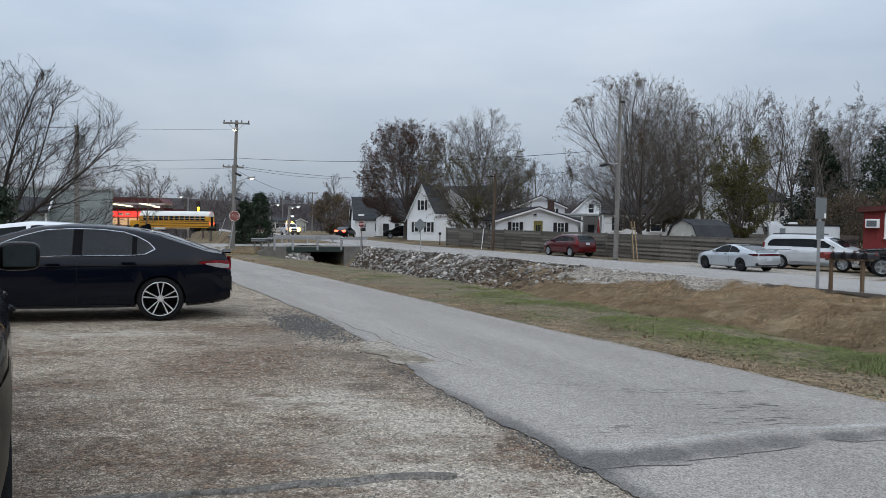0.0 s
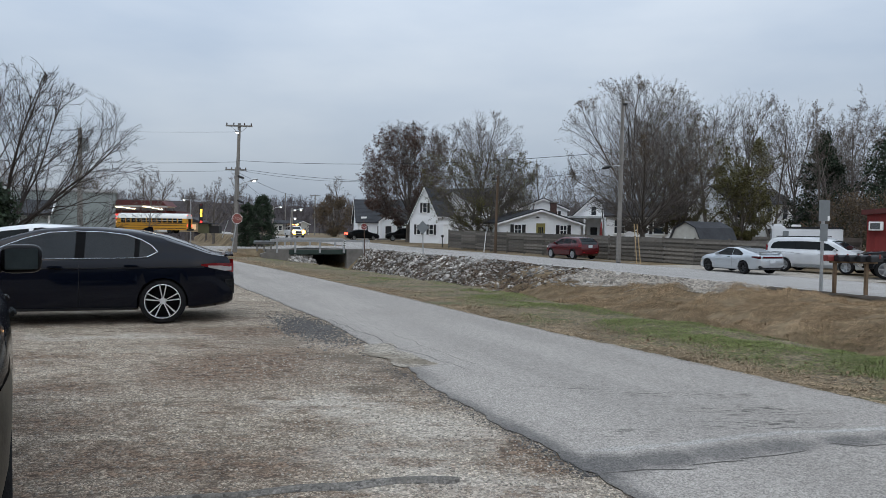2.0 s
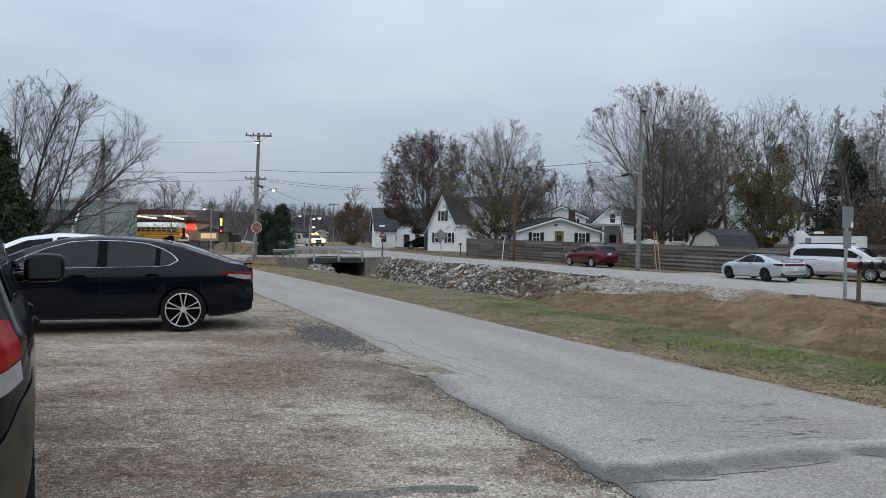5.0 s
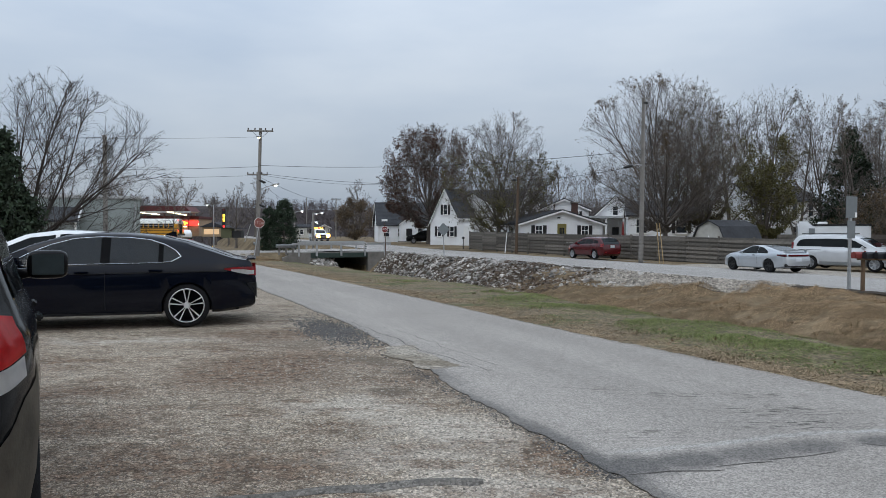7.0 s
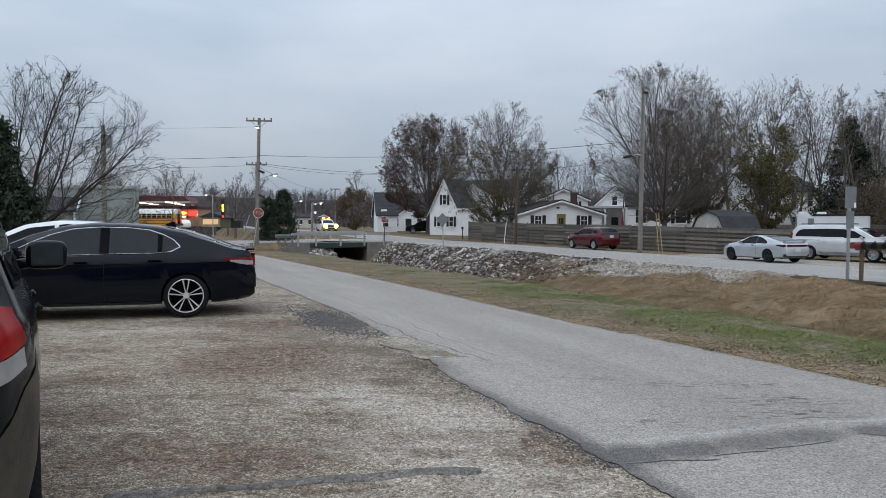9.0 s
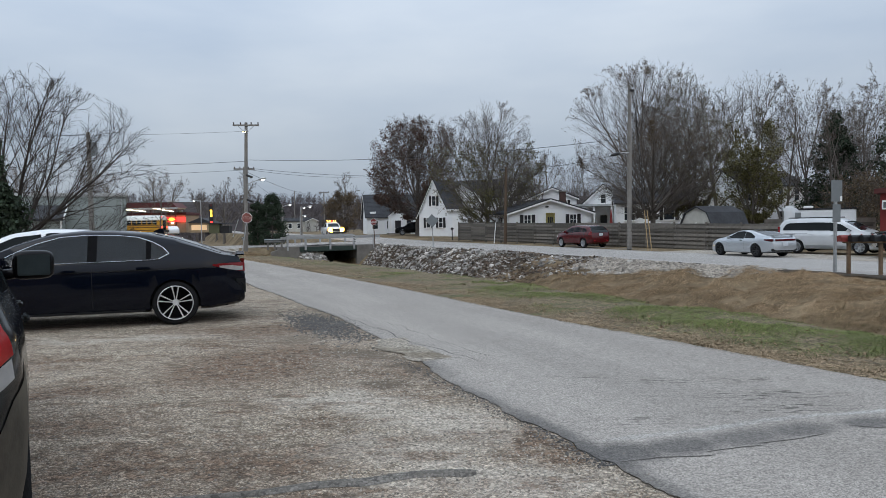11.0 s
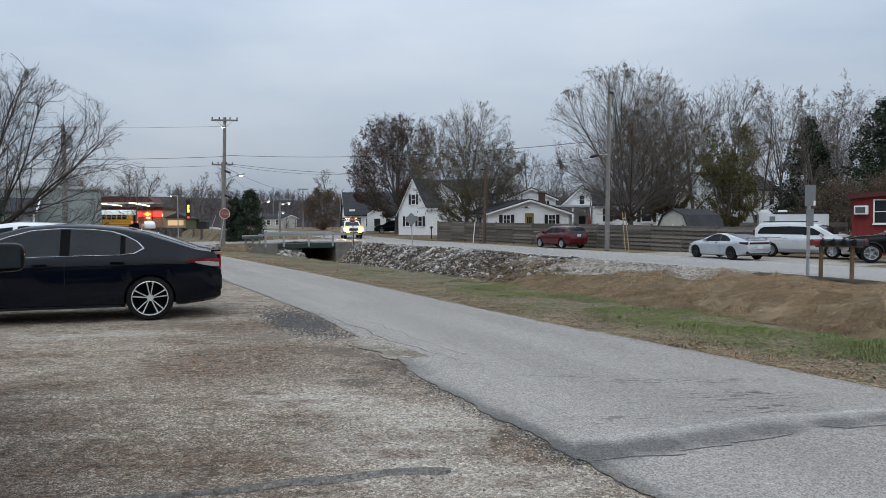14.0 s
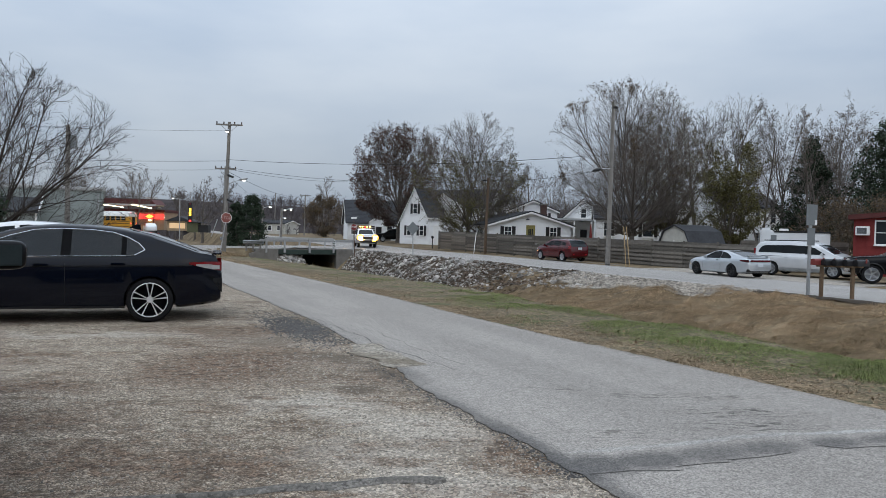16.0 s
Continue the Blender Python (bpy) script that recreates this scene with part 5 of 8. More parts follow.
def lamp_head(parent, at, reach, mat, drop=0.0, dark=False):
    """A street lamp on a curved arm; reach is a vector from the pole."""
    at, reach = Vector(at), Vector(reach)
    a = bmesh.new()
    rod(a, at, at + reach * 0.5 + Vector((0, 0, 0.12)), 0.03, sides=8)
    rod(a, at + reach * 0.5 + Vector((0, 0, 0.12)), at + reach + Vector((0, 0, 0.15)), 0.028, sides=8)
    arm = part("lamp_arm", a, M_STEEL, parent)
    e = at + reach + Vector((0, 0, 0.15))
    u = reach.normalized()
    h = bmesh.new()
    m = Matrix.Translation(e + u * 0.2) @ u.to_track_quat("X", "Z").to_matrix().to_4x4()
    bmesh.ops.create_uvsphere(h, u_segments=14, v_segments=8, radius=1, matrix=m @ Matrix.Diagonal((0.36, 0.17, 0.11, 1)))
    part("lamp_head", h, M_PLASTIC if dark else M_STEEL, parent, shade=True)
    if not dark:
        g = bmesh.new()
        bmesh.ops.create_uvsphere(g, u_segments=12, v_segments=8, radius=1, matrix=Matrix.Translation(e + u * 0.24 + Vector((0, 0, -0.07))) @ Matrix.Diagonal((0.13, 0.11, 0.09, 1)))
        part("lamp_glass", g, mat, parent, "glowing lamp glass", shade=True)


p = utility_pole("tall wooden utility pole with crossarm and two lit lamps", (-16.0, 53.7, -0.55), (-15.70, 53.7, 9.22), 1.95, 8, 0.165)
lamp_head(p, (0.26, -0.1, 8.95), (0.1, -0.55, -0.05), M_WARMGLOW)
lamp_head(p, (0.16, 0, 5.05), (1.15, -0.3, 0.25), M_LAMPGLOW)
for z, dx in ((5.75, 0.55), (3.9, 0.55)):
    part("transformer_bushing", R((0.15, 0, z + 0.08), (0.15 + dx, -0.2, z - 0.12), 0.1, 0.08), M_PLASTIC, p)
p = utility_pole("wooden utility pole standing behind the crossing", (-19.6, 66.0, -0.4), (-19.6, 66.0, 6.9), 1.9, 20, 0.13)
p = utility_pole("weathered wooden pole beside the road with a dark lamp arm", (10.62, 43.6, -0.55), (10.72, 43.6, 9.5), None, 0, 0.155)
lamp_head(p, (0.06, -0.05, 6.0), (-0.75, -0.25, -0.2), M_LAMPGLOW, dark=True)
g = bmesh.new()
box(g, (0.28, 0.08, 0.14), (0.2, -0.1, 9.75))
part("pole_cap", g, M_PLASTIC, p)
for x0, x1 in ((11.5, 11.5), (11.9, 11.72)):
    gw = thing("guy_wire", "guy wire with a yellow plastic guard", "guy wire", pose(x1, 42.6, -0.5))
    a, b = Vector((0, 0, 0)), Vector((11.0 - x1, 1.0, 9.0))
    part("strand", R(a, b, 0.012, sides=5), M_WIRE, gw)
    part("guard", R(a, a + (b - a) * 0.27, 0.028, sides=8), M_ORANGE, gw, "yellow plastic guard")
p = utility_pole("slim brown wooden service pole by the fence", (4.2, 60.3, -0.55), (4.35, 60.3, 6.0), None, 0, 0.14, wood=material("brown_service_pole", (0.10, 0.068, 0.045), 0.9, vary=0.3, scale=5, bump=0.5))
part("bracket", B((0.5, 0.1, 0.12), (-0.1, 0, 6.3)), M_PLASTIC, p)
part("guy", R((0.1, 0, 5.9), (-0.95, -0.2, 0.1), 0.012, sides=5), M_WIRE, p)
part("guard", R((-0.95, -0.2, 0.1), (-0.78, -0.15, 1.9), 0.035, sides=6), M_TRIM, p)
p = utility_pole("grey utility pole in front of the pale building", (-21.2, 41.0, -0.35), (-21.2, 41.0, 7.0), None, 0, 0.17)
part("transformer", R((0.32, 0, 6.0), (0.32, 0, 6.75), 0.17, 0.17, 12), M_SIGNBACK, p)
for x, y, top, arm in ((-27.8, 150, 8.6, 2.2), (-31.5, 190, 9.5, 2.4), (-14, 118, 5.5, None), (-42, 185, 10.5, None), (-19.2, 88, 5.2, None), (-24.5, 100, 5.6, None)):
    z = float(ground_z(x, y))
    p = utility_pole("distant wooden utility pole along the road", (x, y, z), (x + 0.1, y, z + top), arm, 5, 0.15)
    if arm is None and x > -30:
        lamp_head(p, (0.05, 0, top - 0.4), (1.0, -0.4, 0.1), M_LAMPGLOW, dark=(x > -15))
for x, y, zt in ((-42.5, 118, 7.8), (-26.2, 120, 4.6), (-22.8, 104, 3.0), (-28.5, 180, 8.0)):
    z = float(ground_z(x, y))
    lp = thing("street_lamp", "slender metal street lamp, lit at dusk", "street lamp", pose(x, y, z))
    part("post", R((0, 0, 0), (0, 0, zt), 0.09, 0.06), M_STEEL, lp)
    lamp_head(lp, (0, 0, zt - 0.15), (-0.8 if y == 118 else 0.5, -0.2, 0), M_LAMPGLOW)


def plate_sign(name, label, base, h, outline, turn, face, post_lean=0.0, post_r=0.035, at=None, category="road sign", back=None, depth=0.02):
    s = thing(name, label, category, pose(*base, 0, post_lean, turn))
    part("post", B((post_r * 2, post_r * 1.2, h + 0.5), (0, 0.03, h / 2 - 0.25)), M_STEEL if face is not M_SIGNRED else M_RUST, s)
    bm = bmesh.new()
    prism(bm, [(x, z + (at or h - 0.4)) for x, z in outline], -depth, 0)
    part("panel", bm, face, s)
    return s


octa = [(0.38 * math.cos(a) / math.cos(math.pi / 8), 0.38 * math.sin(a) / math.cos(math.pi / 8)) for a in [math.pi / 8 + k * math.pi / 4 for k in range(8)]]


def lettering(parent, text, size, at, mat, rot=(90, 0, 0), name="lettering"):
    cu = bpy.data.curves.new(name, "FONT")
    cu.body, cu.size, cu.align_x, cu.align_y, cu.extrude = text, size, "CENTER", "CENTER", 0.003
    ob = new(name, cu)
    dg = bpy.context.evaluated_depsgraph_get()
    me = bpy.data.meshes.new_from_object(ob.evaluated_get(dg))
    bpy.data.objects.remove(ob)
    me.materials.clear()
    me.materials.append(mat)
    t = new(name, me)
    t.parent, t.matrix_basis = parent, pose(*at, *rot)
    return t


for base, turn, lean in (((-16.05, 53.0, -0.55), 10, 9), ((-7.0, 61.2, -0.5), 0, -2)):
    s = plate_sign("stop_sign", "red octagonal stop sign on a leaning steel post" if lean > 0 else "red octagonal stop sign on a steel post", base, 2.95 if lean > 0 else 2.6, [(x_ * (1 if lean > 0 else 0.72), z_ * (1 if lean > 0 else 0.72)) for x_, z_ in octa], turn, M_SIGNFADED if lean > 0 else M_SIGNRED, lean, at=2.6 if lean > 0 else 2.05)
    ring8 = bmesh.new()
    z = 2.6 if lean > 0 else 2.05
    k8 = 1 if lean > 0 else 0.72
    for a, b in zip(octa, octa[1:] + octa[:1]):
        a, b = (a[0] * k8, a[1] * k8), (b[0] * k8, b[1] * k8)
        rod(ring8, (a[0] * 0.95, -0.024, a[1] * 0.95 + z), (b[0] * 0.95, -0.024, b[1] * 0.95 + z), 0.012, sides=4)
    part("border", ring8, M_TRIM, s)
    lettering(s, "STOP", 0.3 * k8, (0, -0.026, z), M_FADEDWHITE if lean > 0 else M_TRIM)
    if lean < 0:
        part("street_blade", B((0.5, 0.03, 0.16), (0, 0, 2.85)), M_TRIM, s, "white street name blade")
plate_sign("warning_sign", "bare grey back of a diamond road sign", (-1.68, 52.9, -0.5), 2.2, [(0.5, 0), (0, 0.5), (-0.5, 0), (0, -0.5)], -6, M_SIGNBACK, -1.5, at=2.05)
s = plate_sign("road_sign", "grey back of a tall rectangular road sign with a lower plate", (12.53, 23.6, -0.6), 2.9, [(-0.255, -0.35), (0.255, -0.35), (0.255, 0.35), (-0.255, 0.35)], 24.9, M_SIGNBACK, 0.3, 0.05, at=2.85)
part("lower_plate", B((0.36, 0.02, 0.58), (0, -0.012, 2.12)), M_SIGNBACK, s)
part("sticker", B((0.1, 0.004, 0.16), (0.2, -0.024, 2.6)), M_TRIM, s, "small white sticker")

# mailboxes by the road
M_MAILRED = material("faded_red_mailbox", (0.20, 0.03, 0.025), 0.55, vary=0.25, scale=10)
M_POSTWOOD = material("brown_post_wood", (0.13, 0.085, 0.05), 0.85, vary=0.35, scale=9, bump=0.4, bump_scale=30)


def mailbox_at(label, m, mat, post=False, support=True, hgt=1.12):
    b = thing("mailbox", label, "mailbox", m, group="roadside mailboxes")
    o = bmesh.new()
    arc = [(-0.09, 0), (0.09, 0)] + [(0.09 * math.cos(a), 0.12 + 0.09 * math.sin(a)) for a in np.linspace(0, math.pi, 9)]
    prism(o, [(x, z + hgt) for x, z in arc], -0.25, 0.25)
    part("box", o, mat, b)
    part("flag", B((0.012, 0.06, 0.14), (0.1, 0.1, hgt + 0.17)), M_MAILRED, b)
    part("lid", B((0.17, 0.014, 0.18), (0, -0.257, hgt + 0.1), bevel=0.004), mat, b)
    return b


mb = thing("mailbox_stand", "brown wooden stand with two posts and a plank", "mailbox stand", pose(12.62, 23.05, -0.62, 0, 0, 0))
mdir = Vector((1.15, -0.35, 0))
for u in (0.02, 0.775):
    part("post", B((0.1, 0.1, 1.35), tuple(mdir * u + Vector((0, 0, 0.5))), bevel=0.008), M_POSTWOOD, mb)
pl = B((1.36, 0.2, 0.05), (0, 0, 0))
po = part("plank", pl, M_POSTWOOD, mb)
po.matrix_basis = Matrix.Translation(mdir * 0.45 + Vector((0, 0, 1.19))) @ pose(0, 0, 0, 0, 0, math.degrees(math.atan2(mdir.y, mdir.x)))
for i, u in enumerate((-0.06, 0.2, 0.46, 0.72, 0.97)):
    q = Vector((12.62, 23.05, -0.62)) + mdir * u
    mailbox_at("faded red metal mailbox on a wooden stand" if i == 0 else "black metal mailbox on a wooden stand", pose(q.x, q.y, q.z + 0.1, 0, 0, math.degrees(math.atan2(mdir.y, mdir.x)) - 55), M_MAILRED if i == 0 else M_BLACK)
q = thing("mailbox", "black mailbox on a dark post by the driveway", "mailbox", pose(-0.35, 74.5, -0.5), group="roadside mailboxes")
part("post", B((0.1, 0.1, 1.1), (0, 0, 0.55)), M_BLACK, q)
part("box", B((0.3, 0.5, 0.26), (0, 0, 1.2), bevel=0.06), M_BLACK, q)


# overhead wires, each hanging between two places
def wire(a, b, sag, r=0.012):
    a, b = Vector(a), Vector(b)
    d = (b - a).normalized()
    u = d.cross(Vector((0, 0, 1))).normalized()
    w = u.cross(d)
    bm = bmesh.new()
    rings = []
    for i in range(15):
        p = a.lerp(b, i / 14) - Vector((0, 0, sag * 4 * (i / 14) * (1 - i / 14)))
        rings.append([bm.verts.new(p + (u * math.cos(k * math.pi / 2) + w * math.sin(k * math.pi / 2)) * r) for k in range(4)])
    for p, q in zip(rings, rings[1:]):
        for k in range(4):
            bm.faces.new((p[k], p[(k + 1) % 4], q[(k + 1) % 4], q[k]))
    return part("overhead_wire", bm, M_WIRE)


spans = [((-16.0, 53.6, 8.55), (-48, 46, 8.7), 0.5, 0.008), ((-15.75, 53.6, 6.4), (11.0, 43.6, 6.4), 0.5, 0.014),
         ((-15.75, 53.6, 6.3), (-48, 44, 6.5), 0.6, 0.014), ((-15.75, 53.7, 5.3), (-24.5, 100, 5.4), 0.5, 0.014), ((-15.75, 53.7, 5.5), (-27.8, 150, 8.1), 0.9, 0.016), ((-27.8, 150, 8.3), (-31.5, 190, 9.2), 0.5, 0.02),
         ((-19.6, 66, 6.6), (-60, 60, 7.0), 0.6, 0.012), ((-19.6, 66, 6.7), (-8, 96, 8.0), 0.6, 0.014), ((-15.75, 53.6, 5.8), (4.35, 60.3, 5.8), 0.6, 0.012), ((4.35, 60.3, 5.8), (11.0, 43.6, 5.6), 0.3, 0.012),
         ((-21.2, 41, 6.9), (-48, 38, 7), 0.4, 0.012)]
for a, b, sag, r in spans:
    tagged(wire(a, b, sag, r), "black overhead cable strung between wooden poles", "overhead wire", "overhead wires")


# ---- buildings ----
def gz0(x, y):
    return float(ground_z(x, y))


M_YELLOWDOOR = material("yellow_door_frame", (0.24, 0.205, 0.06), 0.55, vary=0.12, scale=4)
M_REDSHED = material("barn_red_boards", (0.20, 0.024, 0.022), 0.75, vary=0.25, scale=3, bump=0.3, bump_scale=14)
M_REDROOF = material("dull_red_roof", (0.085, 0.016, 0.014), 0.7, vary=0.25, scale=3)
M_PALEWALL = material("pale_green_grey_stucco", (0.29, 0.325, 0.315), 0.85, vary=0.12, scale=1.2, bump=0.3, bump_scale=10)
M_TAN = material("tan_wall", (0.32, 0.24, 0.15), 0.8, vary=0.2, scale=2)
M_TANBRICK = material("tan_brick_wall", (0.34, 0.235, 0.15), 0.85, vary=0.25, scale=6, bump=0.4)
M_NEONRED = material("lit_red_sign", (0.6, 0.02, 0.02), 0.4, vary=0, emit=(1.0, 0.04, 0.03, 2.4))
M_NEONYELLOW = material("lit_yellow_sign", (0.8, 0.55, 0.05), 0.4, vary=0, emit=(1.0, 0.62, 0.05, 3.0))
M_NEONGREEN = material("lit_green_sign", (0.05, 0.6, 0.2), 0.4, vary=0, emit=(0.05, 0.9, 0.3, 2.5))
M_CANOPYLIGHT = material("lit_canopy_tube", (1, 0.95, 0.8), 0.3, vary=0, emit=(1.0, 0.80, 0.48, 12.0))
M_SHOPGLASS = material("lit_shop_window", (0.6, 0.45, 0.3), 0.3, vary=0, emit=(1.0, 0.62, 0.30, 0.45))
M_METALROOF = material("pale_metal_roof", (0.42, 0.43, 0.43), 0.5, metal=0.3, vary=0.15, scale=2)
M_SHEDWALL = material("dirty_white_shed_wall", (0.48, 0.47, 0.43), 0.75, vary=0.2, scale=2)

# the low white house with the yellow door frame
h = gable_house("house", "low white clapboard house with black shutters behind the fence", pose(9.05, 68.0, -0.5, 0, 0, 9), 8.1, 11, 2.62, 3.85, 0.35)
for x in (-2.22, 2.28):
    window(h, x, 1.98, 0.62, 0.9, -0.02, shutters=True, panes=(2, 2), shut=0.34)
front_door(h, 0.02, -0.02, 0.62, 2.5, M_YELLOWDOOR, True, M_YELLOWDOOR)
part("gable_lamp", B((0.3, 0.14, 0.12), (-0.3, -0.08, 3.2), bevel=0.03), M_PLASTIC, h)
window(h, 3.5, 1.7, 0.8, 1.0, -4.07, "left", True)
ch = thing("chimney", "red brick chimney behind the low house", "chimney", pose(11.85, 78.5, -0.5))
part("stack", B((0.65, 0.65, 5.0), (0, 0, 2.5), bevel=0.02), material("dark_old_brick", (0.075, 0.043, 0.036), 0.9, vary=0.35, scale=6, bump=0.5), ch)
part("cap", B((0.8, 0.8, 0.15), (0, 0, 5.05)), M_CONCRETE, ch)

# the tall white house with a steep gable
h = gable_house("house", "white two-storey house with steep dark gable roof", pose(-2.65, 88.0, -0.4, 0, 0, -24), 4.1, 7.5, 2.9, 7.0, 0.25)
for x, z, w in ((-0.75, 1.75, 0.5), (0.95, 1.75, 0.5), (0.05, 4.45, 0.5)):
    window(h, x, z, w, 1.15, -0.02, shutters=True, panes=(1, 2), shut=0.3)
wing = thing("garage", "white attached garage wing with a plain door", "garage", pose(-0.75, 86.6, -0.45, 0, 0, -14))
w_ = bmesh.new()
box(w_, (3.6, 5.5, 3.3), (1.6, 3.0, 1.65))
part("wall", w_, M_WHITE, wing)
for i in range(22):
    w_ = bmesh.new()
    siding(w_, (-0.2, 0.25), (3.4, 0.25), 0.1 + 0.14 * i, 1, lap=0.14)
    part("siding_board", w_, M_WHITE, wing)
part("roof", B((4.0, 6.0, 0.16), (1.6, 3.0, 3.42), Euler((0.04, 0, 0)).to_matrix()), M_SHINGLE, wing)
front_door(wing, 0.9, 0.2, 0.85, 2.35, M_TRIM, False)
part("fascia", B((4.02, 0.05, 0.2), (1.6, -0.02, 3.3)), M_TRIM, wing)
h = gable_house("house", "white upper storey beside the steep gable", pose(0.9, 92.5, -0.4, 0, 0, -16), 4.6, 7, 5.2, 6.6, 0.25)
window(h, -0.6, 4.3, 0.6, 1.0, -0.02, shutters=True)
h = gable_house("house", "large white house with dark roof among the trees", pose(8.2, 96.0, -0.4, 0, 0, 60), 8.0, 13, 5.0, 7.4, 0.35)
for x in (-2.0, 2.0):
    for z in (1.7, 4.2):
        window(h, x, z, 0.8, 1.2, -0.02, shutters=True)
for y in (2, 5, 8, 11):
    window(h, y, 4.2, 0.7, 1.1, -4.02, "left", False)
h = gable_house("house", "white dormered upper storey with grey shingles", pose(11.5, 84.0, -0.45, 0, 0, -8), 5.6, 8, 4.4, 5.6, 0.3)
window(h, -1.0, 3.7, 0.7, 0.9, -0.02, shutters=True)
window(h, 1.3, 3.7, 0.7, 0.9, -0.02, shutters=True)

# the far white house with a porch
h = gable_house("house", "white bungalow with black roof and a gabled porch", pose(-14.2, 111.5, -0.35, 0, 0, -78), 7.5, 9.0, 2.8, 6.1, 0.35)
for y in (1.2, 3.4, 6.4, 7.9):
    window(h, y, 1.5, 0.8, 1.2, 3.78, "right", False)
por = gable_house("porch", "small white gabled porch with slim posts", pose(-8.6, 106.2, -0.35, 0, 0, 10), 2.6, 3.0, 2.9, 3.8, 0.2, category="porch")
for x in (-1.15, 1.15):
    part("post", B((0.14, 0.14, 2.8), (x, -0.6, 1.4)), M_TRIM, por)
front_door(por, 0.0, -0.02, 0.9, 2.1, M_BLACK, False)
part("porch_slab", B((3.4, 1.6, 0.3), (0, -0.6, 0.1)), M_CONCRETE, por)

# houses behind the board fence
h = gable_house("house", "white house with a pale patterned gable and porch", pose(15.8, 76.0, -0.5, 0, 0, -13), 4.6, 9, 3.4, 5.55, 0.3)
window(h, 0, 4.1, 0.5, 0.9, -0.02)
pr = thing("porch", "open porch with flat pale roof and slim posts", "porch", pose(14.6, 73.0, -0.5, 0, 0, 4))
part("roof", B((6.6, 4.0, 0.22), (0.6, 1.0, 3.35), bevel=0.03), M_METALROOF, pr)
for x in (-2.4, -0.6, 1.2, 3.4):
    part("post", B((0.15, 0.15, 3.3), (x, -0.8, 1.62)), M_TRIM, pr)
part("back_wall", B((6.2, 0.2, 3.2), (0.6, 2.9, 1.6)), M_WHITE, pr)
part("screen_door", B((0.7, 0.08, 2.1), (1.4, 2.75, 1.3)), M_BLACK, pr)
uf = thing("furled_umbrella", "closed dark red patio umbrella on a pole", "patio umbrella", pose(15.7, 71.8, -0.5))
part("cloth", R((0, 0, 1.0), (0, 0, 2.9), 0.2, 0.05, 10), M_REDSHED, uf)
part("pole", R((0, 0, 0), (0, 0, 3.0), 0.03), M_STEEL, uf)
h = gable_house("house", "long white house behind the board fence", pose(15.25, 68.0, -0.5, 0, 0, -100), 4.0, 6.7, 3.4, 4.6, 0.25)
for y in (1.2, 4.7):
    window(h, y, 2.4, 0.9, 1.2, 2.03, "right", y == 4.7)
h = gable_house("house", "small white gabled house end behind the trees", pose(25.2, 72.0, -0.5, 0, 0, 14), 4.4, 8, 3.2, 5.0, 0.25)
window(h, 0, 3.3, 0.6, 0.8, -0.02)
h = gable_house("house", "white two-storey house seen through bare branches", pose(27.7, 74.6, -0.5, 0, 0, -58), 5.0, 10.6, 5.2, 6.8, 0.3)
for y in (1.0, 3.6, 6.4, 9.2):
    for z in (1.8, 4.2):
        window(h, y, z, 0.85, 1.25, 2.53, "right", False)
stairs = bmesh.new()
for i in range(9):
    box(stairs, (0.9, 0.28, 0.05), (0, i * 0.26, 0.25 + 0.2 * i))
for x in (-0.45, 0.45):
    rod(stairs, (x, 0, 1.1), (x, 2.2, 2.9), 0.03, sides=6)
    for i in range(5):
        rod(stairs, (x, i * 0.5, 0.2), (x, i * 0.5, 1.15 + 0.42 * i), 0.025, sides=6)
so = part("outside_stair", stairs, M_POSTWOOD, None)
so.matrix_basis = pose(31.5, 58.2, -0.5, 0, 0, 60)
tagged(so, "dark wooden outside stair with handrails behind the trees", "stair")

# the barn-roofed garden shed
sd_ = thing("garden_shed", "garden shed with a dark gambrel roof and pale end wall", "garden shed", pose(16.75, 49.6, -0.5, 0, 0, -56))
gam = [(-1.25, 0), (1.25, 0), (1.25, 1.45), (0.85, 2.25), (0, 2.65), (-0.85, 2.25), (-1.25, 1.45)]
wl = bmesh.new()
prism(wl, gam, 0, 3.9)
part("wall", wl, M_SHEDWALL, sd_)
rf = bmesh.new()
ro = [(-1.38, 1.32), (-0.92, 2.30), (0, 2.74), (0.92, 2.30), (1.38, 1.32)]
ri = [(-1.30, 1.32), (-0.86, 2.26), (0, 2.66), (0.86, 2.26), (1.30, 1.32)]
prism(rf, ro + ri[::-1], -0.15, 4.05)
part("roof", rf, M_SHINGLE, sd_)
part("double_door", B((1.2, 0.05, 1.6), (0, -0.02, 0.85)), M_SHEDWALL, sd_)
part("door_batten", B((0.06, 0.03, 1.6), (0, -0.05, 0.85)), M_TRIM, sd_)

# the camper trailer behind the van
tr = thing("camper_trailer", "white box camper trailer with a black roof edge", "camper trailer", pose(21.2, 41.0, -0.5, 0, 0, -22))
part("body", B((3.6, 2.1, 1.75), (-0.4, 0, 1.45), bevel=0.09), M_CARWHITE, tr)
part("nose", B((0.7, 2.0, 0.4), (-1.9, 0, 2.32), bevel=0.12), M_CARWHITE, tr)
part("roof_edge", B((2.9, 2.12, 0.09), (-0.03, 0, 2.31), bevel=0.02), M_BLACK, tr)
part("roof_vent", B((0.5, 0.45, 0.16), (-0.9, 0, 2.42), bevel=0.04), M_TRIM, tr)
part("side_vent", B((0.3, 0.04, 0.35), (-1.5, -1.06, 1.95)), M_SIGNBACK, tr)
for x in (-0.5, 0.5):
    for sd in (1, -1):
        wheel(tr, (x, sd * 0.95, 0.33), 0.33, 0.2, sd, M_STEEL, 6)
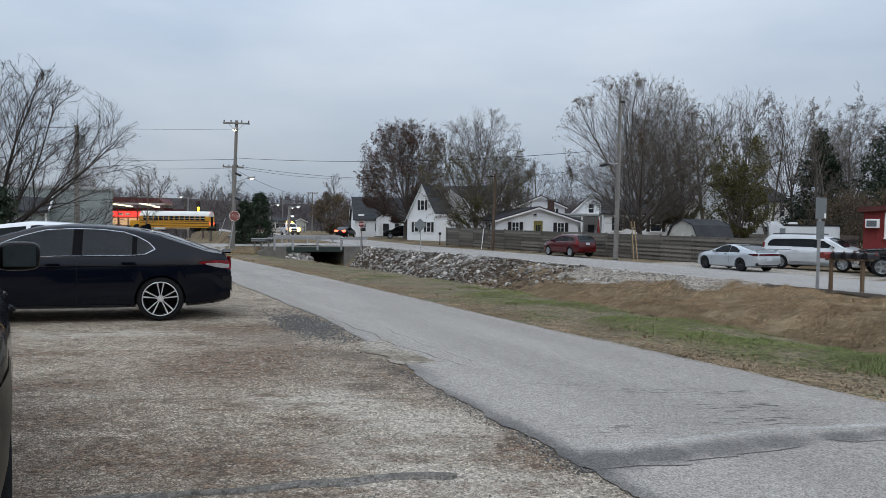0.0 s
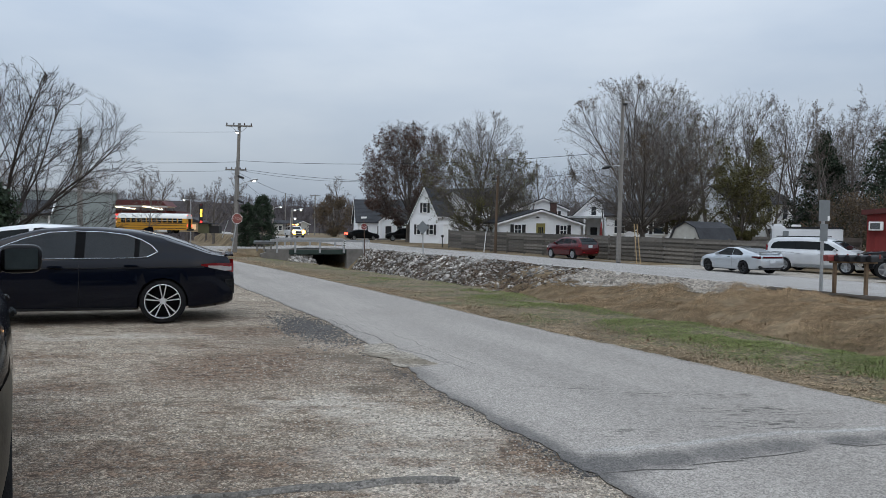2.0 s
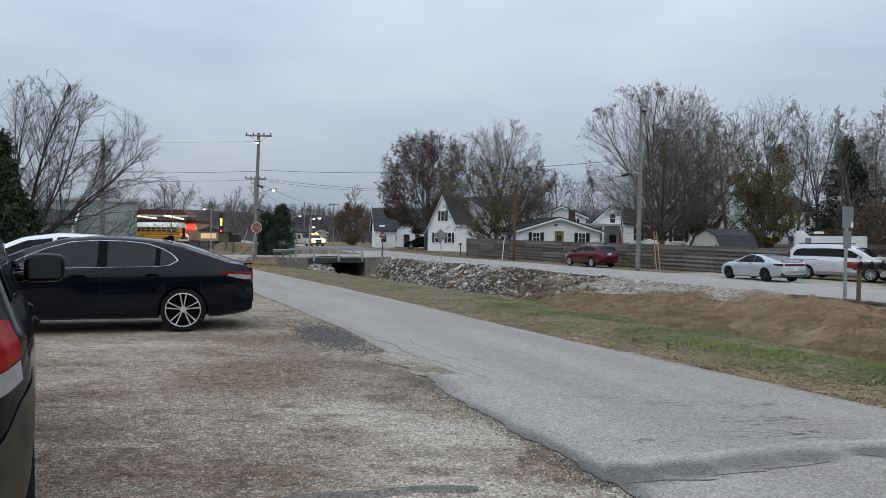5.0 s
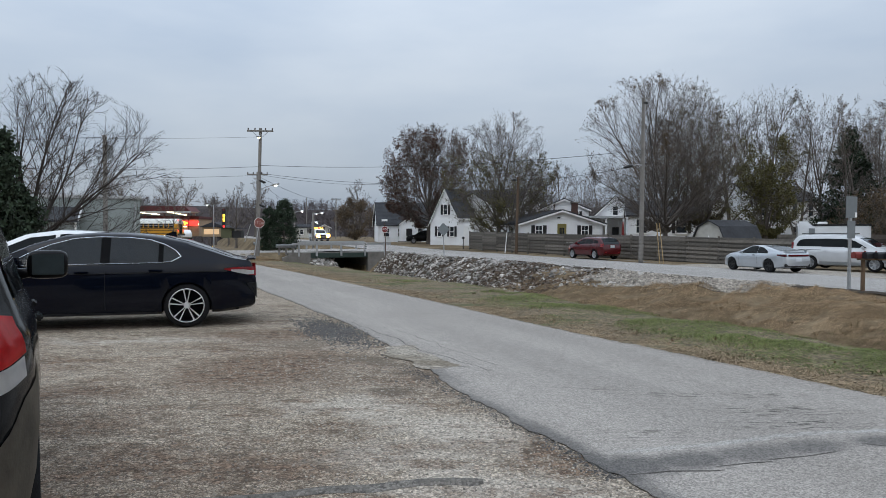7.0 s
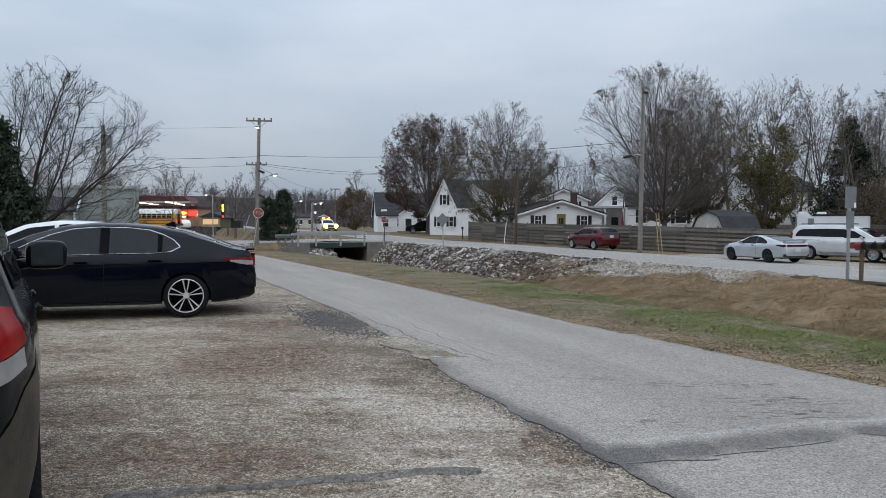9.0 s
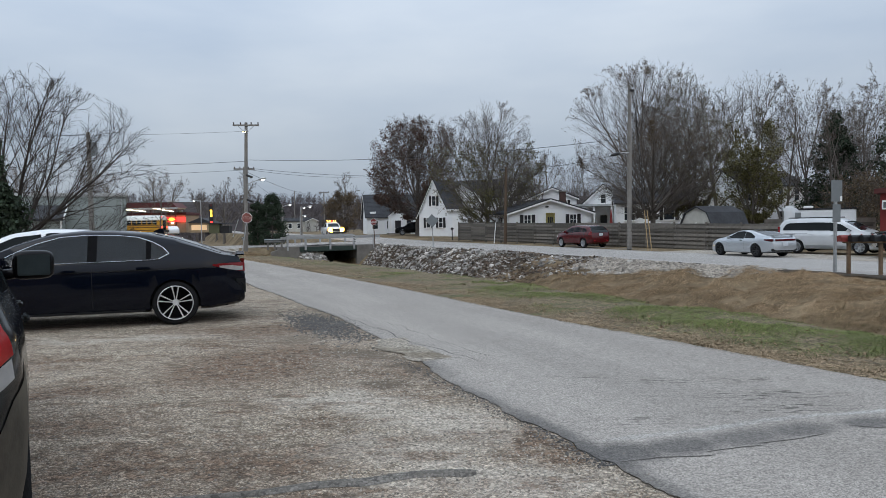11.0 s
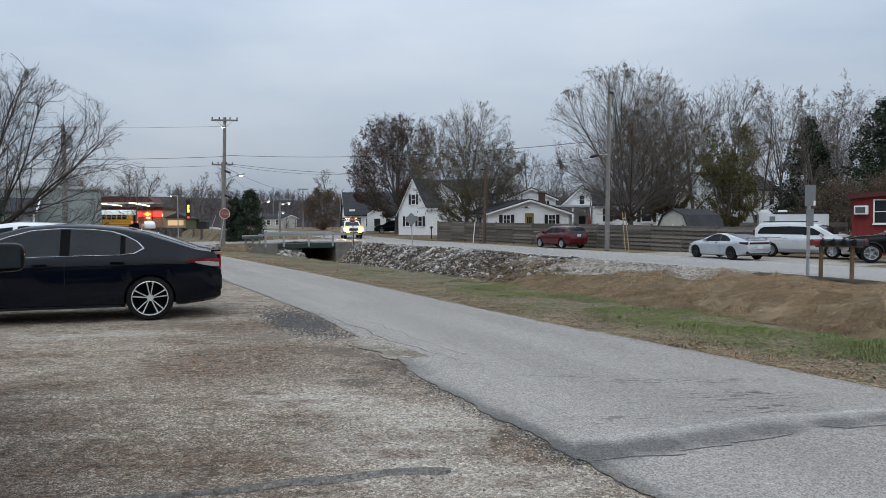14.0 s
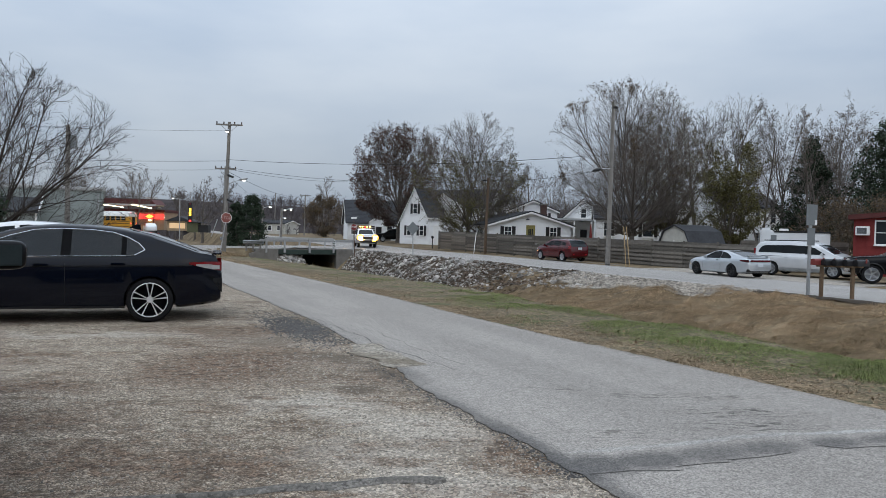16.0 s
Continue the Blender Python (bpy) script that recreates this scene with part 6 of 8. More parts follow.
part("tongue", B((1.4, 0.1, 0.1), (2.0, 0, 0.5)), M_BLACK, tr)

# the red shed with the window air conditioner
rs = thing("red_shed", "dark red board shed with sloping roof and white window", "shed", pose(22.8, 38.5, -0.5, 0, 0, -36))
rw = bmesh.new()
prism(rw, [(0, 0), (6.5, 0), (6.5, 3.6), (0, 3.05)], 0, 4.2)
part("wall", rw, M_REDSHED, rs)
for i in range(27):
    part("batten", B((0.03, 0.03, 3.0), (0.12 + i * 0.24, -0.012, 1.52)), M_REDSHED, rs)
rr = bmesh.new()
prism(rr, [(-0.25, 3.04), (6.8, 3.64), (6.8, 3.9), (-0.25, 3.3)], -0.35, 4.4)
part("roof", rr, M_REDROOF, rs)
ac = thing("air_conditioner", "white window air conditioner on the red shed", "air conditioner", Matrix.Translation((22.8, 38.5, -0.5)) @ pose(0, 0, 0, 0, 0, -36) @ pose(0.44, -0.2, 2.44))
part("case", B((0.66, 0.42, 0.48), bevel=0.02), M_TRIM, ac)
part("grille", B((0.46, 0.02, 0.32), (-0.03, -0.215, 0)), M_SIGNBACK, ac)
for i in range(6):
    part("louvre", B((0.46, 0.012, 0.018), (-0.03, -0.23, -0.13 + i * 0.052)), M_PLASTIC, ac)
for x, w, hh in ((1.55, 1.0, 1.2), (4.6, 1.0, 1.2)):
    window(rs, x, 2.35, w, hh, -0.02, panes=(1, 2))

# the pale flat-roofed building and its lean-to
pb = thing("commercial_building", "pale grey-green flat-roofed building with a lower shingled wing", "building", pose(-25.2, 41.0, -0.4, 0, 0, 25))
mb_ = bmesh.new()
box(mb_, (13.0, 14, 4.2), (-1.0, 7.2, 1.7), bevel=0.05)
part("wall", mb_, M_PALEWALL, pb)
cp = bmesh.new()
box(cp, (13.2, 14.2, 0.22), (-1.0, 7.2, 3.86), bevel=0.05)
part("parapet", cp, M_METALROOF, pb)
lw = bmesh.new()
prism(lw, [(0, 0), (4.3, 0), (4.3, 2.65), (0, 2.65)], 0, 3)
lo = part("lower_wall", lw, M_PALEWALL, pb)
lo.matrix_basis = pose(-2.2, -2.6, -0.3)
lo2 = part("lower_wall", B((6, 3, 2.9), (-5.2, -1.1, 1.1)), M_PALEWALL, pb)
lr = bmesh.new()
q = [(-8.4, -2.9, 2.42), (2.25, -2.9, 2.42), (2.25, 0.15, 3.25), (-8.4, 0.15, 3.25)]
vs = [lr.verts.new(v) for v in q] + [lr.verts.new((x, y, z - 0.12)) for x, y, z in q]
lr.faces.new(vs[:4])
lr.faces.new(vs[4:][::-1])
for i in range(4):
    j = (i + 1) % 4
    lr.faces.new((vs[i], vs[j], vs[j + 4], vs[i + 4]))
part("lower_roof", lr, M_SHINGLE, pb)
part("verge_trim", R((2.29, -2.92, 2.44), (2.29, 0.15, 3.3), 0.05, sides=6), M_TRIM, pb, "white verge trim")
part("corner_trim", B((0.1, 0.1, 2.7), (2.12, -2.62, 1.05)), M_TRIM, pb)
part("downpipe", R((5.2, 0.12, 3.6), (5.2, 0.12, 0.1), 0.05), M_METALROOF, pb)

# the drive-in across the side road
di = thing("restaurant", "drive-in restaurant with red roof and glowing canopy", "restaurant", pose(-53.0, 124.0, 0.35, 0, 0, 4))
part("building", B((12.4, 8, 3.2), (-1.0, 5, 1.6), bevel=0.04), M_TANBRICK, di)
part("parapet", B((12.7, 8.3, 0.5), (-1.0, 5, 3.35), bevel=0.04), M_REDROOF, di)
mans = bmesh.new()
prism(mans, [(-8.4, 4.35), (4.9, 4.35), (4.0, 5.25), (-7.7, 5.25)], -2.6, 3.2)
part("mansard_roof", mans, M_REDROOF, di)
part("canopy", B((13.6, 4.4, 0.24), (-1.7, -0.9, 4.22), bevel=0.04), M_TAN, di)
part("canopy_edge", B((13.6, 0.06, 0.3), (-1.7, -3.13, 4.24)), M_METALROOF, di)
for x0, dz in ((-4.3, 0.1), (-3.4, 0.0), (-2.5, -0.1), (-1.6, -0.2), (-0.7, -0.3), (1.5, 0.08), (2.3, -0.06), (3.1, -0.2), (3.9, -0.34)):
    part("light_tube", B((0.9, 0.1, 0.1), (x0, -3.2, 4.12 + dz), Euler((0, 0.15, 0)).to_matrix()), M_CANOPYLIGHT, di, "bright warm tube light")
for x in (-7.6, -2.8, 0.4, 4.6):
    part("canopy_post", R((x, -2.6, 0), (x, -2.6, 4.1), 0.09), M_REDROOF, di)
band = part("sign_band", B((4.3, 0.2, 0.85), (3.1, 0.75, 2.35), bevel=0.05), M_NEONRED, di, "glowing red sign band")
dm = bmesh.new()
prism(dm, [(2.1, 2.37), (2.8, 2.05), (3.5, 2.37), (2.8, 2.69)], 0.56, 0.63)
part("sign_emblem", dm, M_NEONYELLOW, band, "yellow diamond emblem")
board = part("sign_board", B((6.6, 0.15, 0.9), (-3.4, 0.8, 2.5)), M_NEONRED, di, "glowing red menu sign")
for x, w in ((-5.6, 0.5), (-4.9, 0.4), (-3.6, 0.9), (-2.4, 0.8)):
    part("sign_bar", B((w, 0.05, 0.4), (x, 0.7, 2.5)), M_TRIM, board)
for x in (-6.4, -4.8, -3.2, -1.6, 0.0):
    part("shop_window", B((1.3, 0.1, 1.2), (x, 0.96, 1.2)), M_SHOPGLASS, di, "warmly lit shop window")
part("wall_lamp", B((0.3, 0.16, 0.3), (5.1, 0.9, 2.2), bevel=0.04), M_CANOPYLIGHT, di, "lit wall lamp")
part("wall_lamp", B((0.5, 0.1, 0.12), (2.8, 0.9, 1.75)), M_CANOPYLIGHT, di, "lit wall lamp")
part("roof_vent", B((0.6, 0.6, 0.5), (3.9, 2.5, 3.8), bevel=0.1), M_METALROOF, di)
ts = thing("tower_sign", "tall narrow pole sign lit yellow, red and green", "pole sign", pose(-41.1, 119, 0.4))
part("mast", B((0.62, 0.4, 4.6), (0, 0, 2.4)), M_BLACK, ts)
for z, hh, mt in ((3.5, 0.5, M_NEONYELLOW), (2.85, 0.6, M_NEONYELLOW), (1.7, 0.28, M_NEONRED), (1.35, 0.22, M_NEONRED), (0.6, 0.22, M_NEONGREEN), (4.5, 0.3, M_REDROOF)):
    part("lit_panel", B((0.36, 0.04, hh), (0.04, -0.22, z)), mt, ts)
sh_ = thing("small_building", "small tan building with dark low roof", "building", pose(-43.5, 122, 0.35))
part("wall", B((3.8, 3.5, 1.7), (0, 0, 0.85)), M_TAN, sh_)
rfb = bmesh.new()
prism(rfb, [(-2.3, 1.65), (2.3, 1.65), (0, 2.5)], -2.0, 2.0)
part("roof", rfb, M_SHINGLE, sh_)
part("shop_front", B((2.6, 0.06, 0.9), (-0.2, -1.78, 0.85)), M_SHOPGLASS, sh_)
sh_ = thing("utility_shelter", "low olive-green utility shelter with dark lean-to roof", "shelter", pose(-36.2, 108, 0.3))
part("wall", B((1.6, 1.5, 1.5), (-0.5, 0, 0.75)), material("olive_paint", (0.085, 0.09, 0.045), 0.7, vary=0.2), sh_)
part("lean_to", B((1.6, 1.4, 1.1), (0.95, 0.2, 0.55)), M_BLACK, sh_)
part("roof", B((3.4, 1.9, 0.1), (0.2, 0, 1.5), Euler((0, 0.04, 0)).to_matrix()), M_SHINGLE, sh_)
st = thing("leaning_post", "thin pale leaning post on the grass", "post", pose(-30.4, 96.5, 0.05, 0, 19, 0))
part("stick", R((0, 0, -0.2), (0, 0, 2.3), 0.05), M_METALROOF, st)
cw = car("sedan", "white car parked at the drive-in", pose(-45.2, 112.5, 0.05, 0, 0, 118), sh2, M_CARWHITE, 0.32, windows=[(-1.3, -0.25, 0.99, up2), (-0.17, 0.95, 0.985, up2)], screen=(0.45, 1.14, 0.52, 0.64))
# low buildings and vehicles down the road
for x, y, w, hgt, mt in ((-33.5, 165, 6.5, 2.2, M_SHEDWALL), (-44, 210, 9, 2.6, M_TAN)):
    z = float(ground_z(x, y))
    gh = gable_house("distant_house", "low distant pale house along the road", pose(x, y, z, 0, 0, 70), 6, w, 2.4, hgt + 0.9, 0.3, wall=mt)
    for i in range(3):
        window(gh, 1.5 + i * 2.4, 1.4, 0.9, 1.0, -3.02, "left", False)
dsuv = car("suv", "dark grey sport utility vehicle parked by the tree, headlamps catching light", pose(-5.9, 97.0, gz0(-5.9, 97.0) + 0.01, 0, 0, 186), sh6, M_CHARCOAL, 0.38, windows=[(-1.95, -1.2, 1.2, up6), (-1.1, -0.15, 1.17, up6), (-0.07, 0.88, 1.15, up6)], screen=(0.5, 1.1, 0.62, 0.7))
both("headlight", dsuv, lambda sd: B((0.1, 0.3, 0.16), (2.28, sd * 0.62, 0.92), bevel=0.03), M_CLEARLENS)

# an unseen low brick block, added behind the parking lot to darken car reflections
bk = thing("brick_building", "unseen low brown brick block behind the parking lot, added to darken reflections", "building", pose(-6, -12.5, 0))
part("wall", B((46, 6, 5.4), (0, 0, 2.7)), material("brown_block_brick", (0.15, 0.105, 0.085), 0.85, vary=0.3, scale=6, bump=0.4), bk)
part("parapet", B((46.4, 6.4, 0.25), (0, 0, 5.5)), M_METALROOF, bk)


# ---- trees ----
M_BARK = material("grey_brown_bark", (0.118, 0.102, 0.088), 0.95, vary=0.35, scale=8, bump=0.7, bump_scale=20)
M_TWIG = material("grey_twigs", (0.122, 0.104, 0.092), 0.95, vary=0.3, scale=2.0, per_island=0.25)
M_LEAF_RED = material("russet_dead_leaves", (0.078, 0.042, 0.032), 0.85, vary=0.35, scale=1.2, per_island=0.5)
M_LEAF_OLIVE = material("olive_fading_leaves", (0.112, 0.102, 0.038), 0.85, vary=0.35, scale=1.2, per_island=0.5)
M_LEAF_YELLOW = material("yellow_green_leaves", (0.105, 0.096, 0.034), 0.85, vary=0.35, scale=1.2, per_island=0.5)
M_DARKBARK = material("dark_wet_bark", (0.055, 0.047, 0.042), 0.95, spec=0.1, vary=0.3, scale=4)
M_LEAF_BROWN = material("dull_brown_leaves", (0.12, 0.085, 0.05), 0.9, vary=0.35, scale=1.2, per_island=0.5)
M_NEEDLE = material("dark_green_needles", (0.024, 0.040, 0.020), 0.85, vary=0.4, scale=1.5, per_island=0.5)
# Aerial haze is put into these far-wood colours, most into the grey one.
M_HAZYWOOD = material("haze_grey_far_woods", (0.125, 0.112, 0.115), 0.95, spec=0.05, vary=0.3, scale=0.03, per_island=0.25)
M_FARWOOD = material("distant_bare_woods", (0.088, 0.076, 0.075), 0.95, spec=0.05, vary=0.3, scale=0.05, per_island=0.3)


def unit(v):
    return v / np.maximum(np.linalg.norm(v, axis=-1, keepdims=True), 1e-9)


def limbs(rg, base, way, length, pts, wander, up):
    """Polylines that start at base and bend by chance, and upwards by up."""
    n = len(base)
    out = np.empty((n, pts, 3))
    out[:, 0] = base
    w = unit(way)
    step = (length / (pts - 1))[:, None]
    for i in range(1, pts):
        w = unit(w + rg.normal(0, wander, (n, 3)) + np.array([0, 0, up]))
        out[:, i] = out[:, i - 1] + w * step
    return out


def sprout(rg, lines, radii, per, lo, hi, spread, ratio, rel=0.55):
    """Bases, ways, lengths and radii of the next order of branches."""
    n, m, _ = lines.shape
    t = lo + (hi - lo) * ((np.arange(per)[None] + rg.uniform(0, 1, (n, per))) / per)
    f = t * (m - 1)
    i = np.minimum(f.astype(int), m - 2)
    u = (f - i)[..., None]
    k = np.arange(n)[:, None]
    base = lines[k, i] * (1 - u) + lines[k, i + 1] * u
    along = unit(lines[k, i + 1] - lines[k, i])
    side = unit(np.cross(along, rg.normal(0, 1, (n, per, 3))))
    a = rg.normal(spread, spread * 0.25, (n, per, 1))
    way = along * np.cos(a) + side * np.sin(a)
    whole = np.linalg.norm(np.diff(lines, axis=1), axis=2).sum(1)[:, None]
    length = whole * ratio * (1.15 - 0.6 * t) * rg.uniform(0.7, 1.2, (n, per))
    r = (radii[:, :1] * (1 - t) + radii[:, -1:] * t) * rel
    return base.reshape(-1, 3), way.reshape(-1, 3), length.ravel(), r.ravel()


def tubes(lines, radii, sides):
    """Vertices and faces of tapered tubes along polylines; radii per point."""
    n, m, _ = lines.shape
    tan = unit(np.gradient(lines, axis=1))
    ref = np.where(np.abs(tan[..., 2:3]) > 0.9, np.array([1.0, 0, 0]), np.array([0, 0, 1.0]))
    a = unit(np.cross(tan, ref))
    b = np.cross(tan, a)
    ang = 2 * np.pi * np.arange(sides) / sides
    ring = a[:, :, None] * np.cos(ang)[None, None, :, None] + b[:, :, None] * np.sin(ang)[None, None, :, None]
    v = lines[:, :, None] + ring * radii[:, :, None, None]
    idx = np.arange(n * m * sides).reshape(n, m, sides)
    p, q = idx[:, :-1], idx[:, 1:]
    f = np.stack([p, np.roll(p, -1, 2), np.roll(q, -1, 2), q], -1).reshape(-1, 4)
    return v.reshape(-1, 3), f


def strips(rg, lines, radii):
    """Flat thin strips along polylines, for the finest twigs."""
    n, m, _ = lines.shape
    tan = unit(np.gradient(lines, axis=1))
    a = unit(np.cross(tan, rg.normal(0, 1, (n, 1, 3))))
    v = np.stack([lines - a * radii[..., None], lines + a * radii[..., None]], 2)
    idx = np.arange(n * m * 2).reshape(n, m, 2)
    p, q = idx[:, :-1], idx[:, 1:]
    return v.reshape(-1, 3), np.stack([p[..., 0], p[..., 1], q[..., 1], q[..., 0]], -1).reshape(-1, 4)


def quads_mesh(name, chunks, mat, parent=None, soft=False):
    """One mesh out of (vertices, quads) arrays."""
    vs, fs, off = [], [], 0
    for v, f in chunks:
        vs.append(v)
        fs.append(f + off)
        off += len(v)
    v, f = np.concatenate(vs), np.concatenate(fs)
    me = bpy.data.meshes.new(name)
    me.vertices.add(len(v))
    me.vertices.foreach_set("co", v.astype(np.float32).ravel())
    me.loops.add(f.size)
    me.loops.foreach_set("vertex_index", f.astype(np.int32).ravel())
    me.polygons.add(len(f))
    me.polygons.foreach_set("loop_start", np.arange(0, f.size, 4, dtype=np.int32))
    me.polygons.foreach_set("loop_total", np.full(len(f), 4, dtype=np.int32))
    if soft:
        me.polygons.foreach_set("use_smooth", np.ones(len(f), dtype=bool))
    me.update(calc_edges=True)
    me.materials.append(mat)
    ob = new(name, me)
    if parent:
        ob.parent = parent
    return ob


def leaves(rg, at, size, flat=0.0):
    """Small bent quads at places."""
    n = len(at)
    a = unit(rg.normal(0, 1, (n, 3)))
    b = unit(np.cross(a, rg.normal(0, 1, (n, 3))))
    s = (size * rg.uniform(0.6, 1.3, (n, 1)))
    v = np.stack([at - a * s, at + b * s * 0.55, at + a * s, at - b * s * 0.55], 1)
    return v.reshape(-1, 3), np.arange(4 * n).reshape(n, 4)


def bare_tree(name, label, at, seed, height, radius, trunk_r=0.22, fork=0.22, stems=1, limbs_n=11, orders=(8, 6, 5), spread=0.62, leaf=None, leaf_n=0, leaf_size=0.09, leaf_band=(0.0, 1.0), lean=(0, 0), up=0.05,
              category="tree", leaf_side=None, twig=0.007, twig_mat=None, vase=0.0, low=0.07):
    """A leafless or thinly leaved broad tree: trunk, limbs, branches, twigs and what leaves are left."""
    rg = np.random.RandomState(seed)
    t = thing(name, label, category, pose(*at))
    base = np.zeros((stems, 3)) + rg.normal(0, 0.12, (stems, 3)) * (stems > 1) * [1, 1, 0]
    base[:, 2] -= 0.3
    way = np.array([[lean[0], lean[1], 1.0]] * stems) + rg.normal(0, 0.22, (stems, 3)) * (stems > 1) * [1, 1, 0]
    trunk = limbs(rg, base, way, np.full(stems, height * (0.78 if not vase else fork + 0.4)), 9, 0.06, 0.03)
    rt = np.linspace(trunk_r, trunk_r * 0.22, 9)[None] * np.ones((stems, 1)) / stems ** 0.4
    rt[:, 0] *= 1.35
    b, w, ln, r = sprout(rg, trunk, rt, limbs_n, fork if not vase else 0.42, 0.97 if not vase else 1.0, spread, 0.62, 0.4)
    # low limbs spread wide, high ones rise
    tt = np.clip(b[:, 2] / height, 0, 1)[:, None]
    az = rg.uniform(0, 2 * np.pi, len(b))
    a_ = np.radians(72 - 48 * tt[:, 0]) * spread / 0.6
    if vase:
        # limbs fan out from the fork, evenly over a dome
        k_ = (np.arange(len(b)) + rg.uniform(0, 1, len(b))) / len(b)
        a_ = np.radians(2 + vase * k_)
        az = np.arange(len(b)) * 2.39996 + rg.normal(0, 0.3, len(b))
        r = r * 1.15
    w = np.stack([np.cos(az) * np.sin(a_), np.sin(az) * np.sin(a_), np.cos(a_)], -1)
    # limbs reach for the outline of the crown
    mid = np.array([lean[0] * height * 0.5, lean[1] * height * 0.5, height * (0.99 + low) / 2])
    reach = np.array([radius, radius, height * (0.99 - low) / 2])
    e = (b - mid) / reach
    d = unit(w) / reach
    A, Bq, Cq = (d * d).sum(1), (e * d).sum(1), (e * e).sum(1) - 1
    far = (-Bq + np.sqrt(np.maximum(Bq * Bq - A * Cq, 0.0))) / A
    ln = np.clip(far * rg.uniform(0.8 if vase else 0.74, 0.98, len(far)), 0.5, height * 0.8)
    L1 = limbs(rg, b, w, ln * (1.0 if not vase else 0.9), 8, 0.09 if not vase else 0.06, up)
    r1 = np.linspace(1, 0.22, 8)[None] * r[:, None]
    wood = [tubes(trunk, rt, 9), tubes(L1, r1, 6)]
    part_t = quads_mesh("trunk", wood, M_BARK, t, True)
    fine = []
    src, rr = L1, r1
    ends = None
    for k, (per, pts, ratio, sides) in enumerate(zip(orders, (5, 4, 3), (0.42, 0.5, 0.62), (3, 3, 0))):
        b, w, ln, r = sprout(rg, src, rr, per, 0.22, 1.0, 0.5 if vase else 0.62, ratio * (0.92 if vase else 1.0), 0.6)
        ln = np.maximum(ln, 0.18)
        src = limbs(rg, b, w, ln, pts, 0.17, up * 0.4)
        r = np.maximum(r, twig)
        rr = np.linspace(1, 0.4, pts)[None] * r[:, None]
        fine.append(tubes(src, rr, sides) if sides else strips(rg, src, rr * 1.25))
        mids, ends = ends if ends is not None else src, src
    quads_mesh("crown", fine, twig_mat or M_TWIG, t)
    if leaf and leaf_n:
        pts_ = np.concatenate([ends.reshape(-1, 3), mids.reshape(-1, 3)])
        z = pts_[:, 2] / height
        ok = (z > leaf_band[0]) & (z < leaf_band[1])
        if leaf_side is not None:
            ok &= pts_[:, 0] * leaf_side > -radius * 0.1
        pts_ = pts_[ok]
        pick = pts_[rg.randint(0, len(pts_), leaf_n)] + rg.normal(0, 0.25, (leaf_n, 3))
        quads_mesh("foliage", [leaves(rg, pick, leaf_size)], leaf, t)
    return t


def crown_reach(p, w, mid, half):
    """How far it is from p along w to the crown's outline."""
    e, d = (p - mid) / half, w / half
    a, b, c = (d * d).sum(-1), (e * d).sum(-1), (e * e).sum(-1) - 1
    return (-b + np.sqrt(np.maximum(b * b - a * c, 0.0))) / a


def held(lines, mid, half, rg):
    """Keeps polylines inside the crown's slightly uneven outline."""
    e = (lines - mid) / half
    r = np.linalg.norm(e, axis=-1, keepdims=True)
    az = np.arctan2(e[..., 1:2], e[..., :1])
    edge = 1 + 0.05 * np.sin(az * 5 + e[..., 2:] * 4 + mid[0]) + 0.04 * np.sin(az * 9 - e[..., 2:] * 7)
    k = np.where(r > edge, (edge + 0.35 * (r - edge)) / np.maximum(r, 1e-6), 1.0)
    return mid + e * k * half


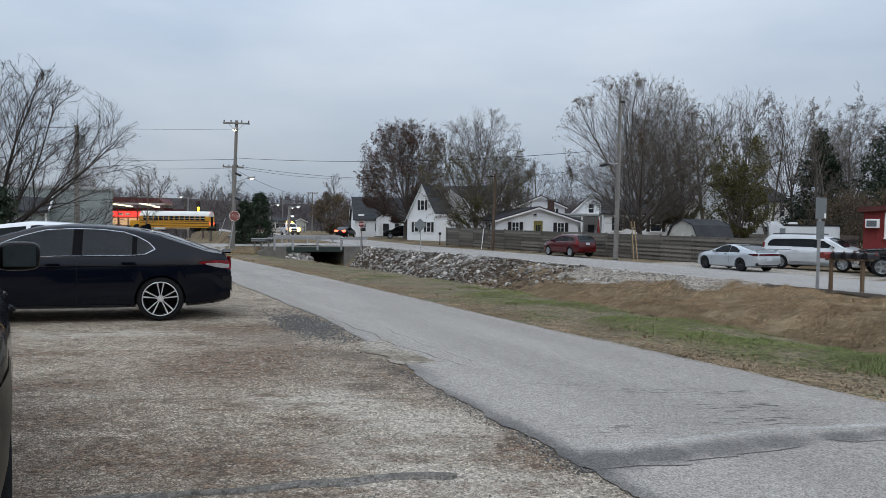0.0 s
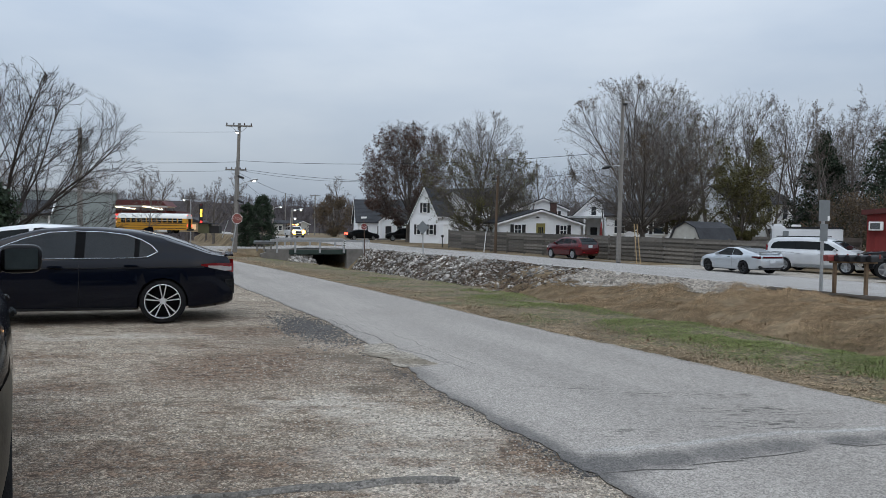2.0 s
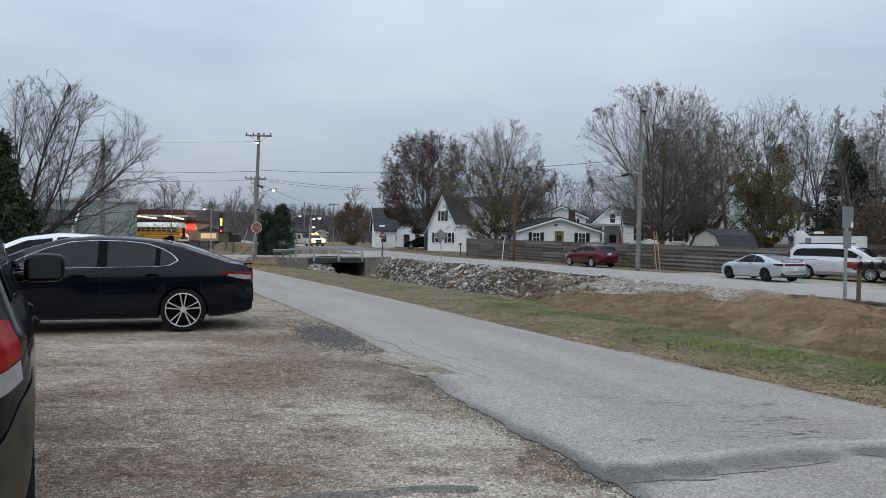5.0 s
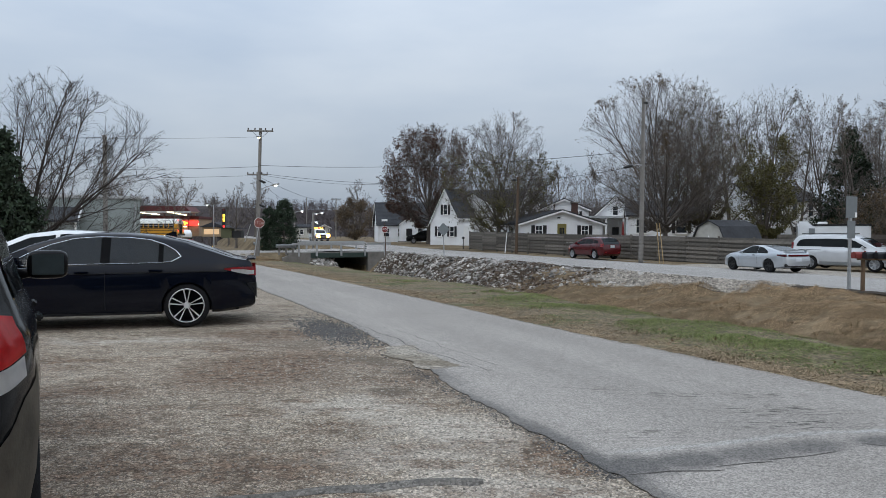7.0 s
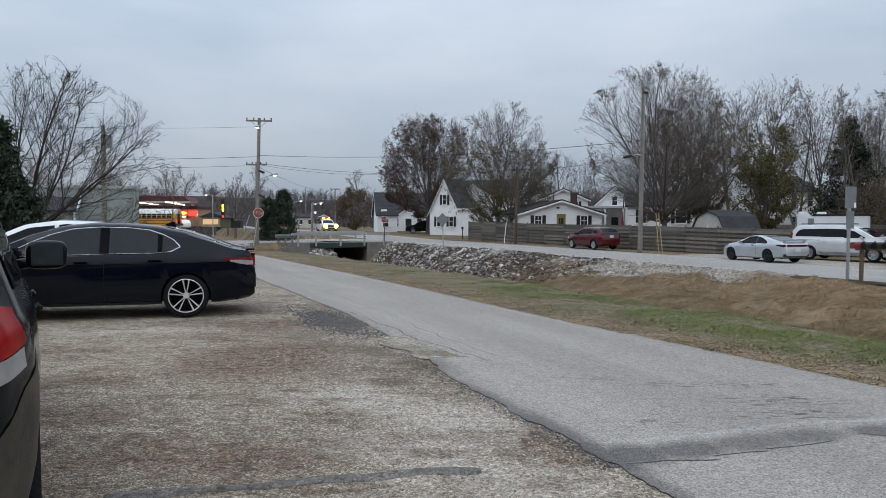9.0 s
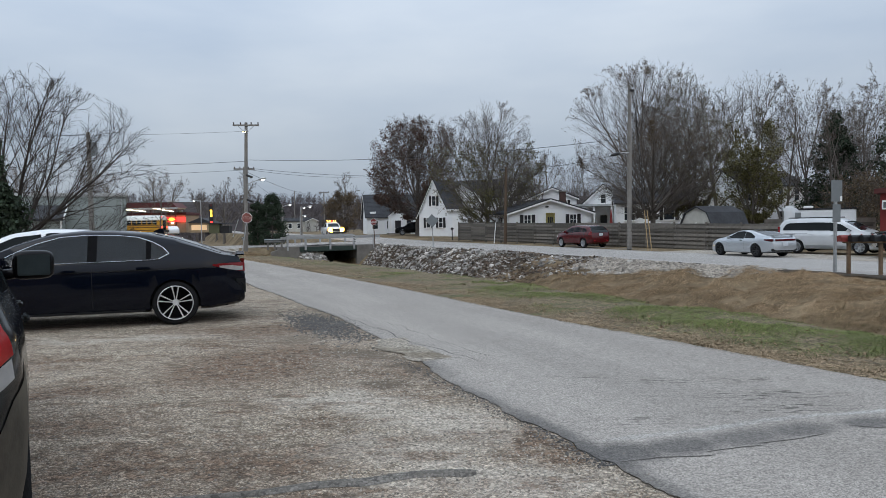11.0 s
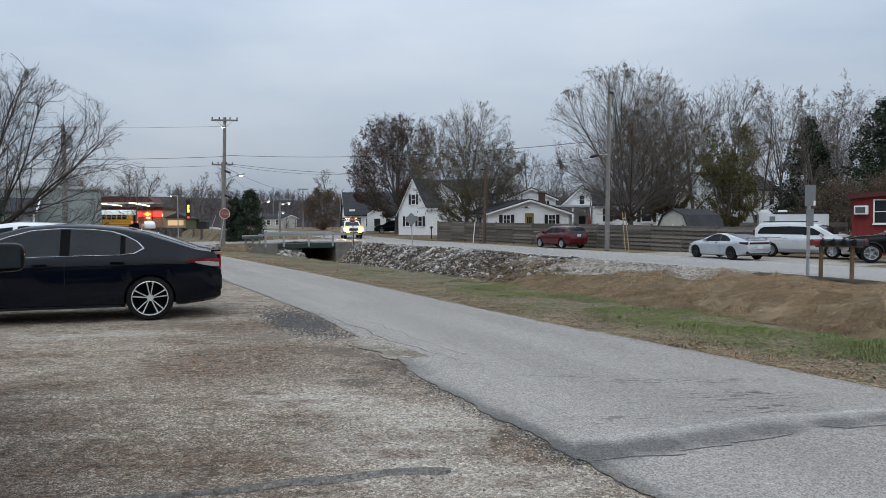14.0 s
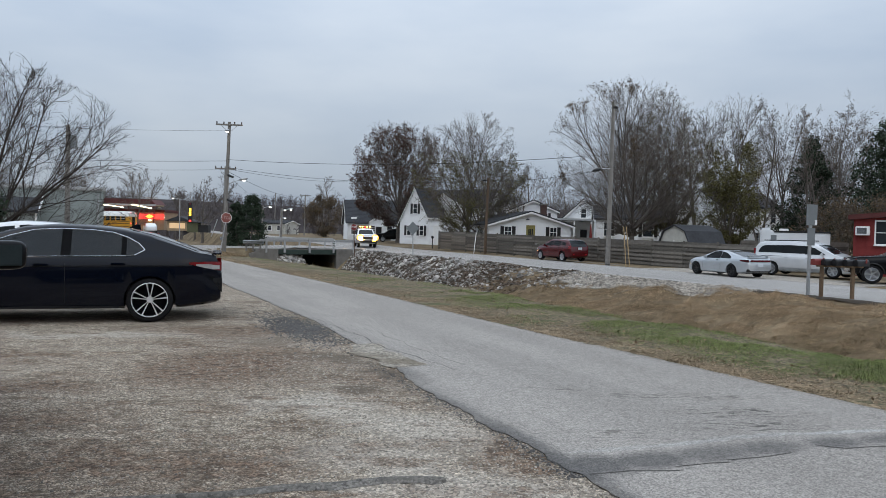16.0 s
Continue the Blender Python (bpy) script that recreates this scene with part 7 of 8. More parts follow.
def fan_tree(name, label, at, seed, height, radius, trunk_r=0.25, fork=0.12, mains=9, orders=(13, 10, 8), wide=72, lean=(0.0, 0.0), low=0.06, leaf=None, leaf_n=0, leaf_size=0.09, leaf_band=(0.0, 1.0),
             clump=5, twig=0.005, twig_mat=None, bark=None, bend=0.02, droop=0.0, stems=1, leaf_side=0.0, rim=0.0):
    """A broad tree whose limbs fan out of a low fork and end in a smooth, finely twigged dome."""
    rg = np.random.RandomState(seed)
    t = thing(name, label, "tree", pose(*at))
    mid = np.array([lean[0] * height, lean[1] * height, height * (1 + low) / 2])
    half = np.array([radius, radius, height * (1 - low) / 2])
    base = np.zeros((stems, 3)) + rg.normal(0, 0.25, (stems, 3)) * (stems > 1) * [1, 1, 0] - [0, 0, 0.3]
    way = np.array([[lean[0] * 0.6, lean[1] * 0.6, 1.0]] * stems) + rg.normal(0, 0.16, (stems, 3)) * (stems > 1) * [1, 1, 0]
    trunk = limbs(rg, base, way, np.full(stems, height * (fork + 0.22)), 7, 0.05, 0.03)
    rt = np.linspace(trunk_r, trunk_r * 0.45, 7)[None] * np.ones((stems, 1)) / stems ** 0.35
    rt[:, 0] *= 1.4
    # the main limbs
    k = np.arange(mains)
    f = fork / (fork + 0.22) + (1 - fork / (fork + 0.22)) * (1 - k / mains) ** 0.8 * rg.uniform(0.75, 1.0, mains)
    stem = k % stems
    q = f * 6
    j = np.minimum(q.astype(int), 5)
    b = trunk[stem, j] * (1 - (q - j))[:, None] + trunk[stem, j + 1] * (q - j)[:, None]
    a = np.radians(3 + wide * ((k + rg.uniform(0.2, 0.8, mains)) / mains) ** 0.8)
    az = k * 2.39996 + rg.normal(0, 0.25, mains)
    w = np.stack([np.cos(az) * np.sin(a), np.sin(az) * np.sin(a), np.cos(a)], -1)
    L1 = held(limbs(rg, b, w, crown_reach(b, w, mid, half) * rg.uniform(0.88, 1.0, mains), 9, 0.07, bend), mid, half, rg)
    r1 = np.linspace(1, 0.12, 9)[None] * (trunk_r * 0.42 * rg.uniform(0.8, 1.1, mains))[:, None] / stems ** 0.2
    quads_mesh("trunk", [tubes(trunk, rt, 9), tubes(L1, r1, 6)], bark or M_BARK, t, True)
    # branches, branchlets and twigs
    b, w, ln, r = sprout(rg, L1, r1, orders[0], 0.16, 0.97, 0.55, 0.4, 0.5)
    ln = np.minimum(crown_reach(b, w, mid, half) * rg.uniform(0.65, 1.0, len(b)), height * 0.38)
    L2 = held(limbs(rg, b, w, np.maximum(ln, 0.3), 6, 0.10, bend - droop), mid, half, rg)
    r2 = np.linspace(1, 0.3, 6)[None] * np.clip(r, 0.012, 0.05)[:, None]
    b, w, ln, r = sprout(rg, L2, r2, orders[1], 0.12, 1.0, 0.55, 0.5, 0.5)
    L3 = held(limbs(rg, b, w, np.clip(ln, 0.25, height * 0.12), 4, 0.13, bend - droop), mid, half, rg)
    r3 = np.linspace(1, 0.5, 4)[None] * np.full((len(b), 1), twig * 1.5)
    b, w, ln, r = sprout(rg, L3, r3, orders[2], 0.1, 1.0, 0.6, 0.6, 0.5)
    L4 = held(limbs(rg, b, w, np.clip(ln, 0.15, height * 0.06), 2, 0.14, bend), mid, half, rg)
    r4 = np.linspace(1, 0.5, 2)[None] * np.full((len(b), 1), twig)
    quads_mesh("crown", [tubes(L2, r2, 4), strips(rg, L3, r3), strips(rg, L4, r4)], twig_mat or M_TWIG, t)
    if leaf and leaf_n:
        p = L4.reshape(-1, 3)
        e = (p - mid) / half
        ok = (p[:, 2] / height > leaf_band[0]) & (p[:, 2] / height < leaf_band[1]) & (np.linalg.norm(e, axis=1) > rim)
        if leaf_side:
            ok &= rg.uniform(0, 1, len(p)) < np.clip(0.5 + leaf_side * e[:, 0], 0.04, 1)
        p = p[ok]
        c = p[rg.randint(0, len(p), max(1, leaf_n // clump))]
        c = np.repeat(c, clump, 0) + rg.normal(0, leaf_size * 1.4, (len(c) * clump, 3))
        quads_mesh("foliage", [leaves(rg, c, leaf_size)], leaf, t)
    return t


def conifer(name, label, at, seed, height, radius, dense=1.0, mat=None, low=0.06, power=0.85):
    """An evergreen: a trunk, whorls of drooping boughs, and needles in sprays."""
    rg = np.random.RandomState(seed)
    t = thing(name, label, "evergreen tree", pose(*at))
    part("trunk", R((0, 0, -0.3), (0, 0, height * 0.95), height * 0.018 + 0.04, 0.02, 8), M_BARK, t)
    n = int(95 * dense * max(1, height / 6))
    z = height * (low + (0.97 - low) * rg.uniform(0, 1, n) ** 1.1)
    az = rg.uniform(0, 2 * np.pi, n)
    ln = radius * np.clip(1 - z / height, 0.04, 1) ** power * rg.uniform(0.72, 1.12, n)
    base = np.stack([0 * z, 0 * z, z], -1)
    way = np.stack([np.cos(az), np.sin(az), 0.12 + 0 * z], -1)
    L = limbs(rg, base, way, ln, 6, 0.08, -0.06)
    rl = np.linspace(0.025, 0.008, 6)[None] * np.ones((n, 1))
    quads_mesh("bough_frame", [tubes(L, rl, 3)], M_BARK, t)
    b, w, l2, r = sprout(rg, L, rl, int(10 * dense) + 4, 0.15, 1.0, 0.8, 0.34)
    L2 = limbs(rg, b, w, np.maximum(l2, 0.15), 4, 0.12, -0.03)
    p = L2[:, 1:].reshape(-1, 3)
    p = np.concatenate([p] + [p + rg.normal(0, 0.05 + 0.012 * height, p.shape) for _ in range(2)])
    quads_mesh("foliage", [leaves(rg, p, 0.045 + 0.006 * height)], mat or M_NEEDLE, t)
    return t


def gz(x, y):
    return float(ground_z(x, y))


fan_tree("tree", "leafless low-branched tree beside the pale building", (-15.6, 25.0, -0.1), 11, 7.1, 5.3, 0.19, 0.05, 23, (12, 8, 5), 96, (0.0, 0.0), 0.04, twig=0.0055, twig_mat=M_DARKBARK, bark=M_DARKBARK, bend=0.03, droop=0.035, stems=3)
conifer("evergreen_tree", "dense dark green conifer at the lot's edge", (-13.6, 20.2, -0.05), 5, 4.4, 1.7, 1.6)
fan_tree("tree", "large tree with russet dead leaves before the white houses", (-4.9, 93.0, gz(-4.9, 93)), 21, 16.0, 6.2, 0.36, 0.13, 18, (15, 10, 7), 88, (-0.02, 0), 0.12, M_LEAF_RED, 25000, 0.10, (0.14, 0.92), 7, 0.0095, bend=0.02, leaf_side=-0.3)
fan_tree("tree", "tall forked tree with sparse green leaves behind the fence", (3.3, 73.0, -0.5), 23, 14.4, 6.1, 0.26, 0.05, 17, (16, 11, 8), 80, (0.0, 0), 0.05, M_LEAF_OLIVE, 16000, 0.07, (0.08, 0.66), 5, 0.0068, stems=2)
fan_tree("tree", "bare grey tree behind the board fence", (6.6, 80.0, -0.5), 24, 10.5, 3.6, 0.24, 0.12, 9, (11, 8, 6), 66, (0, 0), 0.12, M_LEAF_BROWN, 900, 0.07, (0.3, 0.9), 3, 0.008)
fan_tree("tree", "broad fine-twigged tree with fading leaves along its dome", (15.0, 54.0, -0.5), 25, 13.6, 6.0, 0.26, 0.07, 20, (17, 11, 9), 88, (-0.055, 0), 0.17, M_LEAF_BROWN, 7000, 0.042, (0.45, 1.0), 4, 0.0046, stems=1, rim=0.85)
fan_tree("tree", "dense olive-tinged tree beside the broad bare one", (18.3, 57.0, -0.5), 26, 13.9, 3.4, 0.24, 0.06, 15, (15, 11, 8), 66, (0, 0), 0.17, M_LEAF_OLIVE, 22000, 0.045, (0.05, 0.97), 5, 0.0058, stems=2)
fan_tree("tree", "leafy yellow-green tree beside the white house", (24.7, 60.0, -0.5), 27, 10.4, 3.4, 0.24, 0.05, 9, (11, 8, 6), 78, (0, 0), 0.17, M_LEAF_YELLOW, 22000, 0.085, (0.05, 0.97), 7, 0.006, stems=2)
fan_tree("tree", "lanky leafless tree behind the yellow-green one", (27.4, 66.0, -0.5), 28, 15.4, 4.2, 0.22, 0.2, 9, (11, 9, 6), 52, (0, 0), 0.15, M_LEAF_YELLOW, 700, 0.08, (0.4, 0.9), 4, 0.007)
thicket = fan_tree("tree", "lanky leafless tree in the thicket of bare trees", (34.6, 70.0, -0.5), 29, 15.2, 4.0, 0.2, 0.2, 8, (11, 8, 6), 50, (0, 0), 0.15, M_LEAF_BROWN, 350, 0.075, (0.8, 1.0), 3, 0.0065)
for x, y, k, turn in ((41.5, 73, 0.98, 130), (42.5, 80, 0.95, 220), (47.5, 72, 0.95, 300), (10.5, 92, 0.66, 20), (20.5, 84, 0.8, 250), (14.5, 88, 0.62, 90), (6.5, 100, 0.7, 200), (44, 82, 1.0, 170)):
    copy_thing(thicket, pose(x, y, gz(x, y) - 0.1, 0, 0, turn) @ Matrix.Diagonal((k, k, k, 1)))
first = bare_tree("tree", "tall slender leafless tree behind the houses", (25.5, 69.0, -0.5), 31, 16.0, 3.8, 0.2, 0.2, 1, 15, (8, 6, 4), 0.45, M_LEAF_BROWN, 400, 0.06, (0.6, 1.0), up=0.08, twig=0.009)
second = bare_tree("tree", "slim leafless tree with a few brown leaves on top", (30.5, 66.0, -0.5), 33, 15.5, 3.2, 0.17, 0.18, 2, 10, (7, 6, 4), 0.42, M_LEAF_BROWN, 300, 0.075, (0.6, 1.0), up=0.09, twig=0.009)
for x, y, k, turn, src in ((37.5, 66, 1.0, 150, second), (22.0, 80, 0.95, 120, first), (13.0, 96, 0.8, 45, first), (10.0, 104, 0.75, 160, second),
                           (17.5, 92, 0.75, 300, second), (33, 62, 0.9, 310, second), (39, 62, 0.86, 10, second), (-40, 78, 0.62, 30, first), (-46, 72, 0.66, 80, second), (-35, 84, 0.55, 140, first), (-55, 80, 0.7, 220, first)):
    copy_thing(src, pose(x, y, gz(x, y) - 0.1, 0, 0, turn) @ Matrix.Diagonal((k, k, k, 1)))
conifer("evergreen_tree", "dark evergreen standing among bare trees", (36.0, 68.0, -0.5), 41, 11.9, 4.3, 0.9, power=0.75)
conifer("evergreen_tree", "tall dark spreading evergreen by the red shed", (38.9, 60.5, -0.5), 42, 12.8, 4.9, 0.95, power=0.6)
conifer("evergreen_tree", "dark evergreen beside the red shed", (43.5, 66.0, -0.5), 43, 11.8, 4.0, 0.8, power=0.6)
bare_tree("shrub", "brown-leaved shrubby oak behind the camper", (32.0, 56.5, -0.5), 44, 5.2, 2.8, 0.15, 0.05, 4, 8, (6, 6, 4), 0.6, M_LEAF_BROWN, 6000, 0.07, (0.05, 1.0), category="shrub", twig=0.008)
bare_tree("shrub", "brown-leaved thicket behind the grey fence", (36.0, 55.0, -0.5), 45, 5.8, 3.0, 0.14, 0.05, 4, 8, (6, 6, 4), 0.6, M_LEAF_BROWN, 8000, 0.07, (0.05, 1.0), category="shrub", twig=0.008)
for x, y, hh, rr_, sd in ((-18.9, 67.5, 4.4, 1.3, 51), (-17.3, 66.8, 4.9, 1.65, 52)):
    conifer("evergreen_shrub", "rounded dark green cedar by the crossing", (x, y, gz(x, y)), sd, hh, rr_, 1.0, power=0.45)
bare_tree("tree", "dense round leafless tree by the road", (-20.4, 130.0, gz(-20.4, 130)), 61, 8.0, 4.2, 0.2, 0.06, 3, 13, (6, 5, 3), 0.75, M_LEAF_BROWN, 11000, 0.11, (0.05, 1.0), twig=0.018)
third = bare_tree("tree", "tall leafless tree against the dusk sky", (-25.5, 170.0, gz(-25.5, 170)), 62, 14.5, 5.2, 0.3, 0.2, 1, 12, (6, 5, 4), 0.55, twig=0.02)
for x, y, k, turn in ((-60.5, 150, 0.98, 140), (-49.3, 150, 1.02, 230), (-70, 165, 1.05, 40), (-63, 172, 0.95, 100), (-53, 176, 1.05, 190), (-57, 168, 0.85, 250), (-78, 160, 1.0, 300), (-66, 185, 1.0, 10), (-92, 150, 1.05, 77), (-100, 160, 1.1, 177), (-85, 172, 1.1, 277)):
    copy_thing(third, pose(x, y, gz(x, y) - 0.2, 0, 0, turn) @ Matrix.Diagonal((k, k, k, 1)))


def far_woods(name, label, seed, count, r0, r1, a0, a1, hmin, hmax, thick=1.0, mat=None):
    """A belt of bare woods, between two bearings and two distances."""
    rg = np.random.RandomState(seed)
    a = np.radians(rg.uniform(a0, a1, count))
    r = rg.uniform(r0, r1, count)
    x, y = r * np.sin(a), r * np.cos(a)
    keep = ~((np.abs(x * DY - y * DX - 24.5) < 9))
    x, y = x[keep], y[keep]
    n = len(x)
    z = ground_z(x, y)
    h = rg.uniform(hmin, hmax, n)
    base = np.stack([x, y, z - 0.5], -1)
    T = limbs(rg, base, np.array([[0, 0, 1.0]] * n), h * 0.85, 5, 0.05, 0.05)
    rt = thick * np.linspace(0.08, 0.03, 5)[None] * np.ones((n, 1))
    b, w, ln, r_ = sprout(rg, T, rt, 8, 0.12, 1.0, 0.75, 0.44, 0.6)
    L = limbs(rg, b, w, ln, 2, 0.16, 0.05)
    rl = thick * np.linspace(0.07, 0.03, 2)[None] * np.ones((len(b), 1))
    b2, w2, l2, r2 = sprout(rg, L, rl, 4, 0.2, 1.0, 0.7, 0.7, 0.6)
    L2 = limbs(rg, b2, w2, l2, 2, 0.1, 0.04)
    rl2 = thick * np.linspace(0.045, 0.02, 2)[None] * np.ones((len(b2), 1))
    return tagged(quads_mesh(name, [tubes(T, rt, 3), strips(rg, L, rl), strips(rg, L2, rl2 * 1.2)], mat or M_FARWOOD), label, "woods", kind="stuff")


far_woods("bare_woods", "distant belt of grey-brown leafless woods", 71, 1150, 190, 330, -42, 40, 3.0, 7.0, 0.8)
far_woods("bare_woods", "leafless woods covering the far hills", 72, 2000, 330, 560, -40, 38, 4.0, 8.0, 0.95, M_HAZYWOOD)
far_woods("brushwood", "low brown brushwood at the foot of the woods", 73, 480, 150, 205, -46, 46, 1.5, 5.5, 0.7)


# ---- rocks, grass, stones and leaves ----
def rock_mesh(seed):
    rg = random.Random(seed)
    bm = bmesh.new()
    sx, sy, sz = rg.uniform(0.8, 1.25), rg.uniform(0.7, 1.0), rg.uniform(0.45, 0.75)
    for _ in range(9):
        v = Vector((rg.gauss(0, 1), rg.gauss(0, 1), rg.gauss(0, 1))).normalized()
        bm.verts.new((v.x * sx, v.y * sy, v.z * sz))
    bmesh.ops.convex_hull(bm, input=bm.verts)
    me = bpy.data.meshes.new("rock")
    bm.to_mesh(me)
    bm.free()
    me.materials.append(M_ROCK)
    return me


def rubble_z(k, back):
    return -0.90 - 0.35 * smooth((k + 2.0) / 2.5) - 0.9 * smooth((k - 0.1) / 0.7) - 1.0 * smooth((0.5 - back) / 2.2)


def rubble_slope():
    """The earth under the rubble in the culvert."""
    ks, bs = np.linspace(-2.05, 0.9, 10), np.linspace(-2.4, 4.2, 12)
    v = [tuple(on_face(a, b, float(rubble_z(a, b)) - (0.0 if b < 4.1 and a < 0.85 else 1.4))) for a in ks for b in bs]
    f = [(i * 12 + j, i * 12 + j + 1, (i + 1) * 12 + j + 1, (i + 1) * 12 + j) for i in range(9) for j in range(11)]
    return tagged(mesh_object("creek_bank", v, f, M_ROCKSOIL), "muddy slope of rubble under the bridge", "bank", kind="structure")


def riprap():
    rg = np.random.RandomState(81)
    t = thing("riprap", "grey limestone riprap heaped on the creek bank", "riprap", pose(0, 0, 0))
    kinds = [rock_mesh(900 + i) for i in range(8)]
    base = [np.array([v.co for v in me.vertices]) for me in kinds]
    faces = [[tuple(p.vertices) for p in me.polygons] for me in kinds]
    spots = []
    for _ in range(7500):
        s = rg.uniform(25, 61.3)
        n = rg.uniform(14.6, 21.0)
        k = min(1.0, max(0.0, (s - 25) / 14))
        top = 21.0
        low = 18.2 - 3.2 * k
        if n < low or n > top or rg.uniform() > 0.25 + 0.75 * k:
            continue
        spots.append((s, n, rg.uniform(0.06, 0.15) * (1.6 if rg.uniform() < 0.15 else 1)))
    for _ in range(300):
        spots.append((rg.uniform(50, 68), rg.uniform(13.4, 16.0), rg.uniform(0.08, 0.2)))
    spots.sort(key=lambda q: q[0])
    # rubble spilling into the culvert from its far abutment
    for _ in range(420):
        k, back = rg.uniform(-2.0, 0.75), rg.uniform(-2.0, 4.0)
        p = on_face(k, back)
        spots.append((p.x * DX + p.y * DY, p.x * DY - p.y * DX, rg.uniform(0.12, 0.28), rubble_z(k, back)))
    vs, fs, off = [], [], 0
    for i, (s, n, size, *level) in enumerate(spots):
        x, y = sn(s, n)
        z = (level[0] if level else gz(x, y)) + size * 0.18
        m = pose(x, y, z, rg.uniform(-35, 35), rg.uniform(-35, 35), rg.uniform(0, 360)) @ Matrix.Diagonal((size, size, size, 1))
        k = i % 8
        if i < 300:
            o = new("rock", kinds[k])
            o.parent, o.matrix_basis = t, m
        else:
            M = np.array(m)
            vs.append(base[k] @ M[:3, :3].T + M[:3, 3])
            fs += [tuple(j + off for j in f) for f in faces[k]]
            off += len(base[k])
    rest = mesh_object("loose_rock", np.concatenate(vs).tolist(), fs, M_ROCKS, t)
    tagged(rest, kind="stuff")


tagged(sheet("creek_bank", np.arange(27, 61.4, 0.6), np.linspace(14.4, 21.05, 20), material("dark_wet_bank_soil", (0.07, 0.052, 0.038), 0.95, spec=0.1, vary=0.4, scale=1.5, bump=0.7, bump_scale=12), 0.02, 0.25, 16),
       "dark brown soil of the creek bank under the rocks", "bank", kind="structure")
M_ROCKSOIL = material("muddy_stone_rubble", (0.13, 0.112, 0.092), 0.95, vary=0.45, scale=4, bump=0.7, bump_scale=14)
rubble_slope()
riprap()

M_STRAW = material("dry_straw_grass", (0.265, 0.190, 0.114), 0.9, spec=0.15, vary=0.35, scale=0.7, per_island=0.4)
M_VERGESTRAW = material("trodden_brown_straw", (0.30, 0.228, 0.15), 0.9, spec=0.1, vary=0.4, scale=1.4, per_island=0.45)
M_STRAWDARK = material("withered_grey_grass", (0.135, 0.103, 0.066), 0.9, spec=0.1, vary=0.35, scale=0.8, per_island=0.45)
M_STRAWPALE = material("pale_straw_grass", (0.47, 0.335, 0.205), 0.9, spec=0.15, vary=0.25, scale=0.9, per_island=0.3)
M_GREENBLADE = material("green_grass_blades", (0.150, 0.175, 0.060), 0.85, spec=0.2, vary=0.35, scale=0.7, per_island=0.45)
M_LITTER = material("brown_leaf_litter_scatter", (0.105, 0.072, 0.048), 0.9, vary=0.35, scale=2, per_island=0.5)
M_LITTERPALE = material("dry_leaf_scraps", (0.24, 0.165, 0.10), 0.9, vary=0.35, scale=2, per_island=0.5)
M_PEBBLEPALE = material("pale_limestone_chips", (0.35, 0.315, 0.268), 0.9, vary=0.25, scale=9, per_island=0.45)
M_WEED = material("dull_olive_weeds", (0.085, 0.083, 0.034), 0.9, spec=0.1, vary=0.35, scale=1.2, per_island=0.5)
M_PEBBLE = material("loose_pale_pebbles", (0.235, 0.205, 0.17), 0.9, vary=0.25, scale=9, per_island=0.5)


def blades(name, label, s, n, height, mat, seed, width=0.010, lean=0.5, droop=0.35):
    """Bent grass blades rooted at places along and across the roads."""
    rg = np.random.RandomState(seed)
    k = len(s)
    x, y = sn(s, n)
    z = ground_z(x, y)
    p = np.stack([x, y, z - 0.02], -1)
    a = rg.uniform(0, 2 * np.pi, k)
    d = np.stack([np.cos(a), np.sin(a), 0 * a], -1)
    side = np.stack([-np.sin(a), np.cos(a), 0 * a], -1)
    h = (height * rg.uniform(0.5, 1.2, k))[:, None]
    up = np.array([0, 0, 1.0])
    l = lean * rg.uniform(0.2, 1.3, (k, 1))
    w = width * rg.uniform(0.6, 1.4, (k, 1))
    m1 = p + up * h * 0.55 + d * h * l * 0.4
    m2 = p + up * h * (1 - droop * rg.uniform(0, 1, (k, 1))) + d * h * l * 1.1
    v = np.stack([p - side * w, p + side * w, m1 + side * w * 0.8, m1 - side * w * 0.8, m2 + side * w * 0.15, m2 - side * w * 0.15], 1).reshape(-1, 3)
    i = np.arange(k)[:, None] * 6
    f = np.concatenate([i + [0, 1, 2, 3], i + [3, 2, 4, 5]])
    return tagged(quads_mesh(name, [(v, f)], mat), label, "grass", kind="stuff")


rg = np.random.RandomState(7)


def patchy(s, n, k, lo):
    x, y = sn(s, n)
    return wobble(x, y, k) + 0.6 * wobble(x + 40, y - 13, k * 2.7) > lo


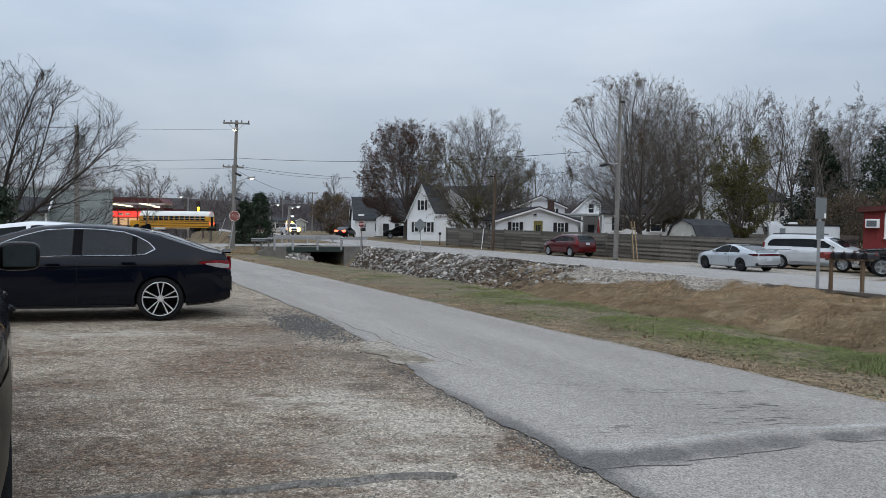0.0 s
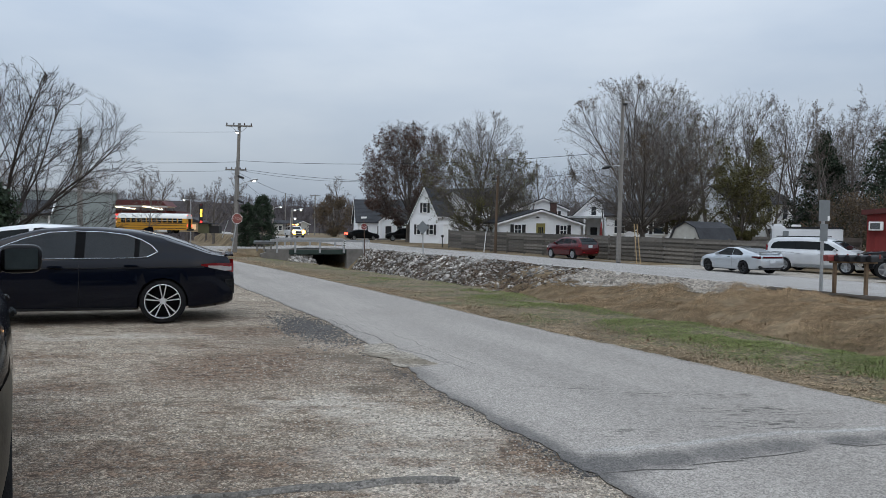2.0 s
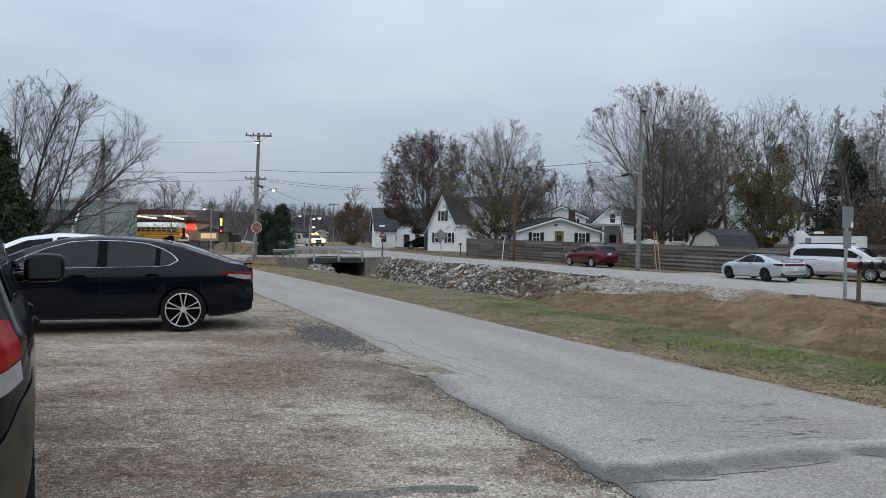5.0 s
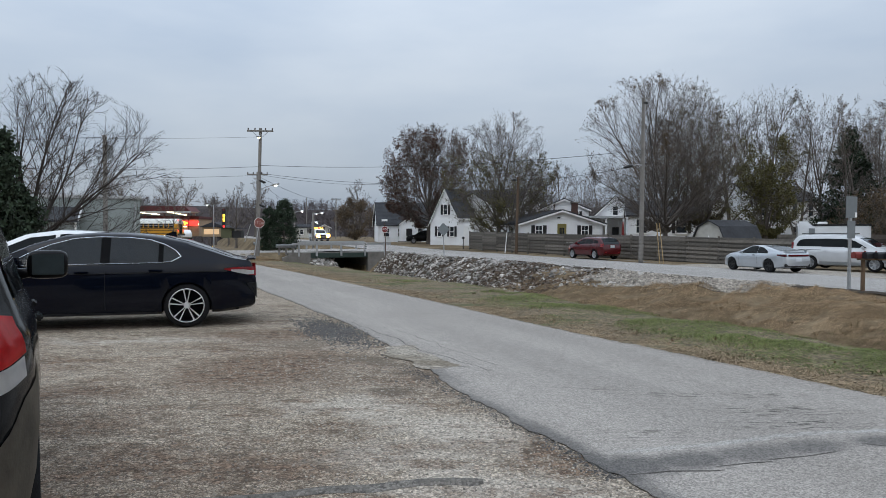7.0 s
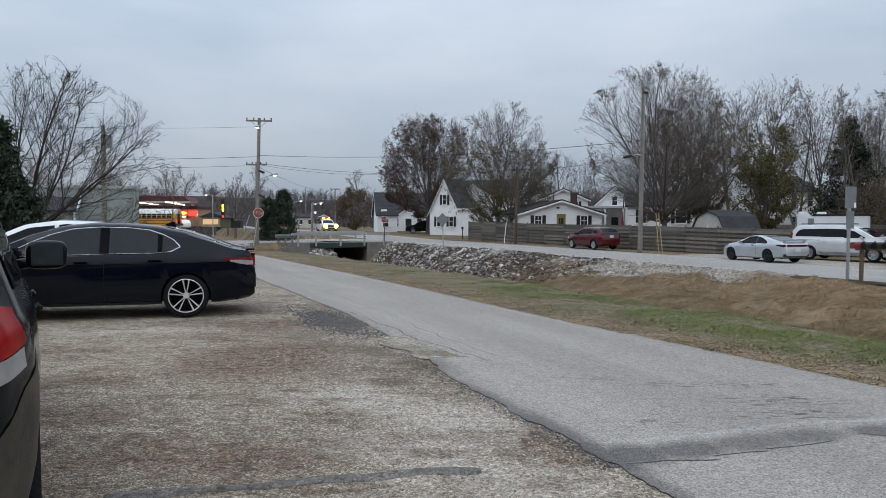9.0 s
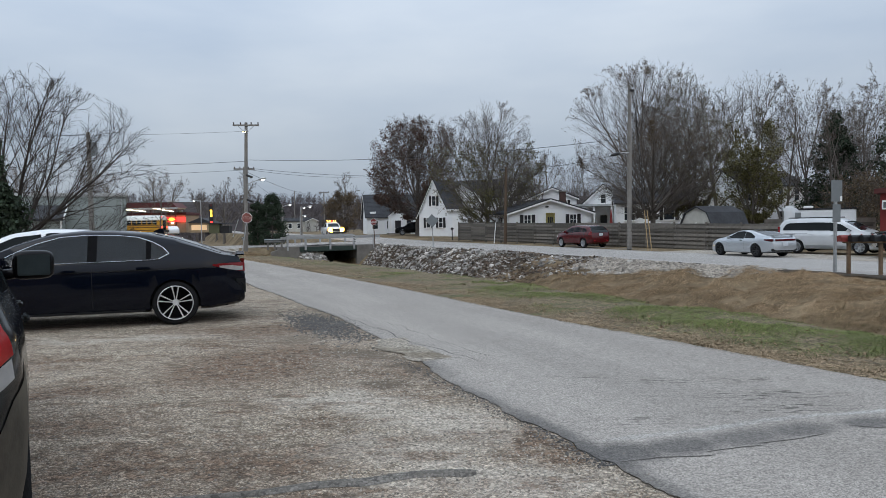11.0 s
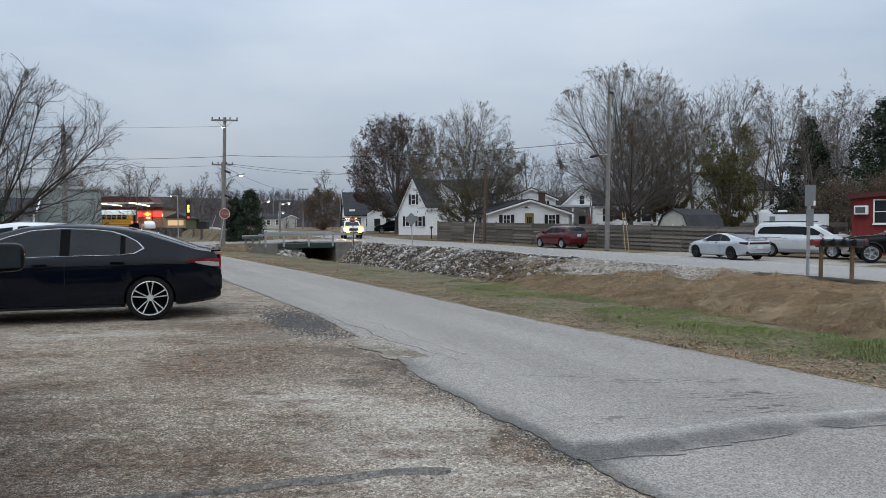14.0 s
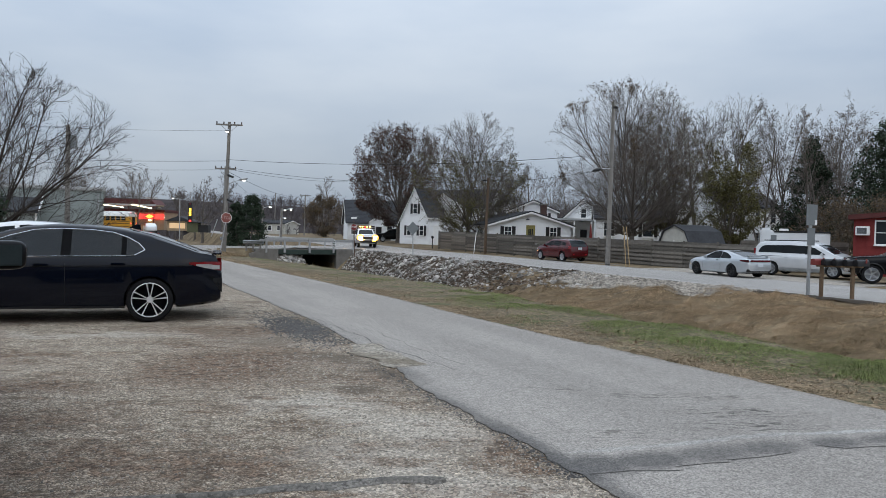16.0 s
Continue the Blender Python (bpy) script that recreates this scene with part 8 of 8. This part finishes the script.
def matted(name, label, s, n, length, arch, mat, seed, width=0.006, spread=1.0):
    """Fine long blades combed down the slope, lying close over the ground in mounds."""
    rg = np.random.RandomState(seed)
    k = len(s)
    x, y = sn(s, n)
    turn = 1.1 * wobble(x, y, 1.7) + rg.normal(0, 0.55 * spread, k)
    base = math.atan2(DX, -DY)
    d = np.stack([np.cos(base + turn), np.sin(base + turn)], -1)
    L = length * rg.uniform(0.5, 1.3, (k, 1))
    mound = np.clip(0.5 + 0.6 * wobble(x, y, 2.6) + 0.35 * wobble(x + 9, y, 6.1), 0.05, 1.4)
    A = arch * mound * rg.uniform(0.6, 1.3, k)
    w = width * rg.uniform(0.6, 1.4, (k, 1))
    p = np.stack([x, y], -1)
    rows = []
    for u, lift, thin in ((0.0, 0.25, 1.0), (0.5, 1.0, 0.9), (1.0, 0.35, 0.15)):
        q = p + d * L * u
        z = ground_z(q[:, 0], q[:, 1]) + A * lift + (0.01 if u else -0.01)
        c = np.c_[q, z]
        sd = np.c_[-d[:, 1:], d[:, :1], rg.normal(0, 0.4, (k, 1))] * w * thin
        rows += [c - sd, c + sd]
    v = np.stack(rows, 1).reshape(-1, 3)
    i = np.arange(k)[:, None] * 6
    f = np.concatenate([i + [0, 1, 3, 2], i + [2, 3, 5, 4]])
    return tagged(quads_mesh(name, [(v, f)], mat), label, "grass", kind="stuff")


# matted dry grass on the creek's far bank
M_BANK = material("dead_grass_thatch", (0.17, 0.125, 0.078), 0.95, spec=0.08, vary=0.45, scale=3.0, bump=0.8, bump_scale=22, tint=(0.20, 0.15, 0.092))
tagged(sheet("creek_bank", np.arange(-12, 33, 0.35), np.linspace(12.9, 21.0, 28), M_BANK, 0.03, 0.25, 12), "creek bank under a thatch of dead grass", "bank", kind="structure")
s = 5 + 27 * rg.uniform(0, 1, 96000) ** 1.15
n = rg.uniform(11.6, 20.55, 96000)
keep = (rg.uniform(0, 1, 96000) < np.clip((n - 10.8) / 3.0, 0.15, 1)) & ~((s > 19) & (n > 18.9)) & (rg.uniform(0, 1, 96000) < np.clip((35 - s) / 10, 0, 1))
matted("dry_grass", "matted tan dry grass hanging over the creek bank", s[keep], n[keep], 0.32, 0.17, M_STRAW, 1, 0.0028, 1.0)
s = 5 + 25 * rg.uniform(0, 1, 46000) ** 1.15
n = rg.uniform(11.2, 19.0, 46000)
keep = patchy(s, n, 1.1, -0.15)
matted("dry_grass", "grey-brown withered grass in the creek", s[keep], n[keep], 0.28, 0.13, M_STRAWDARK, 31, 0.0026, 1.2)
s = 4 + 30 * rg.uniform(0, 1, 22000) ** 1.15
n = 12.6 + rg.exponential(3.0, 22000)
keep = (n < 17.5) & patchy(s, n, 0.7, 0.15) & (rg.uniform(0, 1, 22000) < np.clip((38 - s) / 12, 0, 1))
matted("weeds", "dull olive weeds low on the creek bank", s[keep], n[keep], 0.24, 0.15, M_WEED, 15, 0.003, 1.6)
s = rg.uniform(3.0, 14.0, 12000)
n = rg.normal(10.6, 1.0, 12000)
keep = (n > 8.7) & (n < 13.0) & patchy(s, n, 0.9, -0.45)
matted("weeds", "dark olive weeds standing in the ditch", s[keep], n[keep], 0.24, 0.085, M_WEED, 16, 0.0024, 1.6)
s = 7 + 17 * rg.uniform(0, 1, 50000)
n = 20.5 - rg.uniform(0, 1, 50000) ** 1.3 * 4.2
keep = ~((s > 18) & (n > 18.9)) & patchy(s, n, 0.8, -0.55)
matted("dry_grass", "pale straw tufts along the bank's crest", s[keep], n[keep], 0.34, 0.11, M_STRAWPALE, 9, 0.0022, 0.8)
s = rg.uniform(26, 60, 14000)
n = rg.uniform(8.2, 13.5, 14000)
blades("dry_grass", "short dry grass along the near creek edge", s, n, 0.10, M_STRAW, 2, 0.016, 2.0, 0.5)
# the verge by the lane
M_VERGE = stony("verge_soil_straw_and_moss", (0.18, 0.142, 0.09), (0.09, 0.07, 0.046), (0.085, 0.092, 0.036), 0.026, 1.0, 0.50, 0.62, 0.5, 0.6, 0.95, 0.4)
tagged(sheet("verge", np.arange(-8, 61, 0.4), np.r_[np.linspace(5.3, 12.9, 26)], M_VERGE, 0.012, 0.15, 13), "verge of thin straw, moss and green grass beside the lane", "verge", kind="structure")
s = 3.0 + 42 * rg.uniform(0, 1, 44000) ** 1.5
n = np.interp(s, (3.7, 8, 13.8, 17.5, 24), (6.02, 5.74, 5.58, 5.5, 5.44)) + rg.exponential(0.42, 44000)
keep = (n < 7.3) & patchy(s, n, 0.9, -0.5)
matted("verge_grass", "short yellowing grass on the road verge", s[keep], n[keep], 0.09, 0.028, M_VERGESTRAW, 3, 0.0040, 6.0)
s = 3.5 + 44 * rg.uniform(0, 1, 80000) ** 1.4
n = rg.normal(7.6, 0.6, 80000)
keep = (n > 6.3 + 0.3 * wobble(s, n, 1.3)) & (n < 9.5) & (patchy(s, n, 0.7, 0.25) | (np.hypot((s - 8.0) / 1.5, (n - 7.35) / 0.95) < 1) | (np.hypot((s - 5.2) / 1.1, (n - 7.6) / 0.8) < 1)) & (rg.uniform(0, 1, 80000) < np.clip((27 - s) / 14, 0.12, 1))
matted("verge_grass", "green grass in the shallow ditch", s[keep], n[keep], 0.13, 0.055, M_GREENBLADE, 4, 0.0023, 3.0)
s = 1.5 + 44 * rg.uniform(0, 1, 12000) ** 1.3
n = rg.normal(7.6, 0.9, 12000)
keep = (n > 6.05)
blades("verge_grass", "thin green shoots among the straw", s[keep], n[keep], 0.05, M_GREENBLADE, 14, 0.005, 2.4, 0.6)
s = 44 + rg.uniform(0, 17, 9000)
n = np.interp(s, (44, 50, 53, 57, 60, 63), (5.42, 6.5, 7.1, 7.9, 8.2, 8.6)) + 0.1 + rg.uniform(0, 2.2, 9000)
blades("verge_grass", "dry grass tongue beside the crossing", s, n, 0.1, M_STRAW, 5, 0.02, 1.2, 0.4)


def scatter_leaves(name, label, s, n, size, mat, seed, lift=0.012):
    rg = np.random.RandomState(seed)
    x, y = sn(s, n)
    k = len(s)
    p = np.stack([x, y, ground_z(x, y) + lift + rg.uniform(0, 0.03, k)], -1)
    a = rg.normal(0, 1, (k, 3)) * [1, 1, 0.35]
    a = unit(a)
    b = unit(np.cross(a, rg.normal(0, 0.35, (k, 3)) + [0, 0, 1]))
    q = size * rg.uniform(0.6, 1.4, (k, 1))
    v = np.stack([p - a * q, p + b * q * 0.6, p + a * q, p - b * q * 0.6], 1).reshape(-1, 3)
    return tagged(quads_mesh(name, [(v, np.arange(4 * k).reshape(k, 4))], mat), label, "fallen leaves", kind="stuff")


s = rg.uniform(28, 58, 18000)
n = rg.uniform(14.8, 20.8, 18000)
keep = patchy(s, n, 0.5, -0.1)
scatter_leaves("fallen_leaves", "brown fallen leaves drifted among the riprap", s[keep], n[keep], 0.06, M_LITTER, 6, 0.12)
s = 2 + 40 * rg.uniform(0, 1, 1600) ** 1.4
n = 6.1 + rg.exponential(0.8, 1600)
scatter_leaves("fallen_leaves", "brown leaves and litter along the lane's edge", s, n - 0.02 * s, 0.02, M_LITTERPALE, 8, 0.03)


M_CHIP = material("broken_white_limestone", (0.27, 0.238, 0.20), 0.9, vary=0.3, scale=9, per_island=0.55)


def pebbles(name, label, count, seed, s0, s1, n0, n1, size, lift, mat=None, ease=False):
    """Small angular stones lying loose."""
    rg = np.random.RandomState(seed)
    s = s0 + (s1 - s0) * rg.uniform(0, 1, count) ** 1.6
    n = rg.uniform(n0, n1, count) if n1 > n0 else rg.normal(n0, -n1, count)
    if ease:
        s = rg.normal((s0 + s1) / 2, (s1 - s0) / 4, count)
    x, y = sn(s, n)
    c = np.stack([x, y, ground_z(x, y) + lift], -1)
    q = (size * rg.uniform(0.5, 1.5, count))[:, None, None]
    shape = np.array([[-1, -0.8, 0], [1, -0.7, 0], [0.9, 0.8, 0], [-0.8, 1, 0], [-0.6, -0.5, 0.8], [0.6, -0.4, 0.7], [0.5, 0.5, 0.85], [-0.5, 0.6, 0.7]])
    v = (shape[None] + rg.uniform(-0.25, 0.25, (count, 8, 3))) * q
    a = rg.uniform(0, 2 * np.pi, count)
    ca, sa = np.cos(a)[:, None], np.sin(a)[:, None]
    v = np.stack([v[..., 0] * ca - v[..., 1] * sa, v[..., 0] * sa + v[..., 1] * ca, v[..., 2]], -1) + c[:, None]
    f = np.array([[4, 5, 6, 7], [0, 1, 5, 4], [1, 2, 6, 5], [2, 3, 7, 6], [3, 0, 4, 7]])
    F = (np.arange(count)[:, None, None] * 8 + f[None]).reshape(-1, 4)
    return tagged(quads_mesh(name, [(v.reshape(-1, 3), F)], mat or M_PEBBLE), label, "gravel", kind="stuff")


pebbles("loose_gravel", "loose pale gravel stones on the parking lot", 15000, 11, 1.5, 10, -5, 2.7, 0.0065, 0.011)
pebbles("loose_gravel", "crushed stone crumbs on the road shoulder", 5000, 12, 18.0, 28, 18.8, 21.2, 0.045, 0.04, M_CHIP)


# cracks, seams and patches of the lane
JOINT_EDGE = [(0.86, 4.30), (0.94, 4.19), (1.16, 4.235), (1.53, 4.34), (1.91, 4.48), (2.42, 4.71)]
CR = [(-1.87, 11.29), (-1.35, 10.3), (-0.97, 9.58), (-0.59, 8.6), (-0.17, 8.02), (0.25, 7.3), (-1.05, 10.41), (-0.5, 9.3), (-0.12, 8.5), (0.35, 7.6)]


def ribbon(name, label, pts, width, mat, lift, jitter=0.03, seed=0, kind="structure", crown=0.0):
    """A ragged strip over the ground along x, y points, its middle raised by crown."""
    rg = np.random.RandomState(seed)
    p = np.array(pts, float)
    d = np.r_[0, np.cumsum(np.linalg.norm(np.diff(p, axis=0), axis=1))]
    u = np.linspace(0, d[-1], max(14, int(d[-1] / 0.03)))
    c = np.stack([np.interp(u, d, p[:, 0]), np.interp(u, d, p[:, 1])], -1)
    t = unit(np.gradient(c, axis=0))
    nrm = np.stack([-t[:, 1], t[:, 0]], -1)
    soft = lambda k: np.interp(u, np.arange(0, d[-1] + 0.4, 0.28), rg.normal(0, 1, len(np.arange(0, d[-1] + 0.4, 0.28))))[:, None] * k
    c = c + nrm * soft(jitter * 0.6)
    w = width * np.clip(0.5 + soft(0.1) + rg.uniform(-0.05, 0.05, (len(u), 1)), 0.12, 1.0)
    w[0] *= 0.3
    w[-1] *= 0.3
    a, b = c + nrm * w, c - nrm * w
    k = len(u)
    rows = []
    for q in (0.0, 0.3, 0.7, 1.0):
        p = a * (1 - q) + b * q
        bulge = crown * (1 if 0 < q < 1 else 0) * (0.8 + soft(0.2)[:, 0])
        rows.append(np.c_[p, ground_z(p[:, 0], p[:, 1]) + lift + bulge])
    v = np.concatenate(rows)
    f = [(j * k + i, j * k + i + 1, (j + 1) * k + i + 1, (j + 1) * k + i) for j in range(3) for i in range(k - 1)]
    return tagged(mesh_object(name, v.tolist(), f, mat, smooth_shade=crown > 0), label, "road surface", kind=kind)


M_CRUMB = material("dark_asphalt_crumbs", (0.10, 0.095, 0.09), 0.95, vary=0.3, scale=9, per_island=0.4)
M_RIDGE = stony("buried_asphalt_ridge", (0.20, 0.187, 0.168), (0.10, 0.092, 0.082), (0.15, 0.137, 0.12), 0.016, 0.9, 0.4, 0.6, 2.0, 0.6, 0.95, 0.35)
M_DIRT = stony("tan_dirt_and_grit", (0.34, 0.305, 0.255), (0.17, 0.145, 0.11), (0.20, 0.17, 0.13), 0.02, 0.8, 0.45, 0.6, 1.5, 0.5, 0.95, 0.3)
M_DARKLINE = material("crack_dirt_and_joint_edge", (0.07, 0.064, 0.056), 0.95, vary=0.3, scale=20)
ridge = [(-1.9, 3.60), (-1.1, 3.80), (-0.67, 3.93), (-0.36, 4.0), (-0.07, 4.06), (0.09, 4.055)]
ribbon("asphalt_patch", "old buried asphalt ridge showing through the gravel", ridge, 0.10, M_RIDGE, 0.014, 0.016, 1, crown=0.02)
pebbles("asphalt_crumbs", "dark grit along the broken lane edge", 800, 41, 3.4, 7.2, 2.56, -0.05, 0.006, 0.014, M_CRUMB)
# thin dark broken lines follow the lower edge of the joint
for a_, b_ in ((1, 4), (3, 5), (4, 6)):
    ribbon("crack_and_edge_line", "thin dark line along the asphalt joint", JOINT_EDGE[a_:b_], 0.010, M_DARKLINE, 0.0232, 0.035, 7 + a_)
ribbon("crack_and_edge_line", "thin dark line beside the far joint", [(2.68, 4.88), (2.86, 4.81), (3.2, 4.91), (3.9, 5.15)], 0.011, M_DARKLINE, 0.0232, 0.012, 8)
ribbon("crack_and_edge_line", "dirt-filled crack along the lane's edge", CR[:6], 0.014, M_DARKLINE, 0.0224, 0.05, 4)
ribbon("crack_and_edge_line", "thin branching crack in the asphalt", CR[6:], 0.009, M_DARKLINE, 0.0224, 0.05, 5)
ribbon("crack_and_edge_line", "short cross crack at the lane's edge", [(-0.42, 7.42), (-0.15, 7.5), (0.06, 7.55)], 0.009, M_DARKLINE, 0.0228, 0.02, 6)
M_EDGESHADE = material("road_edge_shade", (0.055, 0.044, 0.034), 0.95, spec=0.1, vary=0.4, scale=3, bump=0.6)
pebbles("asphalt_crumbs", "dark loose asphalt crumbs at the lane's edge", 2600, 13, 8.6, 11.8, 2.55, -0.22, 0.011, 0.012, M_CRUMB, True)
pebbles("loose_gravel", "pale loose stones thrown up beside the lane", 6000, 19, 1.6, 8.0, 1.9, -0.42, 0.0058, 0.010, M_PEBBLEPALE)
pebbles("loose_gravel", "pale stones crumbling over the lane's edge", 900, 14, 2.0, 12.5, 2.52, -0.12, 0.006, 0.016)
ribbon("dirt_patch", "tan dirt patch at the lane's edge", [(-0.92, 8.9), (-0.66, 8.25), (-0.4, 7.75), (-0.22, 7.45)], 0.40, M_DIRT, 0.0219, 0.08, 10)

# A dark strip paints the shade of the drop at the main road's edge.
ribbon("edge_shade_strip", "dark strip painted for the shade of the main road's edge drop", [sn(s_, 20.98) for s_ in np.arange(-6.0, 36.0, 1.5)], 0.75, M_EDGESHADE, 0.066, 0.06, 21)


# ---- what moves ----
M_BUSYELLOW = material("school_bus_yellow", (0.62, 0.30, 0.015), 0.4, vary=0.1, scale=1.5, coat=0.3)
M_BUSWHITE = material("bus_white_roof", (0.70, 0.70, 0.66), 0.45, vary=0.08, scale=1.5)


def school_bus():
    """A conventional bus: x forward."""
    b = thing("school_bus", "yellow school bus with white roof and black rub rails", "bus")
    o = bmesh.new()
    arc = [(1.22 * math.cos(a), 2.15 + 0.82 * math.sin(a)) for a in np.linspace(0, math.pi, 13)]
    for sec, nm, mt in (([(-1.22, 0.55), (1.22, 0.55), (1.22, 2.22), (-1.22, 2.22)], "body", M_BUSYELLOW), ([(1.22, 2.22)] + arc[1:-1] + [(-1.22, 2.22)], "roof", M_BUSWHITE)):
        s = bmesh.new()
        f0 = [s.verts.new((-6.0, y, z)) for y, z in sec]
        f1 = [s.verts.new((4.2, y, z)) for y, z in sec]
        s.faces.new(f0)
        s.faces.new(f1[::-1])
        for i in range(len(sec)):
            j = (i + 1) % len(sec)
            s.faces.new((f0[i], f0[j], f1[j], f1[i]))
        part(nm, s, mt, b)
    part("hood", B((1.7, 1.9, 0.95), (5.0, 0, 1.05), bevel=0.18), M_BUSYELLOW, b)
    part("windscreen", B((0.05, 2.1, 0.9), (4.21, 0, 1.95)), M_TINT, b)
    for sd in (1, -1):
        for i in range(12):
            wx = 3.3 - i * 0.76
            g = part("side_window", B((0.62, 0.05, 0.62), (wx, sd * 1.225, 1.92), bevel=0.01), M_TINT, b)
            part("window_rail", B((0.62, 0.03, 0.04), (wx, sd * 1.26, 1.92)), M_BUSWHITE, g)
        for z in (0.78, 1.18, 1.5):
            part("rub_rail", B((10.1, 0.04, 0.075), (-0.9, sd * 1.24, z)), M_BLACK, b)
        for x in (-3.6, 4.6):
            wheel(b, (x, sd * 1.02, 0.5), 0.5, 0.3, sd, M_BLACK, 6)
        part("tail_light", B((0.06, 0.22, 0.22), (-6.02, sd * 0.95, 1.2)), M_SMALLRED, b)
        part("marker_light", B((0.1, 0.16, 0.12), (-5.95, sd * 0.8, 2.72)), M_SMALLRED, b)
    part("rear_door", B((0.05, 0.9, 1.6), (-6.02, 0, 1.4)), M_TINT, b)
    part("bumper", B((0.2, 2.4, 0.3), (-6.1, 0, 0.6)), M_BLACK, b)
    part("front_bumper", B((0.2, 2.3, 0.3), (5.9, 0, 0.6)), M_BLACK, b)
    return b


BUS = school_bus()

# work truck with amber lamps
TRUCK = pickup("work_truck", "white work truck with dark stake bed and lit headlamps", pose(0, 0, 0), M_CARWHITE, M_BEAM, M_STEEL)
bed = bmesh.new()
box(bed, (2.3, 2.2, 0.08), (-1.95, 0, 1.34))
for sd in (1, -1):
    for k in range(4):
        box(bed, (2.3, 0.05, 0.17), (-1.95, sd * 1.08, 1.5 + k * 0.2))
for k in range(4):
    box(bed, (0.05, 2.2, 0.17), (-0.84, 0, 1.5 + k * 0.2))
part("stake_bed", bed, M_BLACK, TRUCK, "dark slatted stake bed")
lb = part("light_bar", B((0.25, 1.2, 0.1), (-0.1, 0, 1.97), bevel=0.02), M_PLASTIC, TRUCK)
for y in (-0.5, -0.25, 0, 0.25, 0.5):
    part("beacon", B((0.14, 0.14, 0.09), (-0.1, y, 2.06)), M_AMBER if abs(y) > 0.1 else M_SMALLRED, lb, "lit amber beacon")
for y in (-0.62, 0.62):
    part("marker_light", B((0.08, 0.26, 0.14), (2.8, y, 0.74)), M_AMBER, TRUCK)

# Glowing ellipsoids added for the headlamps' glare; the truck has no such part.
M_HALO = material("amber_glare_halo", (0.8, 0.4, 0.05), 0.3, vary=0, emit=(1.0, 0.42, 0.07, 1.7))
for y in (-0.72, 0.72):
    hl = bmesh.new()
    bmesh.ops.create_uvsphere(hl, u_segments=18, v_segments=10, radius=1, matrix=Matrix.Translation((2.62, y, 0.98)) @ Matrix.Diagonal((0.1, 0.36, 0.34, 1)))
    part("lamp_glare_halo", hl, M_HALO, TRUCK, "glowing ellipsoid added as amber headlamp glare", True)

# the dark sedan that turns off
SEDAN = car("sedan", "dark sedan with lit red brake lamps turning off", pose(0, 0, 0), sh2, M_CHARCOAL, 0.32, windows=[(-1.3, -0.25, 0.99, up2), (-0.17, 0.95, 0.985, up2)], screen=(0.45, 1.14, 0.52, 0.64),
            rear_glass=(-1.95, -1.1, 0.55, 0.5))
for sd in (1, -1):
    part("brake_light", B((0.12, 0.52, 0.3), (-2.33, sd * 0.55, 0.88), bevel=0.04), M_BRAKE, SEDAN, "lit brake lamp")


def motions():
    # the bus creeps out of sight behind the pale building
    rows = []
    for t, rear in ((0.0, -34.2), (0.5, -35.3), (1.0, -36.3), (1.5, -37.1), (2.0, -37.9), (2.5, -38.75), (3.0, -39.5), (3.5, -40.0), (4.2, -41.1), (6.3, -42.4), (7.0, -42.75), (8.0, -42.85), (9.2, -42.9), (11.5, -43.4), (14.5, -44.2), (16.0, -44.5)):
        rows.append((t, pose(rear - 6.1, 105.0, 0.2, 0, 0, 180)))
    walk(BUS, rows)
    # the work truck comes along the main road and stops short of the bridge
    rows = []
    for t, y in ((0.0, 107.0), (2.0, 105.8), (3.5, 105.6), (5.0, 105.1), (7.0, 104.0), (8.0, 102.5), (9.0, 99.5), (10.2, 93.2), (11.5, 88.2), (12.5, 82.8), (13.5, 77.3), (14.5, 73.7), (15.2, 72.8), (16.0, 72.3)):
        x = (24.0 - 0.65 * min(1.0, max(0.0, (t - 9) / 3.5)) + 0.5 * min(1.0, max(0.0, (t - 12.5) / 3)) - 0.4206 * y) / 0.9072
        rows.append((t, pose(x, y, float(ground_z(x, y)) + 0.03, 0, 0, -65.1 - 13 * min(1.0, max(0.0, (t - 10) / 3)))))
    walk(TRUCK, rows)
    # the dark sedan pulls away to the right
    rows = []
    for t, x, turn in ((0.0, -13.9, 78), (1.0, -13.7, 74), (1.3, -13.5, 62), (1.6, -13.0, 44), (1.9, -12.2, 26), (2.2, -11.2, 13), (2.5, -9.9, 5), (2.8, -8.5, 2), (3.1, -7.0, 0), (3.4, -5.4, 0), (3.7, -3.7, 0), (4.2, -0.9, 0), (6.3, 11.0, 0), (9.0, 24.0, 0), (12.0, 34.0, 0), (16.0, 40.0, 0)):
        rows.append((t, pose(x, 101.0, float(ground_z(x, 101.0)) + 0.02, 0, 0, turn)))
    walk(SEDAN, rows)


motions()
